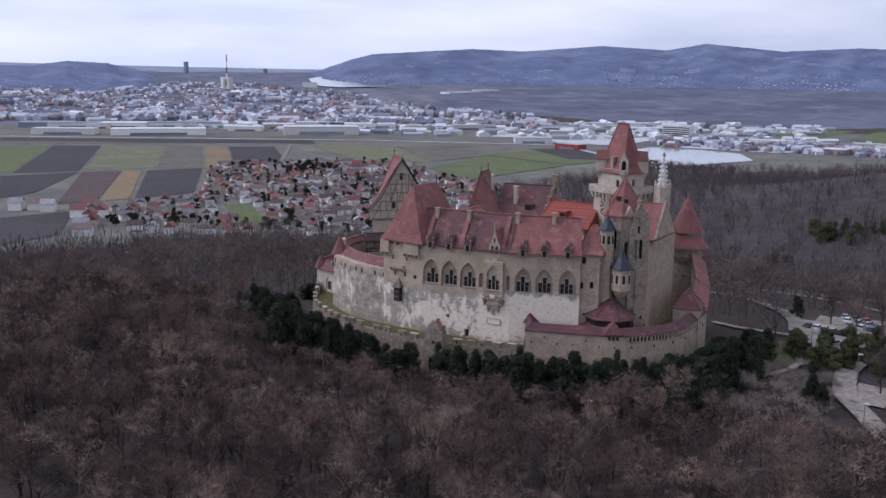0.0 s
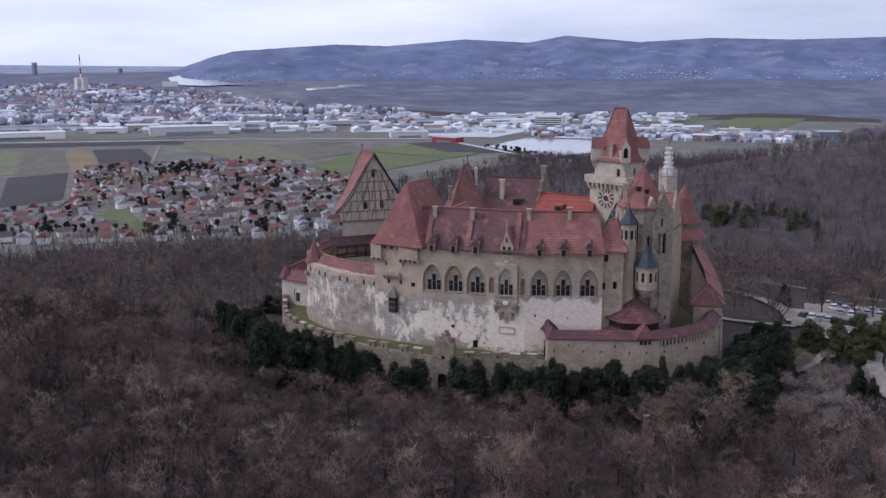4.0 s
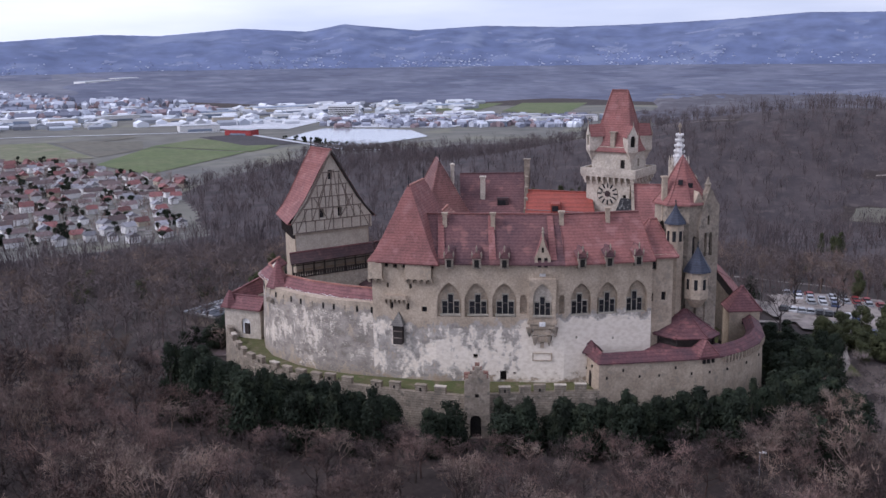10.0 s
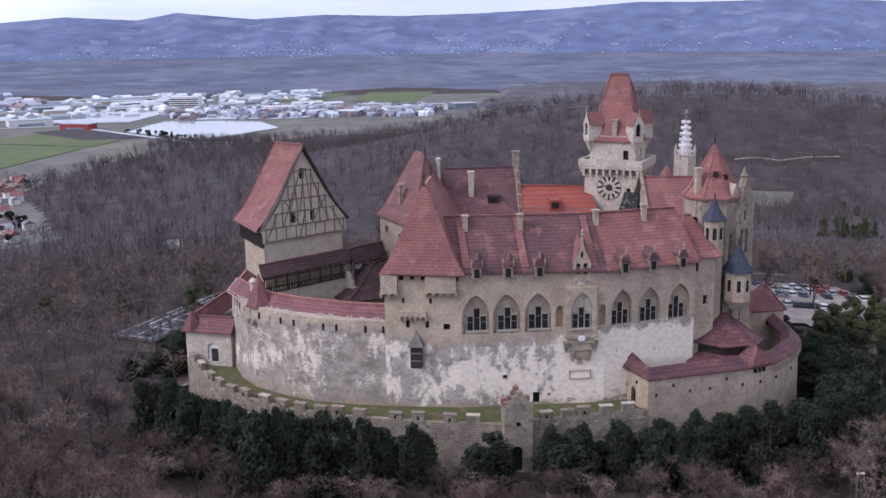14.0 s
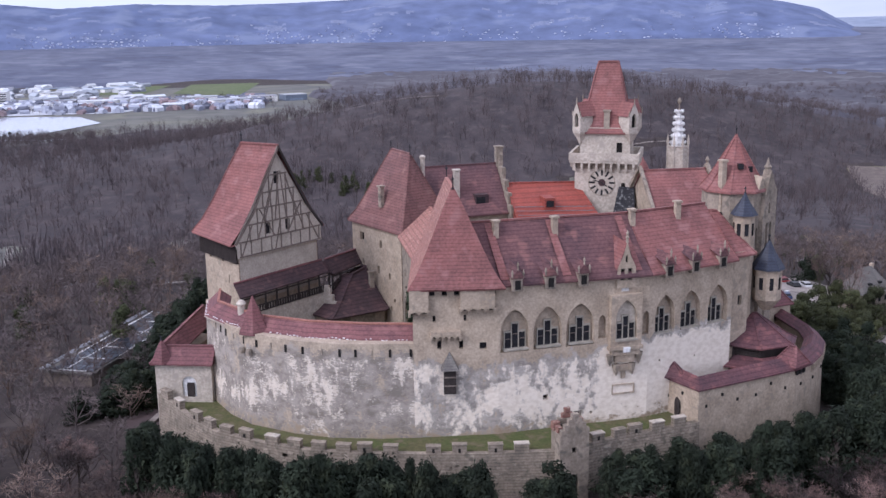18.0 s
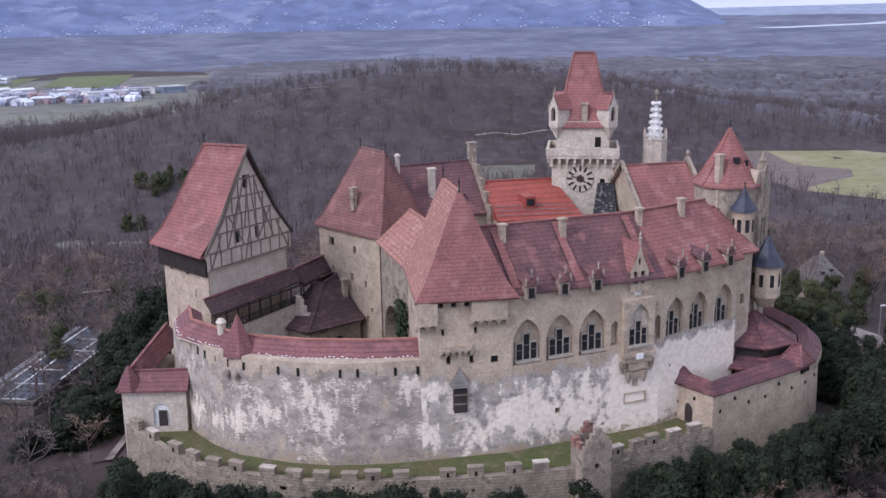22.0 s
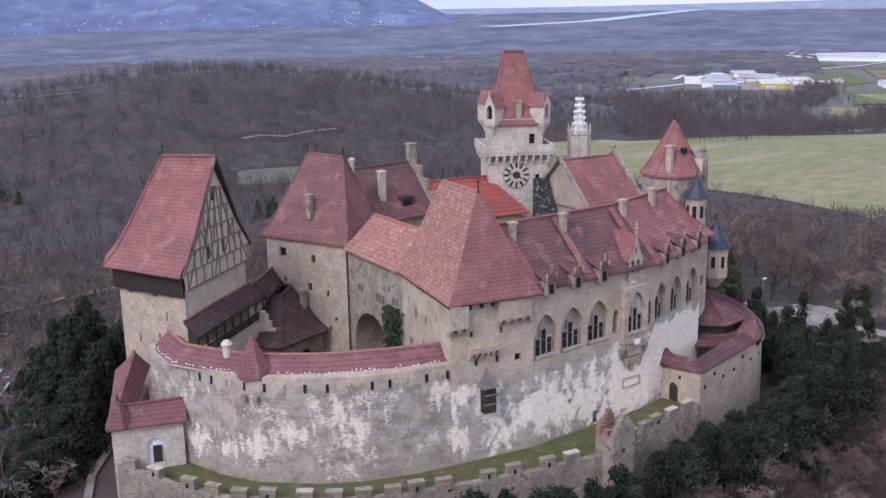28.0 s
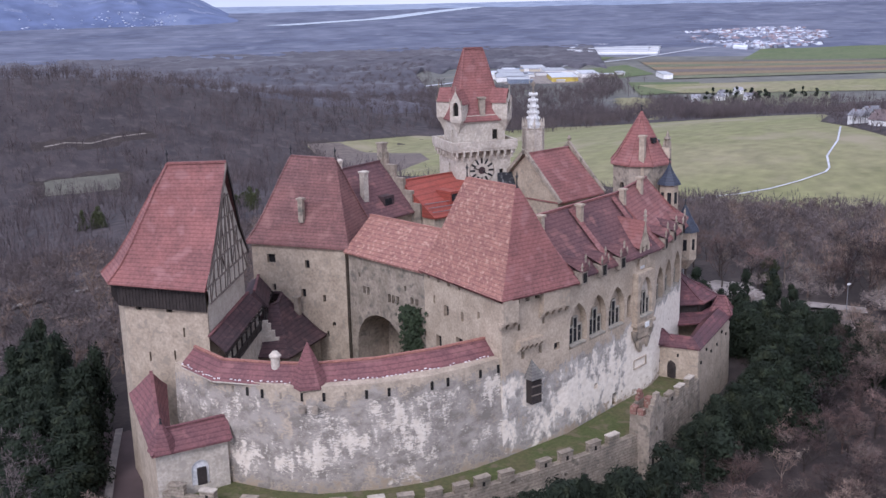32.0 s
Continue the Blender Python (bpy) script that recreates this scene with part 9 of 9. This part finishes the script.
s.face((e4[2], e4[3], r2[0], r2[1]))
s.face((e4[3], e4[0], r2[0]))
s.face(e4[::-1])
part("roof", s, SLATE_GREY, hut, "dark grey slate roof")
for x in (-2.2, 2.2):
    s = Shell()
    s.box((x, -3.2, 9.3), (1.1, 1.2, 0.5))
    part("roof_window", s, GLASS, hut)
s = Shell()
s.box((3.6, 0.6, 10.5), (0.9, 0.9, 3.4))
part("chimney", s, STONE, hut)
for x in (-4.2, -1.4, 1.4, 4.2):
    for z in (1.0, 4.4):
        s = Shell()
        s.box((x, -4.2, z), (1.1, 0.16, 1.5))
        part("window", s, GLASS, hut)
for y in (-2, 2):
    s = Shell()
    s.box((-6.0, y, 4.4), (0.16, 1.1, 1.5))
    part("window", s, GLASS, hut)
s = Shell()
s.box((0, -4.22, -0.2), (1.2, 0.2, 2.3))
part("door", s, DARK_WOOD, hut)
PANEL = shade("dark_solar_glass", (0.035, 0.04, 0.055), (0.03, 0.034, 0.046), 1.0, 0.3, None, 3.0, 0.02)
sb = thing("solar_building", "long low flat-roofed building with dark solar panels in white frames", "building", (-52.5, 75, ground_z(-52.5, 75)))
sb.rotation_euler = (0, 0, 1.12)
s = Shell()
s.box((0, 0, -2), (34, 9, 4.6))
part("wall", s, BEAM, sb)
s = Shell()
s.box((0, 0, 2.6), (34.8, 9.8, 0.35))
part("roof", s, SLATE_GREY, sb, "grey felt roof")
s = Shell()
s.box((0, 4.6, 2.95), (34.8, 1.2, 0.18))
part("roof_edge", s, LEAD, sb, "grey sheet-metal roof edge")
for i in range(11):
    for j in range(3):
        s = Shell()
        x, y = -15.2 + i * 3.04, -3.4 + j * 2.5
        s.box((x, y, 3.0), (2.86, 2.3, 0.12))
        part("solar_panel", s, PANEL, sb)
for i, y, w in ((0, -4.72, 17.0), (9.5, -2.1, 14.0), (-6, 0.4, 20.0), (4, 2.9, 26.0)):
    s = Shell()
    s.box((i, y, 3.05), (w, 0.22, 0.16))
    part("rail", s, WHITE_WALL, sb, "white panel rail")
for i in (-16.8, -10.7, -4.6, 4.5, 10.6):
    s = Shell()
    s.box((i, -2.2 + (i % 2), 3.05), (0.22, 5.0, 0.16))
    part("rail", s, WHITE_WALL, sb, "white panel rail")
for x, y in ((44.8, -17.0), (84, 40), (88, 8), (72, 62)):
    lp = thing("lamp_post", "slim grey lamp post with a small white head", "lamp post", (x, y, ground_z(x, y)), "lamp posts on the hill")
    s = Shell()
    s.turned((0, 0, 0), [(0.12, -0.3), (0.07, 6.0)], 6)
    part("post", s, LEAD, lp)
    s = Shell()
    s.box((0.35, 0, 5.95), (0.9, 0.35, 0.18))
    part("lamp_head", s, LIME, lp)


# ---- single stones that stand proud of the outer wall ----
STONES = []
for w, h in ((0.62, 0.3), (0.44, 0.26), (0.78, 0.34)):
    sh = Shell()
    sh.prism([(-w / 2, -0.05), (w / 2, -0.05), (w / 2, 0.12), (-w / 2, 0.12)], 0, h)
    sh.v = [(x * (0.93 if z > 0.1 else 1.0), y, z) for x, y, z in sh.v]
    me = bpy.data.meshes.new("stone")
    me.from_pydata(sh.v, [], sh.f)
    me.materials.append(OUTER_BLOCK)
    STONES.append(me)
rs = random.Random(31)
for _ in range(300):
    i = rs.choice((2, 3, 4, 5, 6, 7, 8, 10, 11, 12))
    a, b = OUTER[i], OUTER[i + 1]
    w = math.hypot(b[0] - a[0], b[1] - a[1])
    u, z = rs.uniform(0.4, w - 0.4), -5.6 + 0.38 * rs.randrange(11)
    p = along(a, b, u, 0.5 * (-1.3 - z) / 11.7)
    st = new("stone", STONES[rs.randrange(3)])
    st.parent = ow
    st.location = (p[0], p[1], z)
    st.rotation_euler = (0, 0, math.atan2(b[1] - a[1], b[0] - a[0]))


# ---- small settlement of each building ----
for ob in (ow, tp, rw, bz, gr, ht, ct, gh, cr, rt_, pl, og, kt, cp, sp, lb, bs, ph, re_, cg, co, iv, et):
    mid = [Vector(c.data.vertices[0].co) for c in ob.children if c.type == "MESH" and len(c.data.vertices)]
    m = sum(mid, Vector((0, 0, 0))) / max(1, len(mid))
    ob.location.z = -0.42 + 0.0105 * m.x + 0.0137 * m.y
